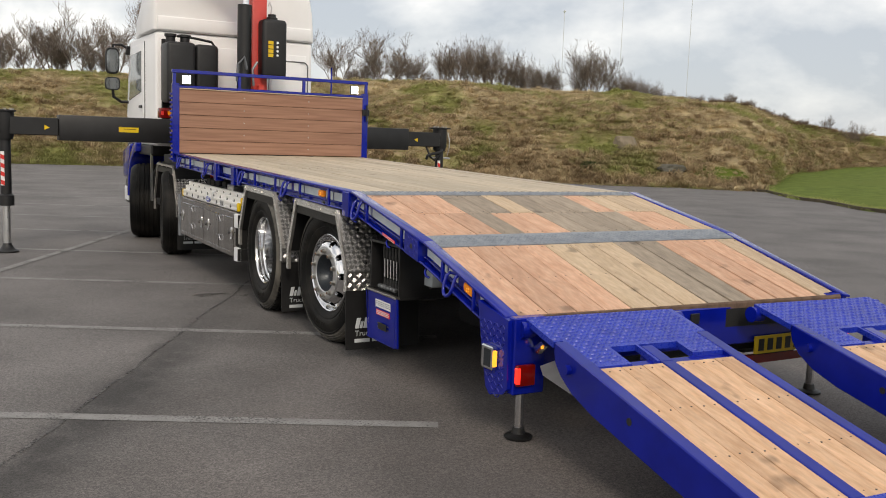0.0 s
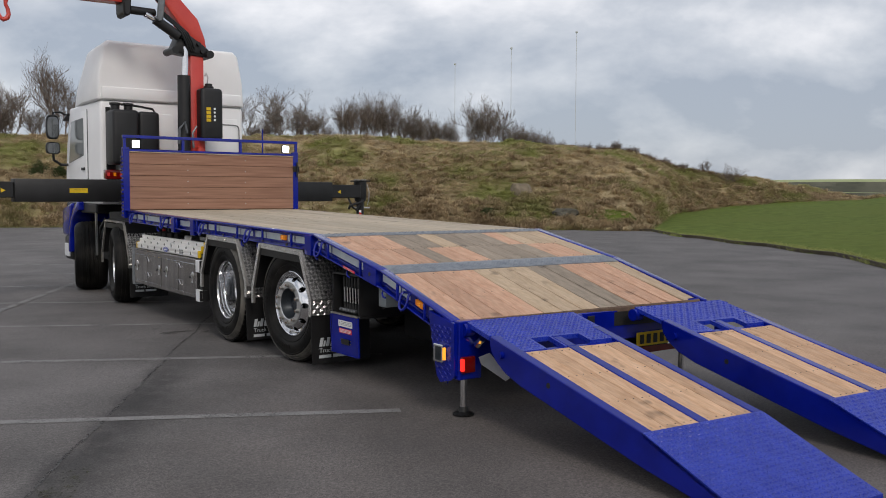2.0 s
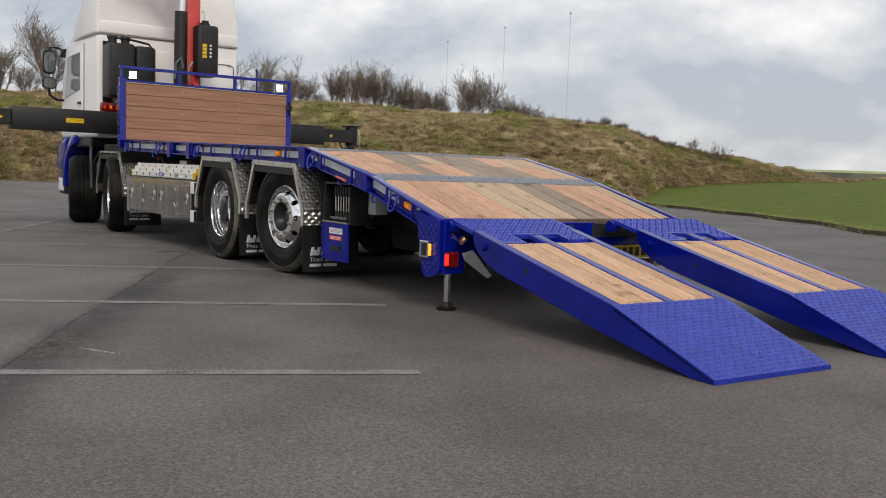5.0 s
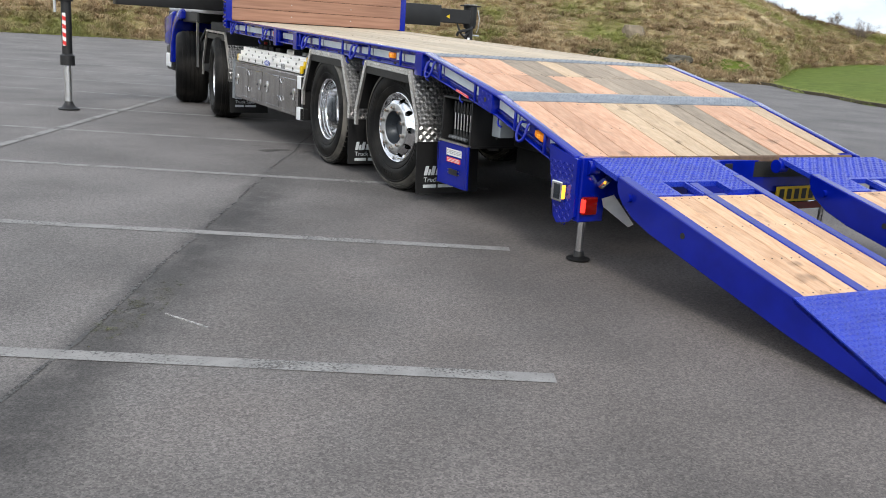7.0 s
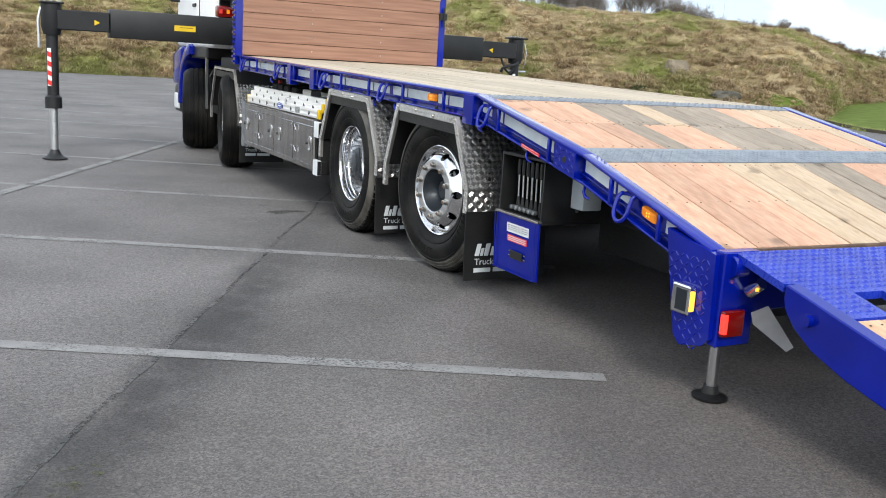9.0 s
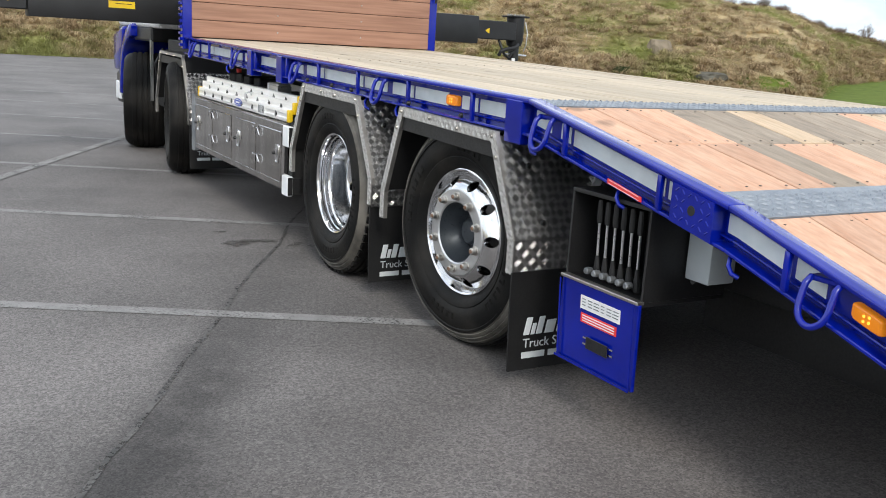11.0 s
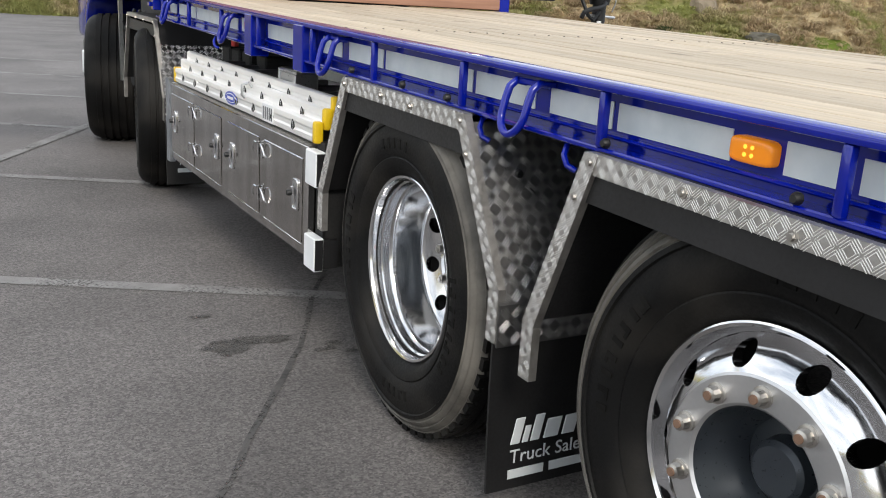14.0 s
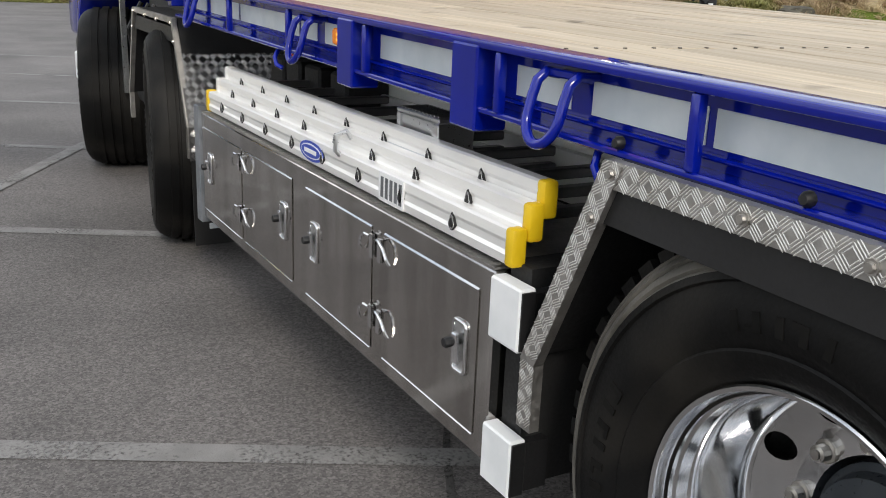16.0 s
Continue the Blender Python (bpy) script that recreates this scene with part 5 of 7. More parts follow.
prism(bm, [(3.555 + 0.074 * math.cos(2 * math.pi * i / n), 0.832 + 0.021 * math.sin(2 * math.pi * i / n)) for i in range(n)], -0.0275, -0.0266)
part("badge_rim", bm, WHITE, badge)
bm = B()
prism(bm, [(3.555 + 0.069 * math.cos(2 * math.pi * i / n), 0.832 + 0.017 * math.sin(2 * math.pi * i / n)) for i in range(n)], -0.0285, -0.0276)
part("badge_field", bm, BLUE_PRINT, badge)
bm = B()
box(bm, -0.0295, -0.0286, 3.51, 3.60, 0.826, 0.838)
part("badge_bar", bm, WHITE, badge)
bm = B()
box(bm, -0.026, -0.0225, 2.985, 3.115, 0.796, 0.866)
label = part("instruction_label", bm, WHITE, ladder, "white instruction label")
for i in range(5):
    bm = B()
    box(bm, -0.0272, -0.0262, 3.095 - 0.024 * i - 0.007, 3.095 - 0.024 * i + 0.007, 0.806, 0.856)
    part("printed_bar", bm, HUB, label)
bm = B()
tube(bm, [(-0.022, 3.36, 0.858), (-0.034, 3.36, 0.87), (-0.034, 3.36, 0.91), (-0.004, 3.36, 0.92), (0.01, 3.36, 0.90)], 0.007, 8)
part("rung_hook", bm, ALLOY, ladder)
# spring clamp behind the ladder: a channel, two cheeks and a ribbed top
bm = B()
box(bm, 0.085, 0.175, 3.03, 3.25, 0.986, 0.998)
box(bm, 0.075, 0.175, 3.015, 3.045, 0.915, 0.986)
box(bm, 0.085, 0.175, 3.235, 3.25, 0.915, 0.986)
box(bm, 0.045, 0.175, 3.0, 3.27, 0.900, 0.915)
box(bm, 0.092, 0.17, 3.046, 3.234, 0.935, 0.984)
clamp = part("clamp_bracket", bm, ALLOY, truck, "galvanised clamp bracket", edge=0.003)
for k in range(11):
    bm = B()
    tube(bm, [(0.092, 3.045 + 0.0188 * k, 0.999), (0.168, 3.045 + 0.0188 * k, 0.999)], 0.003, 6)
    part("thread", bm, ALLOY, clamp)
# crane control cabinet with its flap hanging open
bm = B()
for a in ((0.02, 0.40, -0.718, -0.30, 0.52, 0.535), (0.02, 0.40, -0.718, -0.30, 0.845, 0.86), (0.02, 0.40, -0.31, -0.30, 0.535, 0.845), (0.02, 0.40, -0.718, -0.708, 0.535, 0.845), (0.385, 0.40, -0.708, -0.31, 0.535, 0.845)):
    box(bm, *a)
cab_box = part("control_cabinet", bm, BLACK, truck, "black control cabinet with six levers and an open blue flap", edge=0.002)
bm = B()
hexa(bm, [(0.02, -0.712, 0.215), (0.036, -0.712, 0.215), (0.036, -0.285, 0.215), (0.02, -0.285, 0.215), (0.004, -0.722, 0.53), (0.02, -0.722, 0.53), (0.02, -0.305, 0.53), (0.004, -0.305, 0.53)])
flap = part("cabinet_flap", bm, BLUE, cab_box, "blue flap hanging open", edge=0.003)
bm = B()
box(bm, -0.002, 0.03, -0.72, -0.30, 0.529, 0.541)
part("hinge_strip", bm, NUT, cab_box, "worn metal hinge strip", edge=0.002)


def on_flap(bm, y0, y1, z0, z1, d):
    def x(z):
        return 0.004 + 0.016 * (0.53 - z) / 0.315 - d
    hexa(bm, [(x(z0), y0, z0), (x(z0) + 0.003, y0, z0), (x(z0) + 0.003, y1, z0), (x(z0), y1, z0), (x(z1), y0, z1), (x(z1) + 0.003, y0, z1), (x(z1) + 0.003, y1, z1), (x(z1), y1, z1)])


for y0, y1, z0, z1 in ((-0.710, -0.290, 0.217, 0.225), (-0.711, -0.704, 0.226, 0.525), (-0.312, -0.305, 0.226, 0.525)):
    bm = B()
    on_flap(bm, y0, y1, z0, z1, 0.013)
    part("folded_lip", bm, BLUE, flap)
bm = B()
on_flap(bm, -0.635, -0.42, 0.438, 0.488, 0.002)
wl_label = part("lever_label", bm, WHITE, cab_box, "white lever label with small print")
for i in range(6):
    for j in range(3):
        bm = B()
        y = -0.44 - 0.0345 * i
        w = 0.009 + 0.003 * ((i * 7 + j * 3) % 3)
        on_flap(bm, y - w, y + w, 0.474 - 0.011 * j, 0.4775 - 0.011 * j, 0.0032)
        part("printed_bar", bm, HUB, wl_label)
bm = B()
on_flap(bm, -0.62, -0.425, 0.388, 0.423, 0.002)
red_label = part("warning_label", bm, RED_PRINT, cab_box, "red warning label")
for j in range(3):
    bm = B()
    on_flap(bm, -0.61, -0.435, 0.394 + 0.0095 * j, 0.398 + 0.0095 * j, 0.0032)
    part("printed_bar", bm, WHITE, red_label)
bm = B()
on_flap(bm, -0.59, -0.47, 0.300, 0.345, 0.012)
latch = part("flap_latch", bm, BLACK, cab_box, edge=0.002)
for y in (-0.6, -0.46):
    for z in (0.312, 0.335):
        bm = B()
        on_flap(bm, y - 0.012, y + 0.012, z - 0.003, z + 0.003, 0.006)
        part("latch_pin", bm, CHROME, latch)
for i in range(6):
    y = -0.405 - 0.0432 * i
    bm = B()
    tube(bm, [(0.075, y, 0.60), (0.07, y, 0.76)], 0.0052, 8)
    lever = part("lever", bm, ALLOY, cab_box, "steel lever with black grip")
    bm = B()
    tube(bm, [(0.072, y, 0.745), (0.071, y, 0.765), (0.07, y, 0.80), (0.069, y, 0.828)], [0.0115, 0.0125, 0.011, 0.0095], 10)
    part("grip", bm, FLAP, lever)
    bm = B()
    tube(bm, [(0.085, y, 0.545), (0.08, y, 0.575), (0.077, y, 0.60), (0.075, y, 0.625)], [0.0165, 0.0155, 0.0105, 0.0075], 10)
    part("boot", bm, FLAP, lever)
    bm = B()
    lathe(bm, [(0.034, 0), (0.034, 0.009), (0.038, 0.0128), (0.05, 0.0138), (0.065, 0.010)], 8, (0, y + 0.012, 0.566))
    part("plug", bm, HUB, lever)
bm = B()
along(bm, 0.0, 0.0035, -0.68, -0.505, -0.134, -0.117)
part("warning_strip", bm, RED_PRINT, deck, "red warning strip")
bm = B()
along(bm, -0.001, 0.0005, -0.67, -0.515, -0.1325, -0.131)
along(bm, -0.001, 0.0005, -0.67, -0.515, -0.1205, -0.119)
part("printed_bar", bm, WHITE, deck)
# grey junction box under the fold
bm = B()
box(bm, 0.19, 0.31, -0.835, -0.725, 0.612, 0.80)
part("junction_box", bm, GREY_BOX, truck, "grey plastic junction box", edge=0.008, segs=2)
bm = B()
tube(bm, [(0.24, -0.72, 0.6), (0.26, -0.6, 0.5), (0.4, -0.5, 0.48)], 0.012, 8)
part("cable", bm, CORD, truck)
# underside steelwork seen in the shade
for y in (-0.95, -1.3, -1.65):
    bm = B()
    box(bm, 0.42, 2.4, y - 0.03, y + 0.03, deck_z(y) - 0.24, deck_z(y) - 0.14)
    part("cross_member", bm, DARK, truck)

# far side, unseen: tool box, mudguards and flaps added to block light underneath
bm = B()
box(bm, 2.08, 2.52, 2.58, 4.70, 0.36, 0.775)
part("tool_box", bm, STEEL, truck, "unseen far-side tool box, added to block light under the lorry", edge=0.004)
for y0, y1, zt in ((-0.025, 1.15, 1.0), (1.285, 2.47, 1.04), (5.2, 6.35, 1.09)):
    bm = B()
    prism(bm, [(y0, 0.6), (y0 + 0.19, zt), (y1 - 0.19, zt), (y1, 0.6), (y1 - 0.006, 0.6), (y1 - 0.196, zt - 0.006), (y0 + 0.196, zt - 0.006), (y0 + 0.006, 0.6)], 1.95, 2.5)
    part("mudguard", bm, BLACK, truck)
for y in (-0.03, 1.29, 5.12):
    bm = B()
    box(bm, 1.98, 2.5, y - 0.008, y, 0.09, 0.6)
    part("mud_flap", bm, FLAP, truck)
# unseen gearbox, propeller shaft, air tanks between the rails, added to block light
bm = B()
box(bm, 0.92, 1.58, 5.9, 7.4, 0.45, 0.95)
part("gearbox", bm, DARK, truck, edge=0.06, segs=2)
bm = B()
tube(bm, [(1.25, 2.1, 0.55), (1.25, 5.9, 0.68)], 0.06, 12)
part("propeller_shaft", bm, DARK, truck)
for x in (0.70, 1.80):
    bm = B()
    tube(bm, [(x, 2.7, 0.58), (x, 4.5, 0.58)], 0.14, 16)
    part("air_tank", bm, DARK, truck)
bm = B()
lathe(bm, [(-0.3, 0), (-0.3, 0.12), (-0.12, 0.16), (0.0, 0.24), (0.12, 0.16), (0.3, 0.12), (0.3, 0)], 20, (1.25, 1.85, R))
part("differential", bm, DARK, truck)
# unseen dark bulk at the tail and far side, added to shade the ground
bm = B()
box(bm, 0.62, 2.0, -1.66, -0.42, 0.30, 0.50)
part("hydraulic_tank", bm, DARK, truck, edge=0.03, segs=2)
bm = B()
box(bm, 2.06, 2.46, -1.62, -0.2, 0.22, 0.74)
part("side_locker", bm, DARK, truck, edge=0.01)

# ---- tail: lamps, jacks, plate, ramps ----
for s, xo in ((1, 0.0), (-1, W)):
    def X(a, b):
        return sorted((xo + s * a, xo + s * b))
    bm = B()
    box(bm, *X(0.01, 0.20), -2.02, -1.96, 0.27, 0.66)
    part("lamp_board", bm, BLUE, truck, edge=0.006)
    bm = B()
    box(bm, *X(0.015, 0.125), -2.050, -2.022, 0.32, 0.428)
    lamp = part("tail_lamp", bm, RED_LENS, truck, "red tail lamp, lit at its outer edge", edge=0.008, segs=2)
    bm = B()
    box(bm, *X(0.010, 0.032), -2.056, -2.03, 0.335, 0.415)
    part("lit_segment", bm, RED_LIT, lamp, edge=0.003)
    bm = B()
    box(bm, *X(-0.045, -0.013), -1.905, -1.80, 0.375, 0.495)
    mk = part("marker_lamp_guard", bm, CHROME, truck, "chromed guard round an amber marker lamp", edge=0.006)
    bm = B()
    box(bm, *X(-0.044, -0.017), -1.913, -1.9055, 0.393, 0.477)
    part("amber_lens", bm, AMBER_LIT, mk, edge=0.003)
    bm = B()
    box(bm, *X(-0.047, -0.0455), -1.89, -1.83, 0.39, 0.48)
    part("lens", bm, GLASS, mk)
    # chromed corner lamp
    bm = B()
    tube(bm, [X(0.15, 0.16)[:1] + [-2.03, 0.50], X(0.15, 0.16)[:1] + [-2.09, 0.545]], [0.03, 0.024], 12)
    cl = part("corner_lamp", bm, CHROME, truck, "chromed corner lamp, lit amber")
    bm = B()
    lathe(bm, [(-0.012, 0), (-0.007, 0.007), (0, 0.009)], 10, (X(0.13, 0.14)[0], -2.085, 0.52), "y")
    part("amber_lens", bm, AMBER_LIT, cl)
    # jack leg
    bm = B()
    tube(bm, [(xo + s * 0.14, -1.90, 0.06), (xo + s * 0.14, -1.90, 0.40)], 0.024, 14)
    leg = part("jack_leg", bm, CHROME, truck, "chromed jack leg on a black foot")
    bm = B()
    lathe(bm, [(0.004, 0), (0.004, 0.072), (0.015, 0.075), (0.022, 0.06), (0.028, 0.036), (0.062, 0.03), (0.062, 0)], 24, (xo + s * 0.14, -1.90, 0), "z")
    part("jack_foot", bm, BLACK, leg)
    # bright deflector plate
    bm = B()
    pts = [(X(0.14, 0.2)[0], 0.42), (X(0.14, 0.2)[0] + 0.09, 0.44), (X(0.14, 0.2)[0] + 0.27, 0.25), (X(0.14, 0.2)[0] + 0.23, 0.235), (X(0.14, 0.2)[0] + 0.02, 0.37)]
    if s == 1:
        prism(bm, pts, -2.065, -2.061, "y")
        part("deflector_plate", bm, LADDER, truck, "bright bare metal plate")
    else:
        bm.free()
bm = B()
box(bm, 1.70, 2.20, -2.022, -2.014, 0.335, 0.44)
plate = part("number_plate", bm, YELLOW, truck, "yellow number plate")
for i in range(6):
    bm = B()
    x = 1.73 + 0.075 * i
    box(bm, x, x + 0.045, -2.025, -2.0225, 0.352, 0.423)
    part("printed_bar", bm, BLACK, plate)
bm = B()
box(bm, 1.62, 2.2, -2.01, -1.98, 0.275, 0.325)
part("red_reflector", bm, RED_LENS, truck)
bm = B()
box(bm, 0.3, 2.2, -1.9, -1.8, 0.33, 0.45)
part("underrun_bar", bm, DARK, truck, edge=0.008)
bm = B()
box(bm, 1.19, 1.26, TAIL - 0.06, TAIL - 0.051, 0.545, 0.605)
part("plate_light", bm, BLACK, truck, edge=0.004)

SKEW = radians(3.7)


def ramp_height(v):
    pts = ((0.0, 0.662), (0.56, 0.532), (1.65, 0.285), (2.385, 0.02))
    for (a, za), (b, zb) in zip(pts, pts[1:]):
        if v <= b:
            return za + (zb - za) * (v - a) / (b - a)
    return 0.02


def ramp(x0, y0, width):
    rot = Matrix.Translation((x0, y0, 0)) @ Matrix.Rotation(-SKEW, 4, "Z") @ Matrix.Diagonal((1, -1, 1, 1))

    def P(u, v, z):
        return rot @ Vector((u, v, z))

    def slab(bm, u0, u1, v0, v1, dz0, dz1):
        cuts = sorted({v0, v1, *[c for c in (0.56, 1.65) if v0 < c < v1]})
        for a, b in zip(cuts, cuts[1:]):
            za, zb = ramp_height(a), ramp_height(b)
            hexa(bm, [P(u0, a, za + dz0), P(u1, a, za + dz0), P(u1, b, zb + dz0), P(u0, b, zb + dz0), P(u0, a, za + dz1), P(u1, a, za + dz1), P(u1, b, zb + dz1), P(u0, b, zb + dz1)])

    def beam(u0, u1):
        bm = B()
        prof = [(0.30, ramp_height(0.30) + 0.004), (0.56, 0.536), (1.65, 0.289), (2.385, 0.022), (2.385, 0.0), (2.24, 0.0), (1.65, 0.105), (0.62, 0.332), (0.46, 0.385), (0.36, 0.445), (0.31, 0.50), (0.295, 0.545)]
        lo, hi = [bm.verts.new(P(u0, *q)) for q in prof], [bm.verts.new(P(u1, *q)) for q in prof]
        bm.faces.new(lo)
        bm.faces.new(hi[::-1])
        for i in range(len(prof)):
            j = (i + 1) % len(prof)
            bm.faces.new((lo[i], lo[j], hi[j], hi[i]))
        return bm

    bm = B()
    slab(bm, 0.07, width - 0.07, 0.58, 2.2, -0.10, -0.045)
    rp = part("loading_ramp", bm, DARK, truck, "blue steel loading ramp with timber boards, folded to the ground")
    part("side_beam", beam(0.0, 0.07), BLUE, rp, edge=0.005)
    part("side_beam", beam(width - 0.07, width), BLUE, rp, edge=0.005)
    mid = 0.50 * width
    bm = B()
    slab(bm, mid - 0.035, mid + 0.035, 0.40, 1.66, -0.09, 0.003)
    part("middle_bar", bm, BLUE, rp, edge=0.004)
    # top hinge plate, notched either side of the middle bar
    bm = B()
    slab(bm, 0.0, width, 0.02, 0.29, -0.03, 0.0)
    slab(bm, 0.052, width - 0.052, 0.29, 0.38, -0.03, 0.0)
    slab(bm, 0.052, mid - 0.20, 0.38, 0.555, -0.03, 0.0)
    slab(bm, mid + 0.20, width - 0.06, 0.38, 0.50, -0.03, 0.0)
    slab(bm, mid - 0.05, mid - 0.035, 0.38, 0.55, -0.03, 0.0)
    n_u, n_v = int(width / 0.034), 16
    for i in range(n_u):
        for j in range(n_v):
            u, v = 0.02 + 0.034 * i, 0.036 + 0.034 * j
            if v > 0.37 and mid - 0.21 < u < mid + 0.21 or v > 0.54 or (v > 0.28 and (u < 0.06 or u > width - 0.06)) or (u > mid and v > 0.49):
                continue
            stud(bm, P, u, v, (i + j) % 2)
    part("hinge_plate", bm, BLUE_WORN, rp, "blue tread plate over the hinge", edge=0.0)
    bm = B()
    slab(bm, 0.0, width, 1.655, 2.388, -0.02, 0.0055)
    for i in range(n_u):
        for j in range(21):
            stud(bm, P, 0.02 + 0.034 * i, 1.68 + 0.034 * j, (i + j) % 2, 0.0055)
    part("toe_plate", bm, BLUE_WORN, rp, "blue tread-plate ramp toe")
    # crossbar below the notches, hinge knuckles and pins
    bm = B()
    slab(bm, 0.05, width - 0.05, 0.50, 0.565, -0.075, -0.02)
    part("cross_bar", bm, BLUE, rp)
    for u in (-0.03, width - 0.02):
        bm = B()
        tube(bm, [P(u, 0.03, 0.60), P(u + 0.07, 0.03, 0.60)], 0.045, 14)
        part("hinge_knuckle", bm, BLUE, rp, sharp=40)
    for u in (-0.012, width + 0.012):
        bm = B()
        tube(bm, [P(u - 0.012, 0.43, 0.495), P(u + 0.012, 0.43, 0.495)], 0.024, 12)
        part("hinge_pin", bm, BLUE, rp, sharp=40)
    # Dark disc in place of an open hole, its shade given as colour.
    bm = B()
    tube(bm, [P(-0.002, 0.89, 0.388), P(0.001, 0.89, 0.388)], 0.017, 14)
    part("beam_hole", bm, DARK, rp)
    edges_l = [0.07 + (mid - 0.035 - 0.07) * i / 3 for i in range(4)]
    edges_r = [mid + 0.035 + (width - 0.07 - mid - 0.035) * i / 3 for i in range(4)]
    for es in (edges_l, edges_r):
        for a, b in zip(es, es[1:]):
            bm = B()
            slab(bm, a + 0.002, b - 0.002, 0.568, 1.658, -0.04, -0.001 - rng.uniform(0, 0.002))
            part("plank", bm, W_RAMP, rp, edge=0.002)
    bm = B()
    for v in (0.6, 0.95, 1.3, 1.62):
        for es in (edges_l, edges_r):
            for a, b in zip(es, es[1:]):
                for u in (a + 0.03, b - 0.03):
                    c = P(u, v + rng.uniform(-0.008, 0.008), ramp_height(v))
                    lathe(bm, [(-0.003, 0.0042), (0.0006, 0.0042), (0.001, 0)], 6, c, "z")
    tagged(part("bolts", bm, SCREW, rp), kind="stuff")
    return rp


def stud(bm, P, u, v, odd, lift=0.0):
    t = 1 if odd else -1
    q = [(u - 0.0155, v - t * 0.006), (u + 0.003, v - t * 0.0045), (u + 0.0155, v + t * 0.006), (u - 0.003, v + t * 0.0045)]
    lo = [bm.verts.new(P(a, b, ramp_height(b) + lift)) for a, b in q]
    tp = bm.verts.new(P(u, v, ramp_height(v) + lift + 0.0085))
    for k in range(4):
        bm.faces.new((lo[k], lo[(k + 1) % 4], tp))


ramp(0.075, -1.985, 0.915)
ramp(1.57, -2.09, 0.925)

# ---- cab ----
def loft(bm, rings):
    """Rings of equal count joined in order, closed at both ends."""
    rs = [[bm.verts.new(p) for p in r] for r in rings]
    n = len(rs[0])
    for a, b in zip(rs, rs[1:]):
        for i in range(n):
            bm.faces.new((a[i], a[(i + 1) % n], b[(i + 1) % n], b[i]))
    bm.faces.new(rs[0][::-1])
    bm.faces.new(rs[-1])


CX0, CX1, CY0, CY1 = 0.10, 2.25, 6.62, 8.62
bm = B()
loft(bm, [[(CX0, CY0, z), (CX1, CY0, z), (CX1, y1, z), (CX1 - 0.12, y1 + 0.12, z), (CX0 + 0.12, y1 + 0.12, z), (CX0, y1, z)] for z, y1 in ((1.30, CY1), (1.75, CY1), (2.2, CY1 - 0.08), (2.78, CY1 - 0.3))])
cab = part("cab", bm, WHITE_PAINT, truck, "white lorry cab with a high roof", edge=0.05, segs=3)
# high roof fairing: leaning sides, rounded front
bm = B()
def roof_ring(y, x0, x1, z0, z1, lean=0.10):
    return [(x0, y, z0), (x1, y, z0), (x1 - 0.02, y, z0 + (z1 - z0) * 0.45), (x1 - lean, y, z1 - 0.07), (x1 - lean - 0.07, y, z1), (x0 + lean + 0.07, y, z1), (x0 + lean, y, z1 - 0.07), (x0 + 0.02, y, z0 + (z1 - z0) * 0.45)]
loft(bm, [roof_ring(6.60, 0.08, 2.25, 2.785, 3.60, 0.10), roof_ring(6.66, 0.06, 2.27, 2.785, 3.63, 0.09), roof_ring(7.5, 0.07, 2.26, 2.785, 3.60, 0.10), roof_ring(8.0, 0.12, 2.22, 2.78, 3.36, 0.16), roof_ring(8.3, 0.18, 2.16, 2.77, 3.0, 0.2), roof_ring(8.42, 0.24, 2.1, 2.76, 2.86, 0.2)])
part("roof_fairing", bm, WHITE_PAINT, cab, edge=0.025, segs=3, sharp=40)
bm = B()
box(bm, 0.12, 2.21, 6.575, 6.60, 2.80, 2.97)
part("fairing_lip", bm, WHITE_PAINT, cab, edge=0.02, segs=2)
# door, window, rear panel pressings
bm = B()
prism(bm, [(7.35, 1.36), (8.42, 1.36), (8.42, 1.9), (8.22, 2.68), (7.35, 2.68)], CX0 - 0.008, CX0 + 0.02)
door = part("door", bm, WHITE_PAINT, cab, edge=0.012, segs=2)
bm = B()
prism(bm, [(7.48, 2.02), (8.34, 1.92), (8.18, 2.56), (7.48, 2.58)], CX0 - 0.016, CX0 - 0.006)
part("window", bm, SIDE_GLASS, door, "dark side window", edge=0.008)
bm = B()
box(bm, CX0 - 0.03, CX0 - 0.009, 7.42, 7.58, 1.80, 1.84)
part("handle", bm, BLACK, door, edge=0.006)
for x0, x1, z0, z1 in ((0.2, 1.15, 2.1, 2.62), (1.55, 2.15, 1.65, 2.6)):
    bm = B()
    box(bm, x0, x1, 6.603, 6.622, z0, z1)
    part("rear_panel", bm, WHITE_PAINT, cab, edge=0.008, segs=2)
bm = B()
box(bm, 1.64, 2.06, 6.582, 6.602, 1.76, 2.50)
part("rear_panel", bm, WHITE_PAINT, cab, edge=0.012, segs=2)
bm = B()
box(bm, 1.66, 2.1, 6.590, 6.604, 1.95, 2.45)
part("rear_panel", bm, WHITE_PAINT, cab, edge=0.006, segs=2)
# thin dark line following the outline of the rounded rear panel
bm = B()
seam = []
for cx, cz, a0 in ((2.10, 2.44, 0), (1.68, 2.44, 90), (1.68, 1.72, 180), (2.10, 1.72, 270)):
    for k in range(5):
        t = radians(a0 + 22.5 * k)
        seam.append((cx + 0.07 * math.cos(t), 6.582, cz + 0.07 * math.sin(t)))
tube(bm, seam, 0.008, 6, closed=True)
part("panel_seam", bm, CORD, cab, sharp=60)
bm = B()
box(bm, CX0 - 0.006, CX0 + 0.04, 7.27, 7.31, 1.36, 2.70)
part("pillar_trim", bm, BLACK, cab, edge=0.012, segs=2)
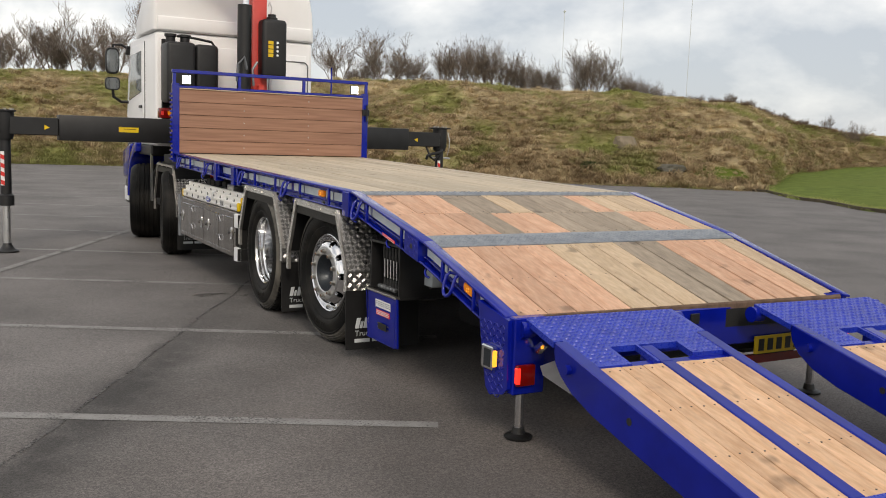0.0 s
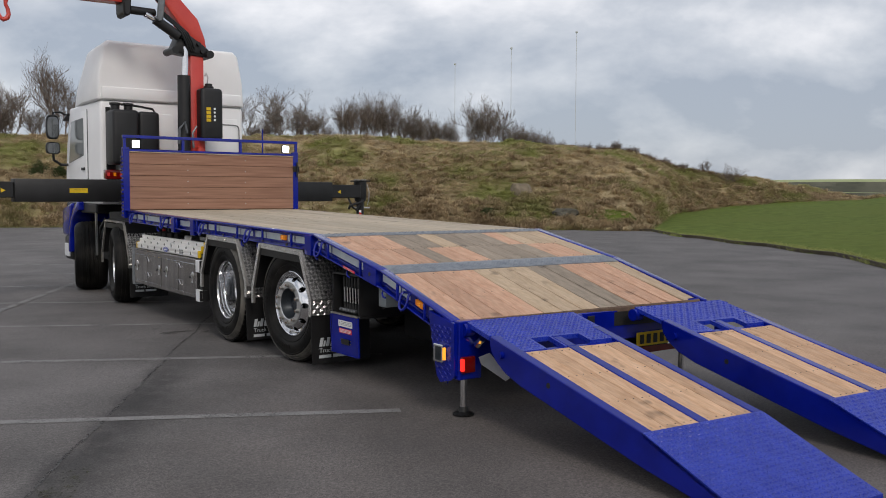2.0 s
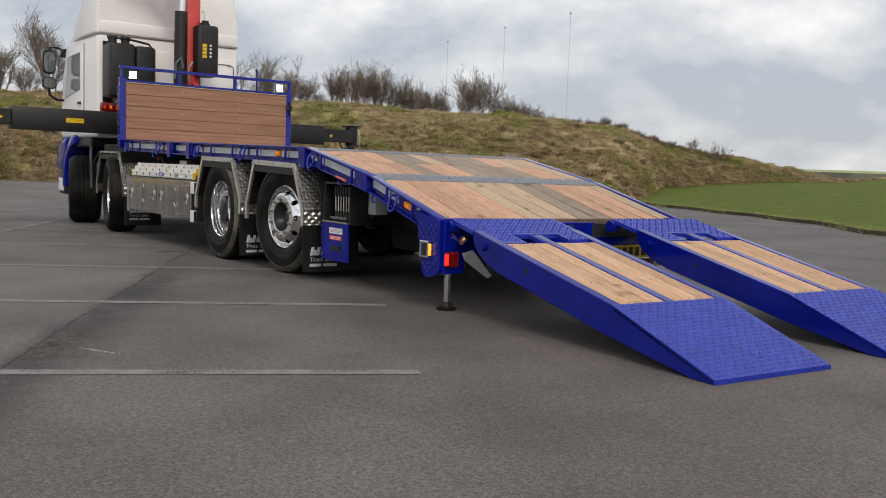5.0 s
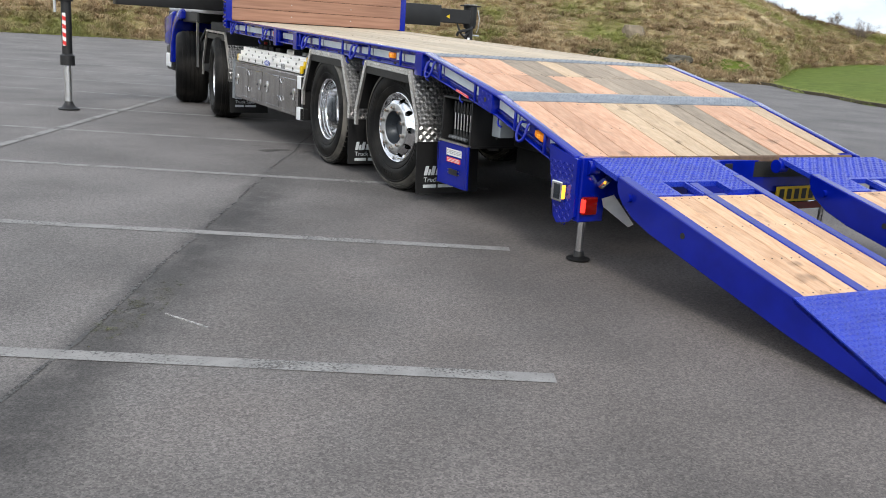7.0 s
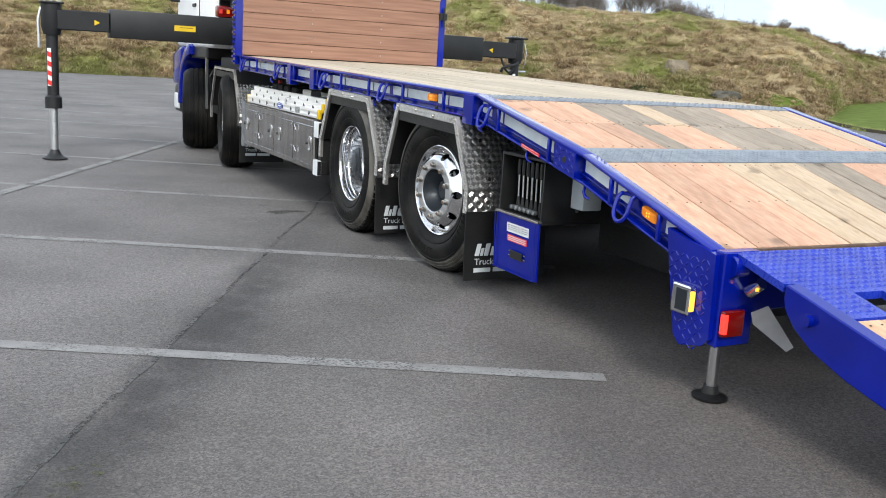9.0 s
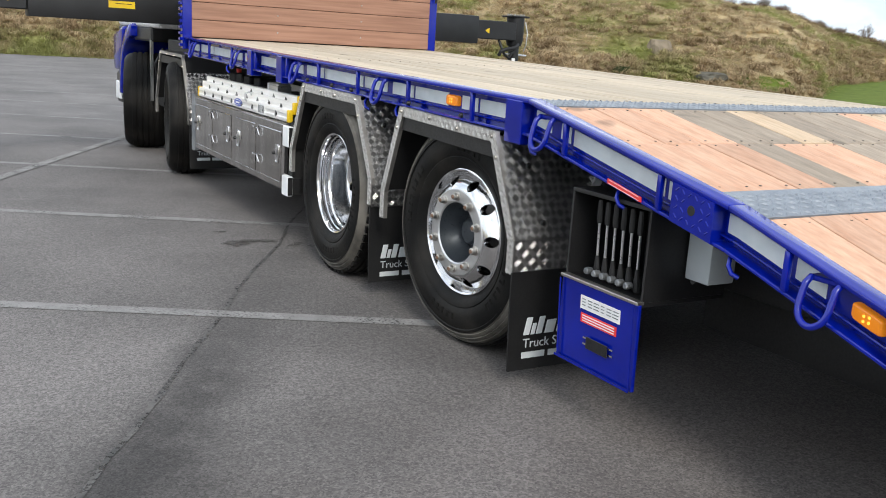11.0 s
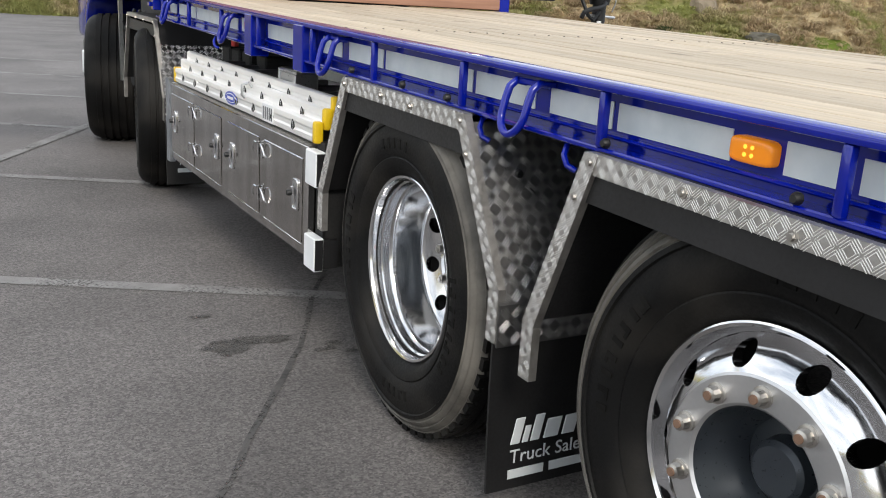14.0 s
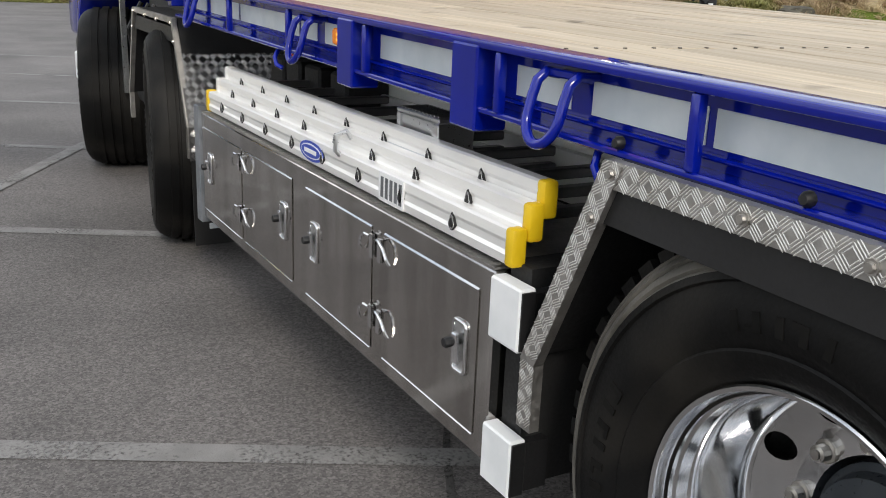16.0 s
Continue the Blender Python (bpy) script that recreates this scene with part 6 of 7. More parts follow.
# Black panel laid on the white wall for the shade of the rear-corner gap.
bm = B()
box(bm, 0.175, 0.30, 6.586, 6.6185, 1.45, 2.68)
part("corner_gap", bm, BLACK, cab, "black panel in place of the shaded gap at the cab's rear corner", edge=0.006)
# sun visor
bm = B()
hexa(bm, [(0.05, 8.3, 2.66), (2.4, 8.3, 2.66), (2.35, 8.75, 2.60), (0.1, 8.75, 2.60), (0.05, 8.3, 2.70), (2.4, 8.3, 2.70), (2.35, 8.75, 2.63), (0.1, 8.75, 2.63)])
part("sun_visor", bm, BLACK, cab, edge=0.01)
# mirrors
MX = -0.135
bm = B()
tube(bm, [(0.10, 8.42, 2.66), (0.0, 8.45, 2.72), (MX + 0.02, 8.44, 2.71), (MX, 8.44, 2.55)], 0.018, 8)
arm = part("mirror_arm", bm, BLACK, cab)
bm = B()
tube(bm, [(0.10, 8.45, 1.90), (0.0, 8.48, 1.90), (MX + 0.02, 8.45, 1.97), (MX, 8.44, 2.15)], 0.022, 8)
part("mirror_arm", bm, BLACK, cab)
for z0, z1, w in ((2.29, 2.67, 0.098), (2.06, 2.25, 0.105)):
    zc, hz = (z0 + z1) / 2, (z1 - z0) / 2
    def oval(k, y):
        return [(MX + w * k * math.copysign(abs(math.cos(t)) ** 0.55, math.cos(t)), y, zc + hz * k * math.copysign(abs(math.sin(t)) ** 0.55, math.sin(t))) for t in [2 * math.pi * i / 24 for i in range(24)]]
    bm = B()
    loft(bm, [oval(0.94, 8.376), oval(1.0, 8.39), oval(0.98, 8.44), oval(0.8, 8.50), oval(0.45, 8.53)])
    part("mirror_housing", bm, BLACK, arm, sharp=50)
    bm = B()
    loft(bm, [oval(0.84, 8.3735), oval(0.84, 8.3755)])
    part("mirror", bm, MIRROR, arm)
# lower front corner, blue wings over the front wheel
bm = B()
outer = [(7.66 + 0.70 * math.cos(radians(a)), 0.60 + 0.74 * math.sin(radians(a))) for a in range(-6, 91, 12)]
inner = [(7.66 + 0.60 * math.cos(radians(a)), 0.60 + 0.60 * math.sin(radians(a))) for a in range(90, -7, -12)]
prism(bm, outer + inner, 0.05, 0.32)
part("wing", bm, BLUE, cab, "blue wheel-arch wing", edge=0.02, segs=2)
bm = B()
box(bm, 0.12, 2.3, 6.98, 8.7, 1.16, 1.31)
part("sill_panel", bm, BLACK, cab, edge=0.02)
bm = B()
prism(bm, [(8.32, 0.40), (8.78, 0.40), (8.79, 0.78), (8.32, 0.78)], 0.10, 2.35)
part("bumper", bm, BLACK, cab, edge=0.04, segs=2)
bm = B()
prism(bm, [(8.34, 0.785), (8.79, 0.785), (8.80, 1.2), (8.30, 1.30), (8.2, 1.30), (8.26, 1.05)], 0.07, 2.33)
part("front_corner", bm, BLUE, cab, "blue front corner panel", edge=0.04, segs=3)
bm = B()
box(bm, 0.075, 0.10, 8.40, 8.7, 0.45, 0.66)
part("corner_lamp", bm, CAP_WHITE, cab, edge=0.015)
for y0, y1 in ((7.02, 7.05),):
    bm = B()
    box(bm, 0.12, 0.15, y0, y1, 0.55, 1.2)
    part("mudguard_edge", bm, ALLOY, cab)
# black air intake and tank stack behind the cab
bm = B()
box(bm, 0.14, 0.50, 6.12, 6.52, 1.86, 2.62)
stack = part("air_intake", bm, BLACK, truck, "black plastic air intake behind the cab", edge=0.05, segs=4)
bm = B()
box(bm, 0.505, 0.80, 6.15, 6.5, 1.92, 2.61)
part("tank", bm, BLACK, stack, edge=0.05, segs=4)
for x in (0.22, 0.40):
    bm = B()
    lathe(bm, [(2.61, 0.06), (2.68, 0.06), (2.69, 0.075), (2.72, 0.075), (2.72, 0)], 16, (x, 6.3, 0), "z")
    part("cap", bm, BLACK, stack)
bm = B()
tube(bm, [(0.3, 6.3, 2.70), (0.5, 6.28, 2.69), (0.74, 6.3, 2.66), (0.8, 6.3, 2.58)], 0.016, 8)
part("pipe", bm, BLACK, stack)
bm = B()
box(bm, 0.08, 0.34, 6.3, 6.42, 1.66, 1.79)
marker = part("rear_beacon", bm, RED_LENS, truck, "red side beacon with pale stripes", edge=0.015, segs=2)
for k in range(3):
    bm = B()
    box(bm, 0.10 + 0.085 * k, 0.135 + 0.085 * k, 6.294, 6.2985, 1.70, 1.75)
    part("lens", bm, RED_PRINT if k % 2 == 0 else AMBER, marker)
bm = B()
box(bm, 0.2, 2.2, 5.75, 6.6, 0.95, 1.2)
part("front_subframe", bm, DARK, truck, edge=0.01)
bm = B()
box(bm, 0.18, 0.5, 6.35, 7.0, 0.5, 0.95)
part("fuel_tank", bm, DARK, truck, edge=0.05, segs=2)
for y in (6.45, 6.6, 6.8):
    bm = B()
    tube(bm, [(0.2, y, 1.1), (0.12, y, 0.95), (0.15, y + 0.05, 0.8), (0.3, y + 0.1, 0.75)], 0.014, 8)
    part("hose", bm, FLAP, truck)
# clutter on the chassis between deck and tool box
for i, y in enumerate((4.78, 4.6, 4.4, 4.15)):
    bm = B()
    box(bm, 0.3, 0.55, y - 0.09, y + 0.06, 0.86, 0.98)
    part("valve_block", bm, DARK, truck, edge=0.01)
bm = B()
lathe(bm, [(0, 0), (0, 0.02), (0.03, 0.022), (0.03, 0)], 10, (0.26, 4.45, 1.0), "z")
part("red_cap", bm, RED_PRINT, truck)

# ---- loader crane ----
crane = thing("loader_crane", (1.2, 6.0, 1.2), "red loader crane with black outriggers behind the cab", "crane")
YC = 5.9
bm = B()
box(bm, 0.55, 1.95, 5.72, 6.25, 1.2, 1.66)
part("crane_base", bm, BLACK, crane, edge=0.02)


def plate_arm(name, pts, w, mat, label="", edge=0.015):
    bm = B()
    prism(bm, pts, YC - w, YC + w, "y")
    return part(name, bm, mat, crane, label, edge=edge, segs=2)


plate_arm("column", [(1.10, 1.6), (1.34, 1.6), (1.315, 2.4), (1.31, 3.5), (1.12, 3.5), (1.12, 2.4)], 0.11, RED, "red crane column")
for x0, x1 in ((0.98, 1.06), (1.18, 1.26)):
    bm = B()
    box(bm, x0, x1, YC - 0.2, YC - 0.11, 1.95, 2.12)
    part("lug", bm, RED, crane, edge=0.01)
bm = B()
tube(bm, [(1.01, YC - 0.13, 1.9), (1.015, YC - 0.13, 3.10)], 0.088, 20)
ram = part("lift_ram", bm, BLACK, crane, "black hydraulic ram with a chrome rod", sharp=40)
bm = B()
tube(bm, [(1.03, YC - 0.13, 3.1), (1.045, YC - 0.13, 3.5)], 0.045, 16)
part("rod", bm, CHROME, ram, sharp=40)
bm = B()
box(bm, 1.20, 1.52, YC - 0.30, YC - 0.02, 2.21, 2.94)
tank = part("oil_tank", bm, BLACK, crane, "black plastic oil tank with yellow warning labels", edge=0.05, segs=4)
bm = B()
lathe(bm, [(2.93, 0.07), (2.97, 0.07), (2.98, 0.05), (3.01, 0.05), (3.01, 0)], 16, (1.36, YC - 0.16, 0), "z")
part("cap", bm, BLACK, tank)
for i in range(4):
    bm = B()
    box(bm, 1.27, 1.335, YC - 0.304, YC - 0.301, 2.47 + 0.052 * i, 2.512 + 0.052 * i)
    part("warning_label", bm, YELLOW, tank)
    bm = B()
    lathe(bm, [(0, 0), (0, 0.016), (0.003, 0.016)], 10, (1.39, YC - 0.304, 2.495 + 0.052 * i), "y")
    part("symbol_label", bm, WHITE, tank)
bm = B()
tube(bm, [(1.36, YC - 0.1, 2.99), (1.37, YC - 0.12, 3.1), (1.34, YC - 0.12, 3.17), (1.33, YC - 0.1, 3.12)], 0.008, 6)
part("lifting_eye", bm, ALLOY, crane)
# knuckle, inner and outer boom
bm = B()
prism(bm, [(0.88, 3.42), (1.02, 3.40), (1.40, 3.37), (1.43, 3.44), (1.34, 3.52), (1.12, 3.66), (0.96, 3.66), (0.90, 3.52)], YC - 0.14, YC + 0.14, "y")
part("knuckle", bm, BLACK, crane, edge=0.02, segs=2)
for x, z, r in ((1.38, 3.42, 0.055), (0.88, 3.44, 0.048), (0.97, 3.68, 0.045)):
    bm = B()
    tube(bm, [(x, YC - 0.19, z), (x, YC + 0.19, z)], r, 16)
    part("pivot_pin", bm, BLACK, crane, sharp=40)
plate_arm("inner_boom", [(1.36, 3.44), (1.33, 3.64), (1.23, 3.90), (0.91, 4.22), (0.62, 4.58), (0.30, 4.72), (0.30, 4.50), (0.50, 4.34), (0.735, 4.10), (0.95, 3.83), (1.10, 3.60), (1.12, 3.46)], 0.12, RED, "red inner boom, cranked")
bm = B()
tube(bm, [(0.61, YC - 0.16, 3.825), (0.94, YC - 0.16, 3.63)], 0.068, 16)
boom_ram = part("boom_ram", bm, BLACK, crane, "black boom ram with hoses", sharp=40)
bm = B()
tube(bm, [(0.48, YC - 0.16, 3.88), (0.62, YC - 0.16, 3.82)], 0.04, 16)
part("rod", bm, CHROME, boom_ram, sharp=40)
bm = B()
prism(bm, [(0.60, 3.83), (0.63, 3.79), (0.67, 3.79), (0.695, 3.83), (0.75, 4.32), (0.66, 4.34)], YC - 0.27, YC - 0.235, "y")
part("link_plate", bm, HUB, crane, edge=0.015)
for k in range(4):
    bm = B()
    tube(bm, [(1.08 + 0.03 * k, YC - 0.17, 3.44), (1.02 + 0.03 * k, YC - 0.22, 3.55), (0.96 + 0.03 * k, YC - 0.21, 3.68), (0.87 + 0.02 * k, YC - 0.18, 3.78), (0.66, YC - 0.17, 3.92 + 0.02 * k)], 0.014, 8)
    part("hose", bm, FLAP, crane)
for x, z in ((1.05, 3.5), (1.16, 3.46), (1.27, 3.45), (1.1, 3.58), (1.22, 3.55)):
    bm = B()
    tube(bm, [(x, YC - 0.14, z), (x, YC - 0.19, z)], 0.028, 8)
    part("fitting", bm, BLACK, crane)

plate_arm("outer_boom", [(0.64, 4.55), (0.64, 4.22), (0.32, 4.16), (0.20, 4.01), (-1.45, 4.0), (-1.45, 4.45), (-0.2, 4.55)], 0.11, RED, "red outer boom reaching past the cab")
bm = B()
prism(bm, [(0.19, 3.87), (0.22, 3.83), (0.26, 3.83), (0.29, 3.87), (0.30, 4.36), (0.18, 4.36)], YC - 0.18, YC + 0.18, "y")
tube(bm, [(0.22, YC - 0.1, 3.925), (0.64, YC - 0.1, 3.92)], 0.055, 14)
part("boom_link", bm, BLACK, crane, edge=0.02)
for k in range(3):
    bm = B()
    tube(bm, [(-0.9 + 0.2 * k, YC - 0.13, 4.50 - 0.02 * k), (0.1, YC - 0.13, 4.45 - 0.02 * k), (0.4, YC - 0.15, 4.3 - 0.02 * k), (0.74, YC - 0.14, 4.02)], 0.014, 8)
    part("hose", bm, FLAP, crane)
bm = B()
box(bm, -1.29, -1.12, YC - 0.05, YC + 0.05, 3.97, 4.14)
hook = part("hook_block", bm, BLACK, crane, edge=0.01)
bm = B()
tube(bm, [(-1.215, YC, 4.000), (-1.215, YC, 3.900), (-1.22, YC, 3.830), (-1.195, YC, 3.770), (-1.185, YC, 3.710), (-1.205, YC, 3.660), (-1.25, YC, 3.638), (-1.29, YC, 3.665), (-1.303, YC, 3.710), (-1.295, YC, 3.750)], [0.028, 0.03, 0.022, 0.024, 0.028, 0.031, 0.031, 0.027, 0.02, 0.009], 12)
part("hook", bm, RED, hook, "red crane hook")
bm = B()
tube(bm, [(0.90, YC - 0.22, 2.15), (0.9, YC - 0.25, 2.35), (0.98, YC - 0.24, 2.45), (1.02, YC - 0.22, 2.3)], 0.02, 8)
tube(bm, [(1.1, YC - 0.25, 2.1), (1.08, YC - 0.26, 2.3), (1.15, YC - 0.24, 2.4)], 0.016, 8)
part("fittings", bm, HUB, crane)
bm = B()
tube(bm, [(2.27, 5.95, 1.6), (2.27, 5.95, 2.42)], 0.012, 8)
part("aerial", bm, BLUE, crane)

YB = 6.28
for s in (-1, 1):
    def mx(v):
        return v if s == -1 else 2.45 - v
    bm = B()
    a, b = sorted((mx(0.6), mx(-1.12)))
    box(bm, a, b, YB - 0.13, YB + 0.13, 1.345, 1.65)
    beam = part("outrigger_beam", bm, BLACK, crane, "black outrigger beam, drawn out", edge=0.012, segs=2)
    a, b = sorted((mx(-1.12), mx(-1.66)))
    bm = B()
    box(bm, a, b, YB - 0.10, YB + 0.10, 1.40, 1.61)
    part("sliding_beam", bm, BLACK, beam, edge=0.01)
    bm = B()
    if s == -1:
        a, b = -0.44, -0.205
        box(bm, a, b, YB - 0.134, YB - 0.131, 1.466, 1.528)
        wl2 = part("warning_label", bm, YELLOW, beam, "yellow warning label")
        bm = B()
        box(bm, a + 0.06, b - 0.03, YB - 0.137, YB - 0.1345, 1.503, 1.508)
        part("printed_bar", bm, BLACK, wl2)
    else:
        bm.free()
    bm = B()
    x = mx(-1.25)
    prism(bm, [(x + s * 0.03, 1.525), (x + s * 0.03, 1.465), (x - s * 0.028, 1.495)], YB - 0.104, YB - 0.101, "y")
    part("arrow_label", bm, YELLOW, beam)
    lx = mx(-1.70)
    bm = B()
    lathe(bm, [(1.34, 0), (1.34, 0.085), (1.42, 0.105), (1.66, 0.105), (1.69, 0.07), (1.69, 0)], 20, (lx, YB, 0), "z")
    head = part("leg_head", bm, BLACK, beam)
    bm = B()
    tube(bm, [(lx, YB, 0.62), (lx, YB, 1.36)], 0.062, 18)
    leg = part("outrigger_leg", bm, BLACK, crane, "black outrigger leg with chrome rod and foot", sharp=40)
    bm = B()
    tube(bm, [(lx, YB, 0.10), (lx, YB, 0.66)], 0.042, 16)
    part("rod", bm, ALLOY, leg, sharp=40)
    bm = B()
    lathe(bm, [(0.56, 0.075), (0.56, 0.088), (0.68, 0.088), (0.70, 0.065)], 18, (lx, YB, 0), "z")
    part("collar", bm, BLACK, leg)
    bm = B()
    lathe(bm, [(0.004, 0), (0.004, 0.13), (0.02, 0.13), (0.04, 0.085), (0.075, 0.06), (0.11, 0.045)], 22, (lx, YB, 0), "z")
    part("foot", bm, BLACK, leg)
    bm = B()
    box(bm, lx - 0.058, lx - 0.018, YB - 0.07, YB - 0.058, 0.80, 1.20)
    board = part("chevron_board", bm, WHITE, leg, "red and white chevron strip")
    for k in range(4):
        bm = B()
        z = 0.82 + 0.1 * k
        x0 = lx - 0.058
        prism(bm, [(x0, z), (x0 + 0.04, z - 0.02), (x0 + 0.04, z + 0.03), (x0, z + 0.05)], YB - 0.073, YB - 0.0705, "y")
        part("stripe", bm, RED_PRINT, board)
    bm = B()
    tube(bm, [(mx(-1.45), YB - 0.05, 1.40), (mx(-1.5), YB - 0.1, 1.25), (mx(-1.58), YB - 0.08, 1.20), (mx(-1.66), YB - 0.06, 1.28)] if s == 1 else [(lx - 0.1, YB, 1.62), (lx - 0.13, YB, 1.5), (lx - 0.13, YB, 1.2)], 0.016, 8)
    part("hose", bm, FLAP if s == 1 else ALLOY, leg)
    # flange bolts round the head, a chromed pin and its chain
    for k in range(8):
        t = 2 * math.pi * k / 8
        bm = B()
        tube(bm, [(lx + 0.092 * math.cos(t), YB + 0.092 * math.sin(t), 1.685), (lx + 0.092 * math.cos(t), YB + 0.092 * math.sin(t), 1.705)], 0.012, 6)
        part("bolt", bm, NUT, head)
    bm = B()
    box(bm, lx - 0.12, lx + 0.12, YB - 0.12, YB + 0.12, 1.665, 1.685)
    part("flange", bm, BLACK, head, edge=0.006)
    if s == 1:
        bm = B()
        tube(bm, [(lx - 0.02, YB - 0.11, 1.36), (lx - 0.06, YB - 0.14, 1.33), (lx - 0.13, YB - 0.15, 1.31), (lx - 0.2, YB - 0.15, 1.30), (lx - 0.27, YB - 0.14, 1.27), (lx - 0.28, YB - 0.12, 1.22)], 0.021, 10)
        part("hose", bm, FLAP, head)
        bm = B()
        tube(bm, [(lx + 0.10, YB - 0.06, 1.62), (lx + 0.125, YB - 0.08, 1.5), (lx + 0.118, YB - 0.08, 1.36), (lx + 0.10, YB - 0.06, 1.28)], 0.007, 6)
        part("safety_chain", bm, ALLOY, head)
        bm = B()
        tube(bm, [(lx - 0.16, YB - 0.02, 1.245), (lx + 0.17, YB - 0.02, 1.235)], 0.011, 8)
        part("locking_pin", bm, ALLOY, head)

# ---- bank growth: grass tufts, rock, bare trees, scrub, masts ----
def at_polar(az, r, dz=0.0):
    return VIEW + Vector((math.sin(radians(az)) * r, math.cos(radians(az)) * r, land(az, r) + dz))


def blades(name, mat, count, az0, az1, test, h0, h1, label, seed, per=5, wide=0.028, spread=3.0, tuft=0.12, flat=1.0):
    g = random.Random(seed)
    verts, faces = [], []
    done = 0
    while done < count:
        az = g.uniform(az0, az1)
        r = test(az, g)
        if r is None:
            continue
        done += 1
        p = at_polar(az, r, -0.02)
        for k in range(per):
            a = math.pi + math.pi / 2 - radians(az) + g.gauss(0, spread)
            h = g.uniform(h0, h1)
            lean = Vector((math.cos(a), math.sin(a), 0)) * h * g.uniform(0.5, 1.3) * flat
            w = Vector((-math.sin(a), math.cos(a), 0)) * wide * g.uniform(0.6, 1.4)
            q = p + Vector((g.uniform(-tuft, tuft), g.uniform(-tuft, tuft), 0))
            i = len(verts)
            verts += [q - w, q + w, q + lean * 1.3 + Vector((0, 0, h * (0.9 if flat == 1.0 else 0.45)))]
            faces.append((i, i + 1, i + 2))
    me = bpy.data.meshes.new(name)
    me.from_pydata(verts, [], faces)
    me.materials.append(mat)
    ob = new(name, me)
    return tagged(ob, label, "grass", kind="stuff")


def island_vary(name, a, b, rough=0.85):
    m = bpy.data.materials.new(name)
    m.use_nodes = True
    n, l = m.node_tree.nodes, m.node_tree.links
    geo, ramp = n.new("ShaderNodeNewGeometry"), n.new("ShaderNodeValToRGB")
    ramp.color_ramp.elements[0].color, ramp.color_ramp.elements[1].color = (*a, 1), (*b, 1)
    bs = n["Principled BSDF"]
    bs.inputs["Roughness"].default_value = rough
    l.new(geo.outputs["Random Per Island"], ramp.inputs[0])
    l.new(ramp.outputs[0], bs.inputs["Base Color"])
    bs.inputs["Specular IOR Level"].default_value = 0.2
    thin, mix = n.new("ShaderNodeBsdfTranslucent"), n.new("ShaderNodeMixShader")
    mix.inputs[0].default_value = 0.45
    l.new(ramp.outputs[0], thin.inputs["Color"])
    l.new(bs.outputs[0], mix.inputs[1])
    l.new(thin.outputs[0], mix.inputs[2])
    l.new(mix.outputs[0], n["Material Output"].inputs["Surface"])
    return m


GREEN_BLADE = island_vary("green_blades", (0.27, 0.30, 0.09), (0.37, 0.385, 0.14))
RUSSET_BLADE = island_vary("russet_stems", (0.10, 0.06, 0.04), (0.24, 0.15, 0.09))


def on_bank(az, g):
    foot = max(table(az, EDGE), table(az, LAWN_END) if az > 44 else 0)
    top = table(az, TOP_AT)
    r = foot - 0.5 + (top + 2.8 - foot) * g.random()
    return r


def patch(p, k, s):
    return noise.noise(p * k + Vector((s, s * 0.37, 0))) + 0.5 * noise.noise(p * k * 2.7 + Vector((0, s, 0)))


def on_bank_green(az, g):
    r = on_bank(az, g)
    return r if patch(at_polar(az, r), 0.17, 3.0) > -0.04 else None


def on_steep(az, g):
    """The long brown growth of the bank's lower face."""
    foot = max(table(az, EDGE), table(az, LAWN_END) if az > 44 else 0)
    r = foot - 0.2 + (table(az, TOP_AT) - foot) * abs(g.gauss(0, 0.26))
    return r if r < table(az, TOP_AT) and patch(at_polar(az, r), 0.4, 9.0) > -0.35 else None


BANK_BLADE = bank_growth("straw_blades", (0.66, 0.545, 0.35), (0.53, 0.43, 0.27), (0.36, 0.275, 0.165), (0.32, 0.345, 0.11), 0.48, (0.80, 1.15), 0.45)
STEEP_BLADE = bank_growth("brown_blades", (0.56, 0.44, 0.28), (0.43, 0.325, 0.20), (0.27, 0.195, 0.115), (0.28, 0.30, 0.10), 0.54, (0.76, 1.15), 0.45)


def tussocks(name, mat, count, az0, az1, test, size0, size1, label, seed, per=34):
    """Clumps of long drooping blades, each fanning out from one root and combed downhill."""
    g = random.Random(seed)
    verts, faces = [], []
    done = 0
    while done < count:
        az = g.uniform(az0, az1)
        r = test(az, g)
        if r is None:
            continue
        done += 1
        p, size = at_polar(az, r, -0.03), g.uniform(size0, size1)
        down = math.pi * 1.5 - radians(az)
        for k in range(per):
            a = down + g.gauss(0, 1.15)
            out = Vector((math.cos(a), math.sin(a), 0))
            ln = size * g.uniform(0.55, 1.15)
            w = Vector((-out.y, out.x, 0)) * 0.011 * g.uniform(0.6, 1.5)
            q = p + Vector((g.gauss(0, 0.22), g.gauss(0, 0.22), 0)) * size
            knee, tip = q + out * ln * 0.35 + Vector((0, 0, ln * 0.62)), q + out * ln * 1.05 + Vector((0, 0, ln * g.uniform(0.1, 0.55)))
            i = len(verts)
            verts += [q - w, q + w, knee + w, knee - w, tip]
            faces += [(i, i + 1, i + 2, i + 3), (i + 3, i + 2, i + 4)]
    me = bpy.data.meshes.new(name)
    me.from_pydata(verts, [], faces)
    me.materials.append(mat)
    return tagged(new(name, me), label, "grass", kind="stuff")


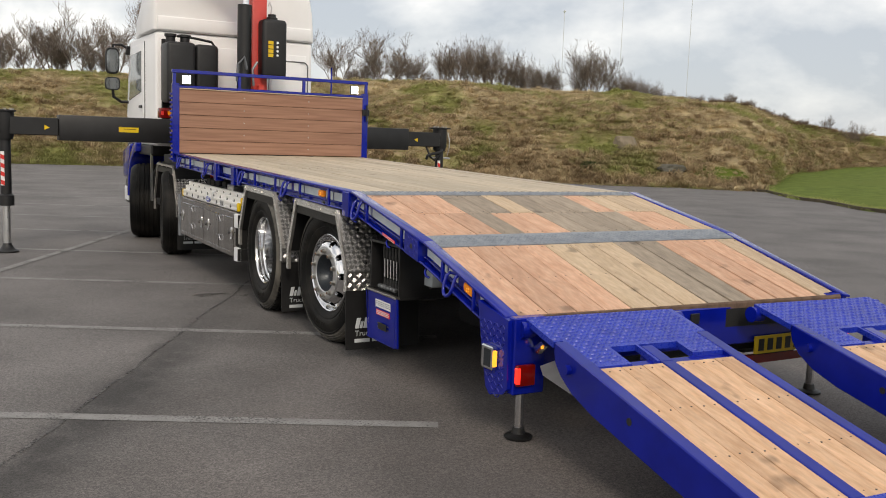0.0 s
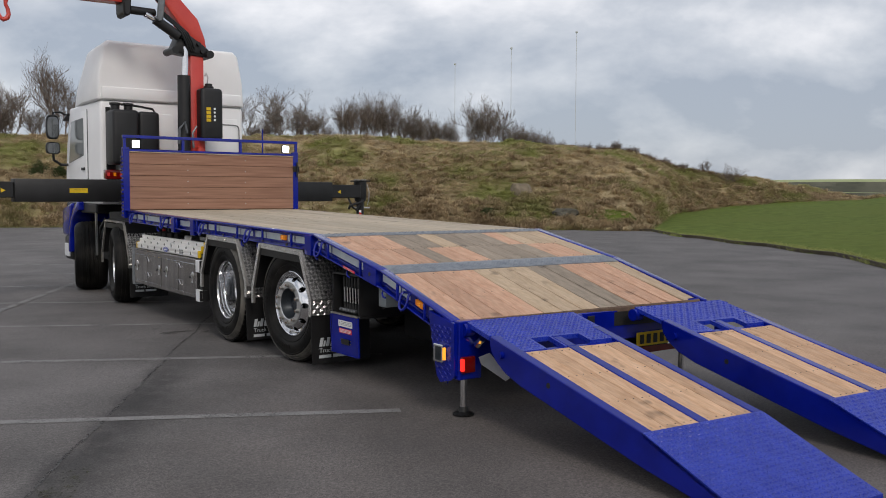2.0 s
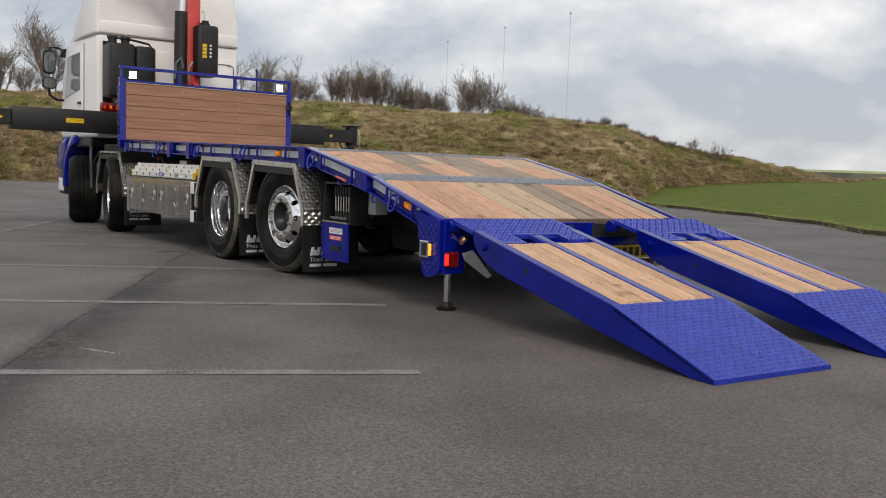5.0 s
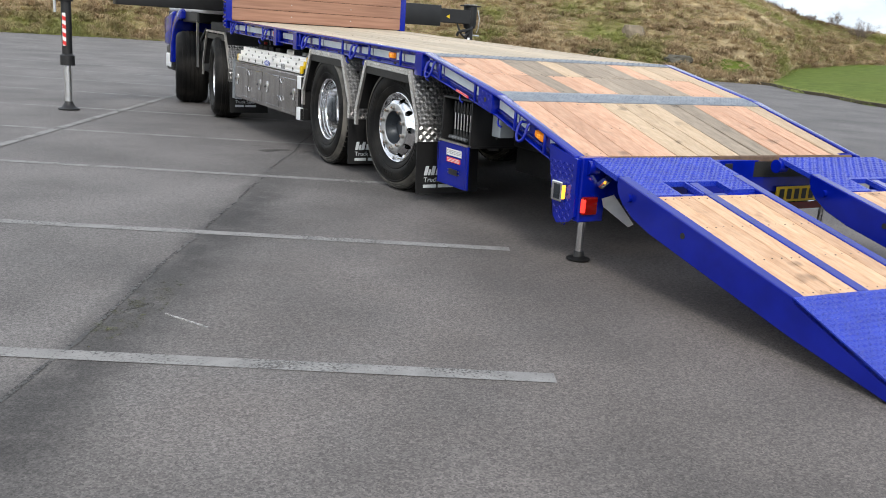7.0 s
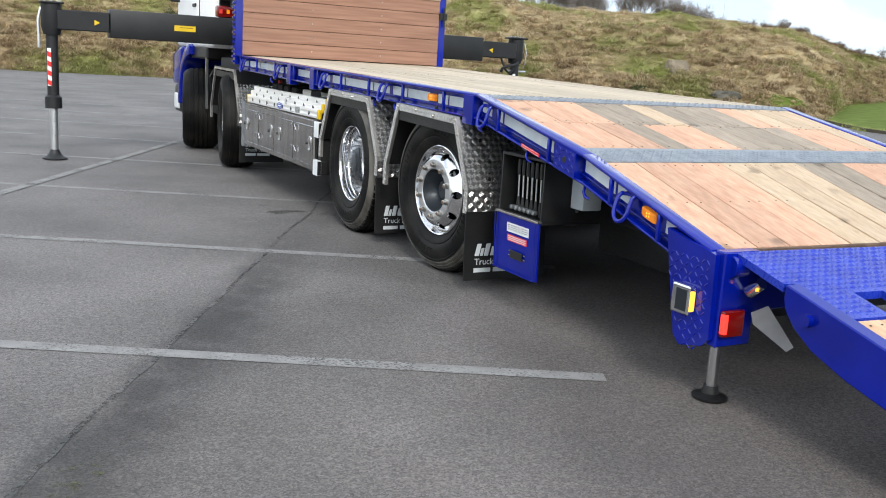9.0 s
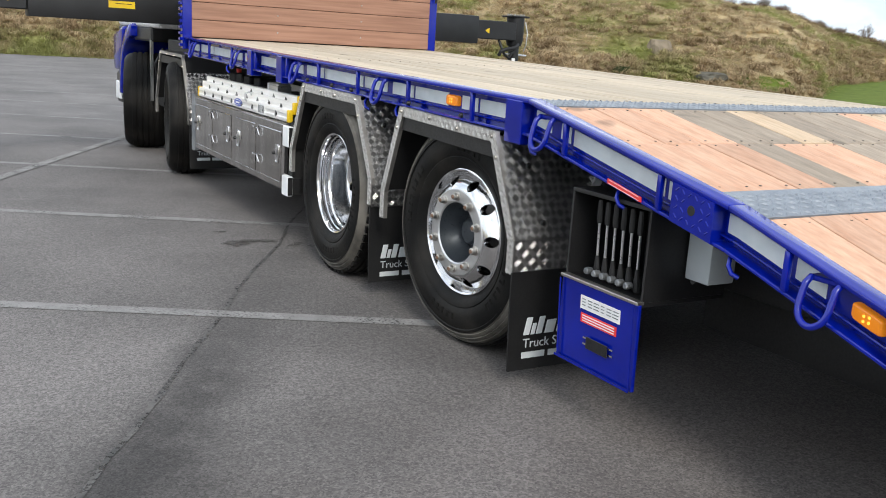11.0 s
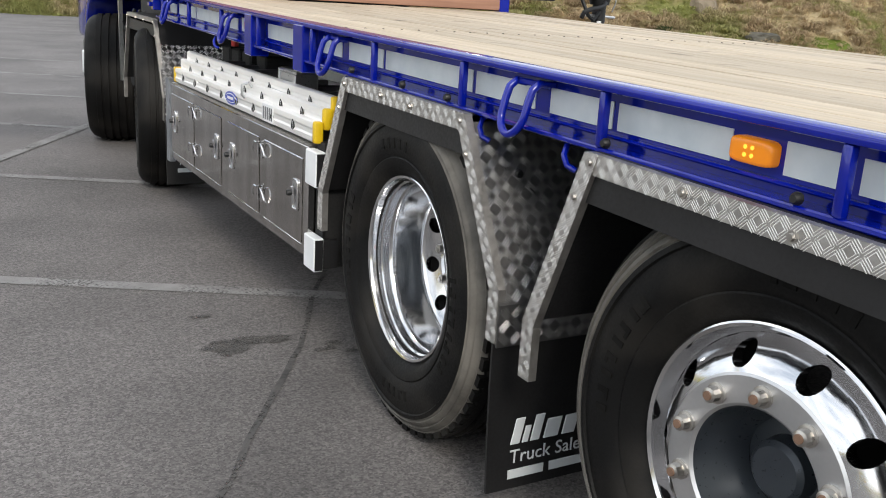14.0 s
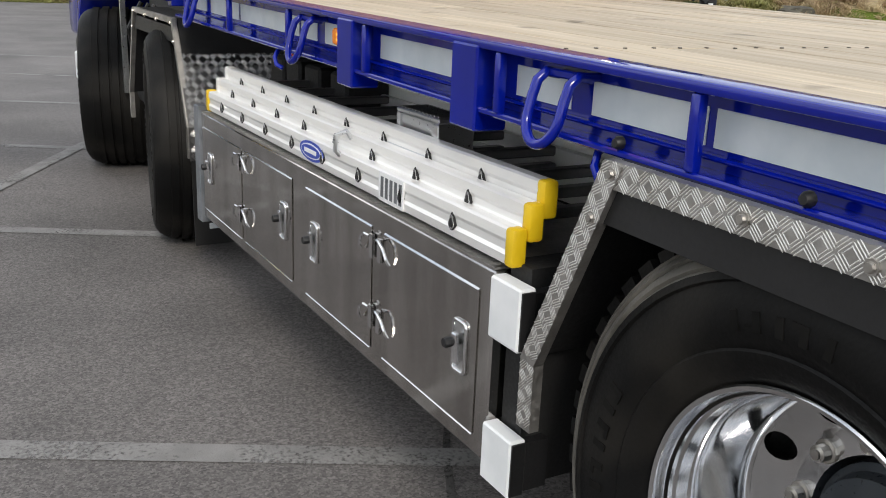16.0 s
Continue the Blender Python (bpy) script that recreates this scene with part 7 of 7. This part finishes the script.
blades("straw_grass", BANK_BLADE, 17000, 2, 66, on_bank, 0.12, 0.26, "dry straw-coloured grass combed down the bank", 11, per=12, wide=0.018, spread=0.7, tuft=0.28, flat=1.4)
blades("green_grass", GREEN_BLADE, 7000, 2, 66, on_bank_green, 0.10, 0.20, "short green grass patches on the bank", 12, per=12, wide=0.012, spread=0.9, tuft=0.25, flat=1.3)
tussocks("straw_tussocks", BANK_BLADE, 1800, 2, 64, on_bank, 0.16, 0.36, "tussocks of long dry grass on the bank", 16)
tussocks("brown_tussocks", STEEP_BLADE, 2600, 2, 62, on_steep, 0.20, 0.44, "long brown grass hanging down the bank's lower face", 17)
blades("crest_stems", RUSSET_BLADE, 3000, 43.5, 54.0, lambda az, g: table(az, TOP_AT) + g.uniform(-1.6, 1.2), 0.20, 0.62, "russet dead stems along the bank's crest", 13, per=6, wide=0.009, tuft=0.3, flat=0.6)
blades("crest_straw", BANK_BLADE, 1800, 2, 62, lambda az, g: table(az, TOP_AT) + g.uniform(-1.2, 1.0), 0.18, 0.40, "tall dry stems along the bank's crest", 18, per=6, wide=0.010, tuft=0.3, flat=0.5)
blades("lawn_edge_grass", GREEN_BLADE, 2500, 47, 90, lambda az, g: table(az, EDGE) + 0.15 + g.random() ** 2 * 1.0, 0.05, 0.14, "green grass along the lawn's edge", 14, per=6, wide=0.012)
blades("foot_grass", STEEP_BLADE, 2500, 2, 49, lambda az, g: table(az, EDGE) + g.uniform(-0.2, 0.5), 0.1, 0.35, "dry grass at the foot of the bank", 15, per=5)

ROCK = surface("weathered_rock", (0.13, 0.105, 0.07), (0.23, 0.185, 0.13), scale=3, rough=0.9, bump=0.7, fine=12)
# Darker copy of the rock: the crevice's shade is put into its colour.
ROCK_DARK = surface("shaded_rock", (0.05, 0.046, 0.036), (0.10, 0.092, 0.07), scale=4, rough=0.95, bump=0.7, fine=12)
for at, size, mat, label in (((22.85, 24.0, 1.26), (0.5, 0.5, 0.75), ROCK, "grey weathered rock standing in the grass bank"),
                             ((22.6, 23.6, 0.88), (0.42, 0.35, 0.16), ROCK_DARK, "dark ledge of rock below the standing rock"),
                             ((22.95, 21.3, 0.62), (0.62, 0.5, 0.26), ROCK_DARK, "low dark ledge of rock in the grass bank")):
    bm = B()
    bmesh.ops.create_icosphere(bm, subdivisions=3, radius=1.0)
    for v in bm.verts:
        q = v.co + Vector(at)
        v.co *= 1 + 0.45 * noise.noise(q * 1.3) + 0.2 * noise.noise(q * 3.1)
        v.co = Vector((max(min(v.co.x, 0.95), -0.95) * size[0], max(min(v.co.y, 0.95), -0.95) * size[1], max(min(v.co.z, 0.85), -1) * size[2])) + Vector(at)
    tagged(part("rock", bm, mat, sharp=25), label, "rock", "rocks in the bank")

GORSE = island_vary("gorse_leaves", (0.035, 0.05, 0.018), (0.085, 0.11, 0.04))


def gorse(az, r, w, h, seed, label):
    """A low evergreen bush of many small leaf blades round short stems."""
    g = random.Random(seed)
    base = at_polar(az, r, -0.05)
    root = new("gorse_bush")
    root.location = base
    tagged(root, label, "bush", "evergreen bushes on the bank")
    verts, faces = [], []
    for k in range(1500):
        a, e, q = g.uniform(0, 6.283), math.asin(g.uniform(0.0, 1.0)), g.uniform(0.5, 1.0)
        q *= 1 + 0.35 * noise.noise(Vector((math.cos(a) * 1.5, math.sin(a) * 1.5, e * 2 + seed)))
        p = Vector((math.cos(a) * math.cos(e) * w * q, math.sin(a) * math.cos(e) * w * q, math.sin(e) * h * q))
        d = Vector((g.uniform(-1, 1), g.uniform(-1, 1), g.uniform(-0.2, 1))).normalized() * 0.1
        s2 = d.orthogonal().normalized() * 0.022
        i = len(verts)
        verts += [p - s2, p + s2, p + d]
        faces.append((i, i + 1, i + 2))
    me = bpy.data.meshes.new("foliage")
    me.from_pydata(verts, [], faces)
    me.materials.append(GORSE)
    ob = new("foliage", me)
    ob.parent = root
    bm = B()
    for k in range(5):
        a = k * 1.3
        tube(bm, [(0, 0, -0.1), (math.cos(a) * w * 0.4, math.sin(a) * w * 0.4, h * 0.45), (math.cos(a) * w * 0.6, math.sin(a) * w * 0.6, h * 0.75)], [0.03, 0.02, 0.008], 5)
    part("stems", bm, RUSSET_BLADE, root, local=True)


gorse(11.4, 44.6, 0.55, 0.75, 3, "dark green bush growing in the straw grass of the bank")
gorse(12.5, 44.2, 0.4, 0.5, 4, "small dark green bush growing in the straw grass")
gorse(38.7, 37.2, 0.42, 0.26, 5, "low dark green bush at the foot of the bank")
BARK = surface("bare_twigs", (0.125, 0.098, 0.08), (0.20, 0.16, 0.132), scale=6, rough=0.9)


def bare_tree(seed, stems, lean, kids, thick=0.05):
    """A leafless tree 3 m high: stems and limbs in one part, the fine twigs of the crown in another."""
    g = random.Random(seed)
    mesh = {"trunk": ([], []), "crown": ([], [])}

    def stick(kind, pts, radii, sides):
        vs, fs = mesh[kind]
        rings = []
        for i, q in enumerate(pts):
            d = (pts[min(i + 1, len(pts) - 1)] - pts[max(i - 1, 0)]).normalized()
            up = d.orthogonal().normalized()
            sd = d.cross(up)
            rings.append(len(vs))
            for k in range(sides):
                t = 2 * math.pi * k / sides
                vs.append(q + (up * math.cos(t) + sd * math.sin(t)) * radii[i])
        for a, b in zip(rings, rings[1:]):
            for k in range(sides):
                fs.append((a + k, a + (k + 1) % sides, b + (k + 1) % sides, b + k))

    def limb(p, d, ln, r, level):
        segs = (5, 4, 3, 2, 2)[level]
        pts, dd = [p], d.copy()
        for i in range(segs):
            dd = (dd + Vector((g.gauss(0, 1), g.gauss(0, 1), g.gauss(0.35, 0.6))) * (0.10 + 0.05 * level)).normalized()
            pts.append(pts[-1] + dd * ln / segs)
        radii = [max(r * (1 - 0.6 * i / segs), 0.0045) for i in range(segs + 1)]
        stick("trunk" if level < 2 else "crown", pts, radii, 5 if level == 0 else 3)
        if level >= len(kids):
            return
        for k in range(kids[level]):
            t = 0.28 + 0.72 * (k + g.random()) / kids[level]
            f = min(t, 0.999) * segs
            base = pts[int(f)].lerp(pts[int(f) + 1], f - int(f))
            away = Vector((g.gauss(0, 1), g.gauss(0, 1), g.gauss(0.15, 0.5))).normalized()
            nd = (dd * 0.75 + away * g.uniform(0.45, 0.95) + Vector((0, 0, 0.22))).normalized()
            limb(base, nd, ln * g.uniform(0.38, 0.66), max(r * 0.5, 0.006), level + 1)

    for k in range(stems):
        a = 2.4 * k + g.uniform(-0.5, 0.5)
        tilt = lean * math.sqrt((k + 0.5) / stems)
        d = Vector((math.cos(a) * tilt, math.sin(a) * tilt, 1)).normalized()
        off = Vector((math.cos(a), math.sin(a), 0)) * (0.35 * tilt if stems > 1 else 0)
        limb(off + Vector((0, 0, -0.25)), d, g.uniform(1.5, 2.1), thick * g.uniform(0.7, 1.1), 0)
    top = max(v.z for v in mesh["crown"][0])
    root = new("bare_tree")
    for nm, (v, f) in mesh.items():
        me = bpy.data.meshes.new(nm)
        me.from_pydata([q * (3.0 / top) for q in v], [], f)
        me.materials.append(BARK)
        ob = new(nm, me)
        ob.parent = root
    return root


SHAPES = [bare_tree(1, 4, 0.6, (9, 8, 6), 0.042), bare_tree(2, 11, 0.55, (7, 6, 4), 0.034), bare_tree(3, 13, 0.95, (8, 7, 5), 0.03), bare_tree(4, 5, 0.85, (9, 7, 6), 0.04), bare_tree(5, 14, 0.5, (7, 6, 5), 0.03)]
g = random.Random(77)


def plant(k, az, r, high, wide, label):
    t = copy_thing(SHAPES[k], Matrix.Translation(at_polar(az, r)) @ Matrix.Rotation(g.uniform(0, 6.28), 4, "Z"))
    t.scale = (high / 3 * wide * 1.2, high / 3 * wide * 1.2, high / 3 * 1.27)
    tagged(t, label, "tree", "bare trees on the bank")


TALL, LOW = "bare winter tree with forking grey limbs on the bank", "dense bare thorn bush on the crest of the bank"
for k, az, high, wide in ((0, 3.7, 2.3, 1.1), (3, 5.4, 2.2, 1.15), (0, 6.7, 2.7, 1.15), (3, 8.1, 3.1, 1.05), (0, 9.9, 2.8, 1.0), (0, 12.7, 4.1, 0.8), (3, 14.6, 2.9, 1.0), (3, 17.0, 2.8, 1.0), (0, 20.2, 2.6, 1.0), (3, 22.9, 2.5, 1.0), (3, 26.0, 2.85, 1.15), (2, 38.5, 2.75, 1.0)):
    plant(k, az, 56, high, wide, TALL)
for k, az, high, wide in ((1, 4.0, 1.7, 1.1), (4, 7.1, 1.8, 1.1), (2, 9.2, 1.8, 1.1), (1, 11.4, 2.0, 1.0), (4, 16.0, 2.0, 1.0), (1, 25.0, 1.9, 1.1), (2, 27.2, 1.9, 1.1), (4, 29.5, 2.25, 0.95), (1, 30.3, 2.6, 0.9), (4, 31.2, 2.75, 0.85), (4, 32.1, 2.7, 0.85),
                          (1, 33.0, 2.5, 0.85), (4, 33.9, 2.35, 0.85), (1, 34.7, 2.2, 0.85), (2, 35.5, 1.9, 0.85), (1, 36.3, 1.4, 0.9), (1, 37.6, 1.5, 0.9), (1, 39.8, 1.7, 0.9), (4, 40.6, 1.6, 0.95), (2, 41.4, 1.55, 1.0), (1, 42.2, 1.35, 1.0), (2, 43.0, 0.9, 1.1)):
    plant(k, az, 56.5, high, wide, LOW)
for k, az, high, wide in ((3, 53.3, 1.1, 1.1), (3, 51.9, 0.7, 0.9), (2, 44.6, 0.6, 1.6), (1, 45.6, 0.5, 1.6), (4, 46.6, 0.6, 1.6), (2, 47.6, 0.5, 1.7), (1, 48.6, 0.5, 1.7), (4, 49.6, 0.45, 1.7), (2, 50.6, 0.4, 1.8), (1, 28.4, 0.9, 1.3), (2, 24.0, 1.0, 1.3)):
    plant(k, az, 56, high, wide, "small bare scrub on the crest of the bank")
for sh in SHAPES:
    for o in (*sh.children, sh):
        bpy.data.objects.remove(o)

MAST = surface("mast_steel", (0.45, 0.46, 0.48), (0.52, 0.53, 0.54), scale=0.2, rough=0.6)
for az, el in ((36.4, 0.139), (39.9, 0.156), (43.9, 0.1725)):
    bm = B()
    d = 520.0
    p = VIEW + Vector((math.sin(radians(az)) * d, math.cos(radians(az)) * d, 0))
    tube(bm, [p, p + Vector((0, 0, 1.5 + d * el))], 0.13, 5)
    lathe(bm, [(-0.7, 0), (-0.5, 0.5), (0, 0.7), (0.5, 0.5), (0.7, 0)], 8, p + Vector((0, 0, 1.5 + d * el)), "z")
    mast = part("radio_mast", bm, MAST)
    tagged(mast, "thin grey guyed radio mast far behind the bank", "mast", "radio masts")
# dry stone walls across the far fields
WALL = surface("far_wall", (0.10, 0.10, 0.085), (0.16, 0.155, 0.13), scale=0.05, rough=0.9)
for r, a0, a1 in ((330, 57, 76), (520, 56, 78), (640, 57, 80), (820, 56, 80), (1080, 56, 80)):
    bm = B()
    for i in range(16):
        a, b = a0 + (a1 - a0) * i / 16, a0 + (a1 - a0) * (i + 1) / 16
        pa, pb = at_polar(a, r + 6 * math.sin(a)), at_polar(b, r + 6 * math.sin(b))
        o = Vector((0.3, 0.3, 0))
        up = Vector((0, 0, 1.2 + r * 0.0012))
        hexa(bm, [pa - o, pa + o, pb + o, pb - o, pa - o + up, pa + o + up, pb + o + up, pb - o + up])
    tagged(part("field_wall", bm, WALL), "low dark wall between far green fields", "wall", "field walls", kind="structure")
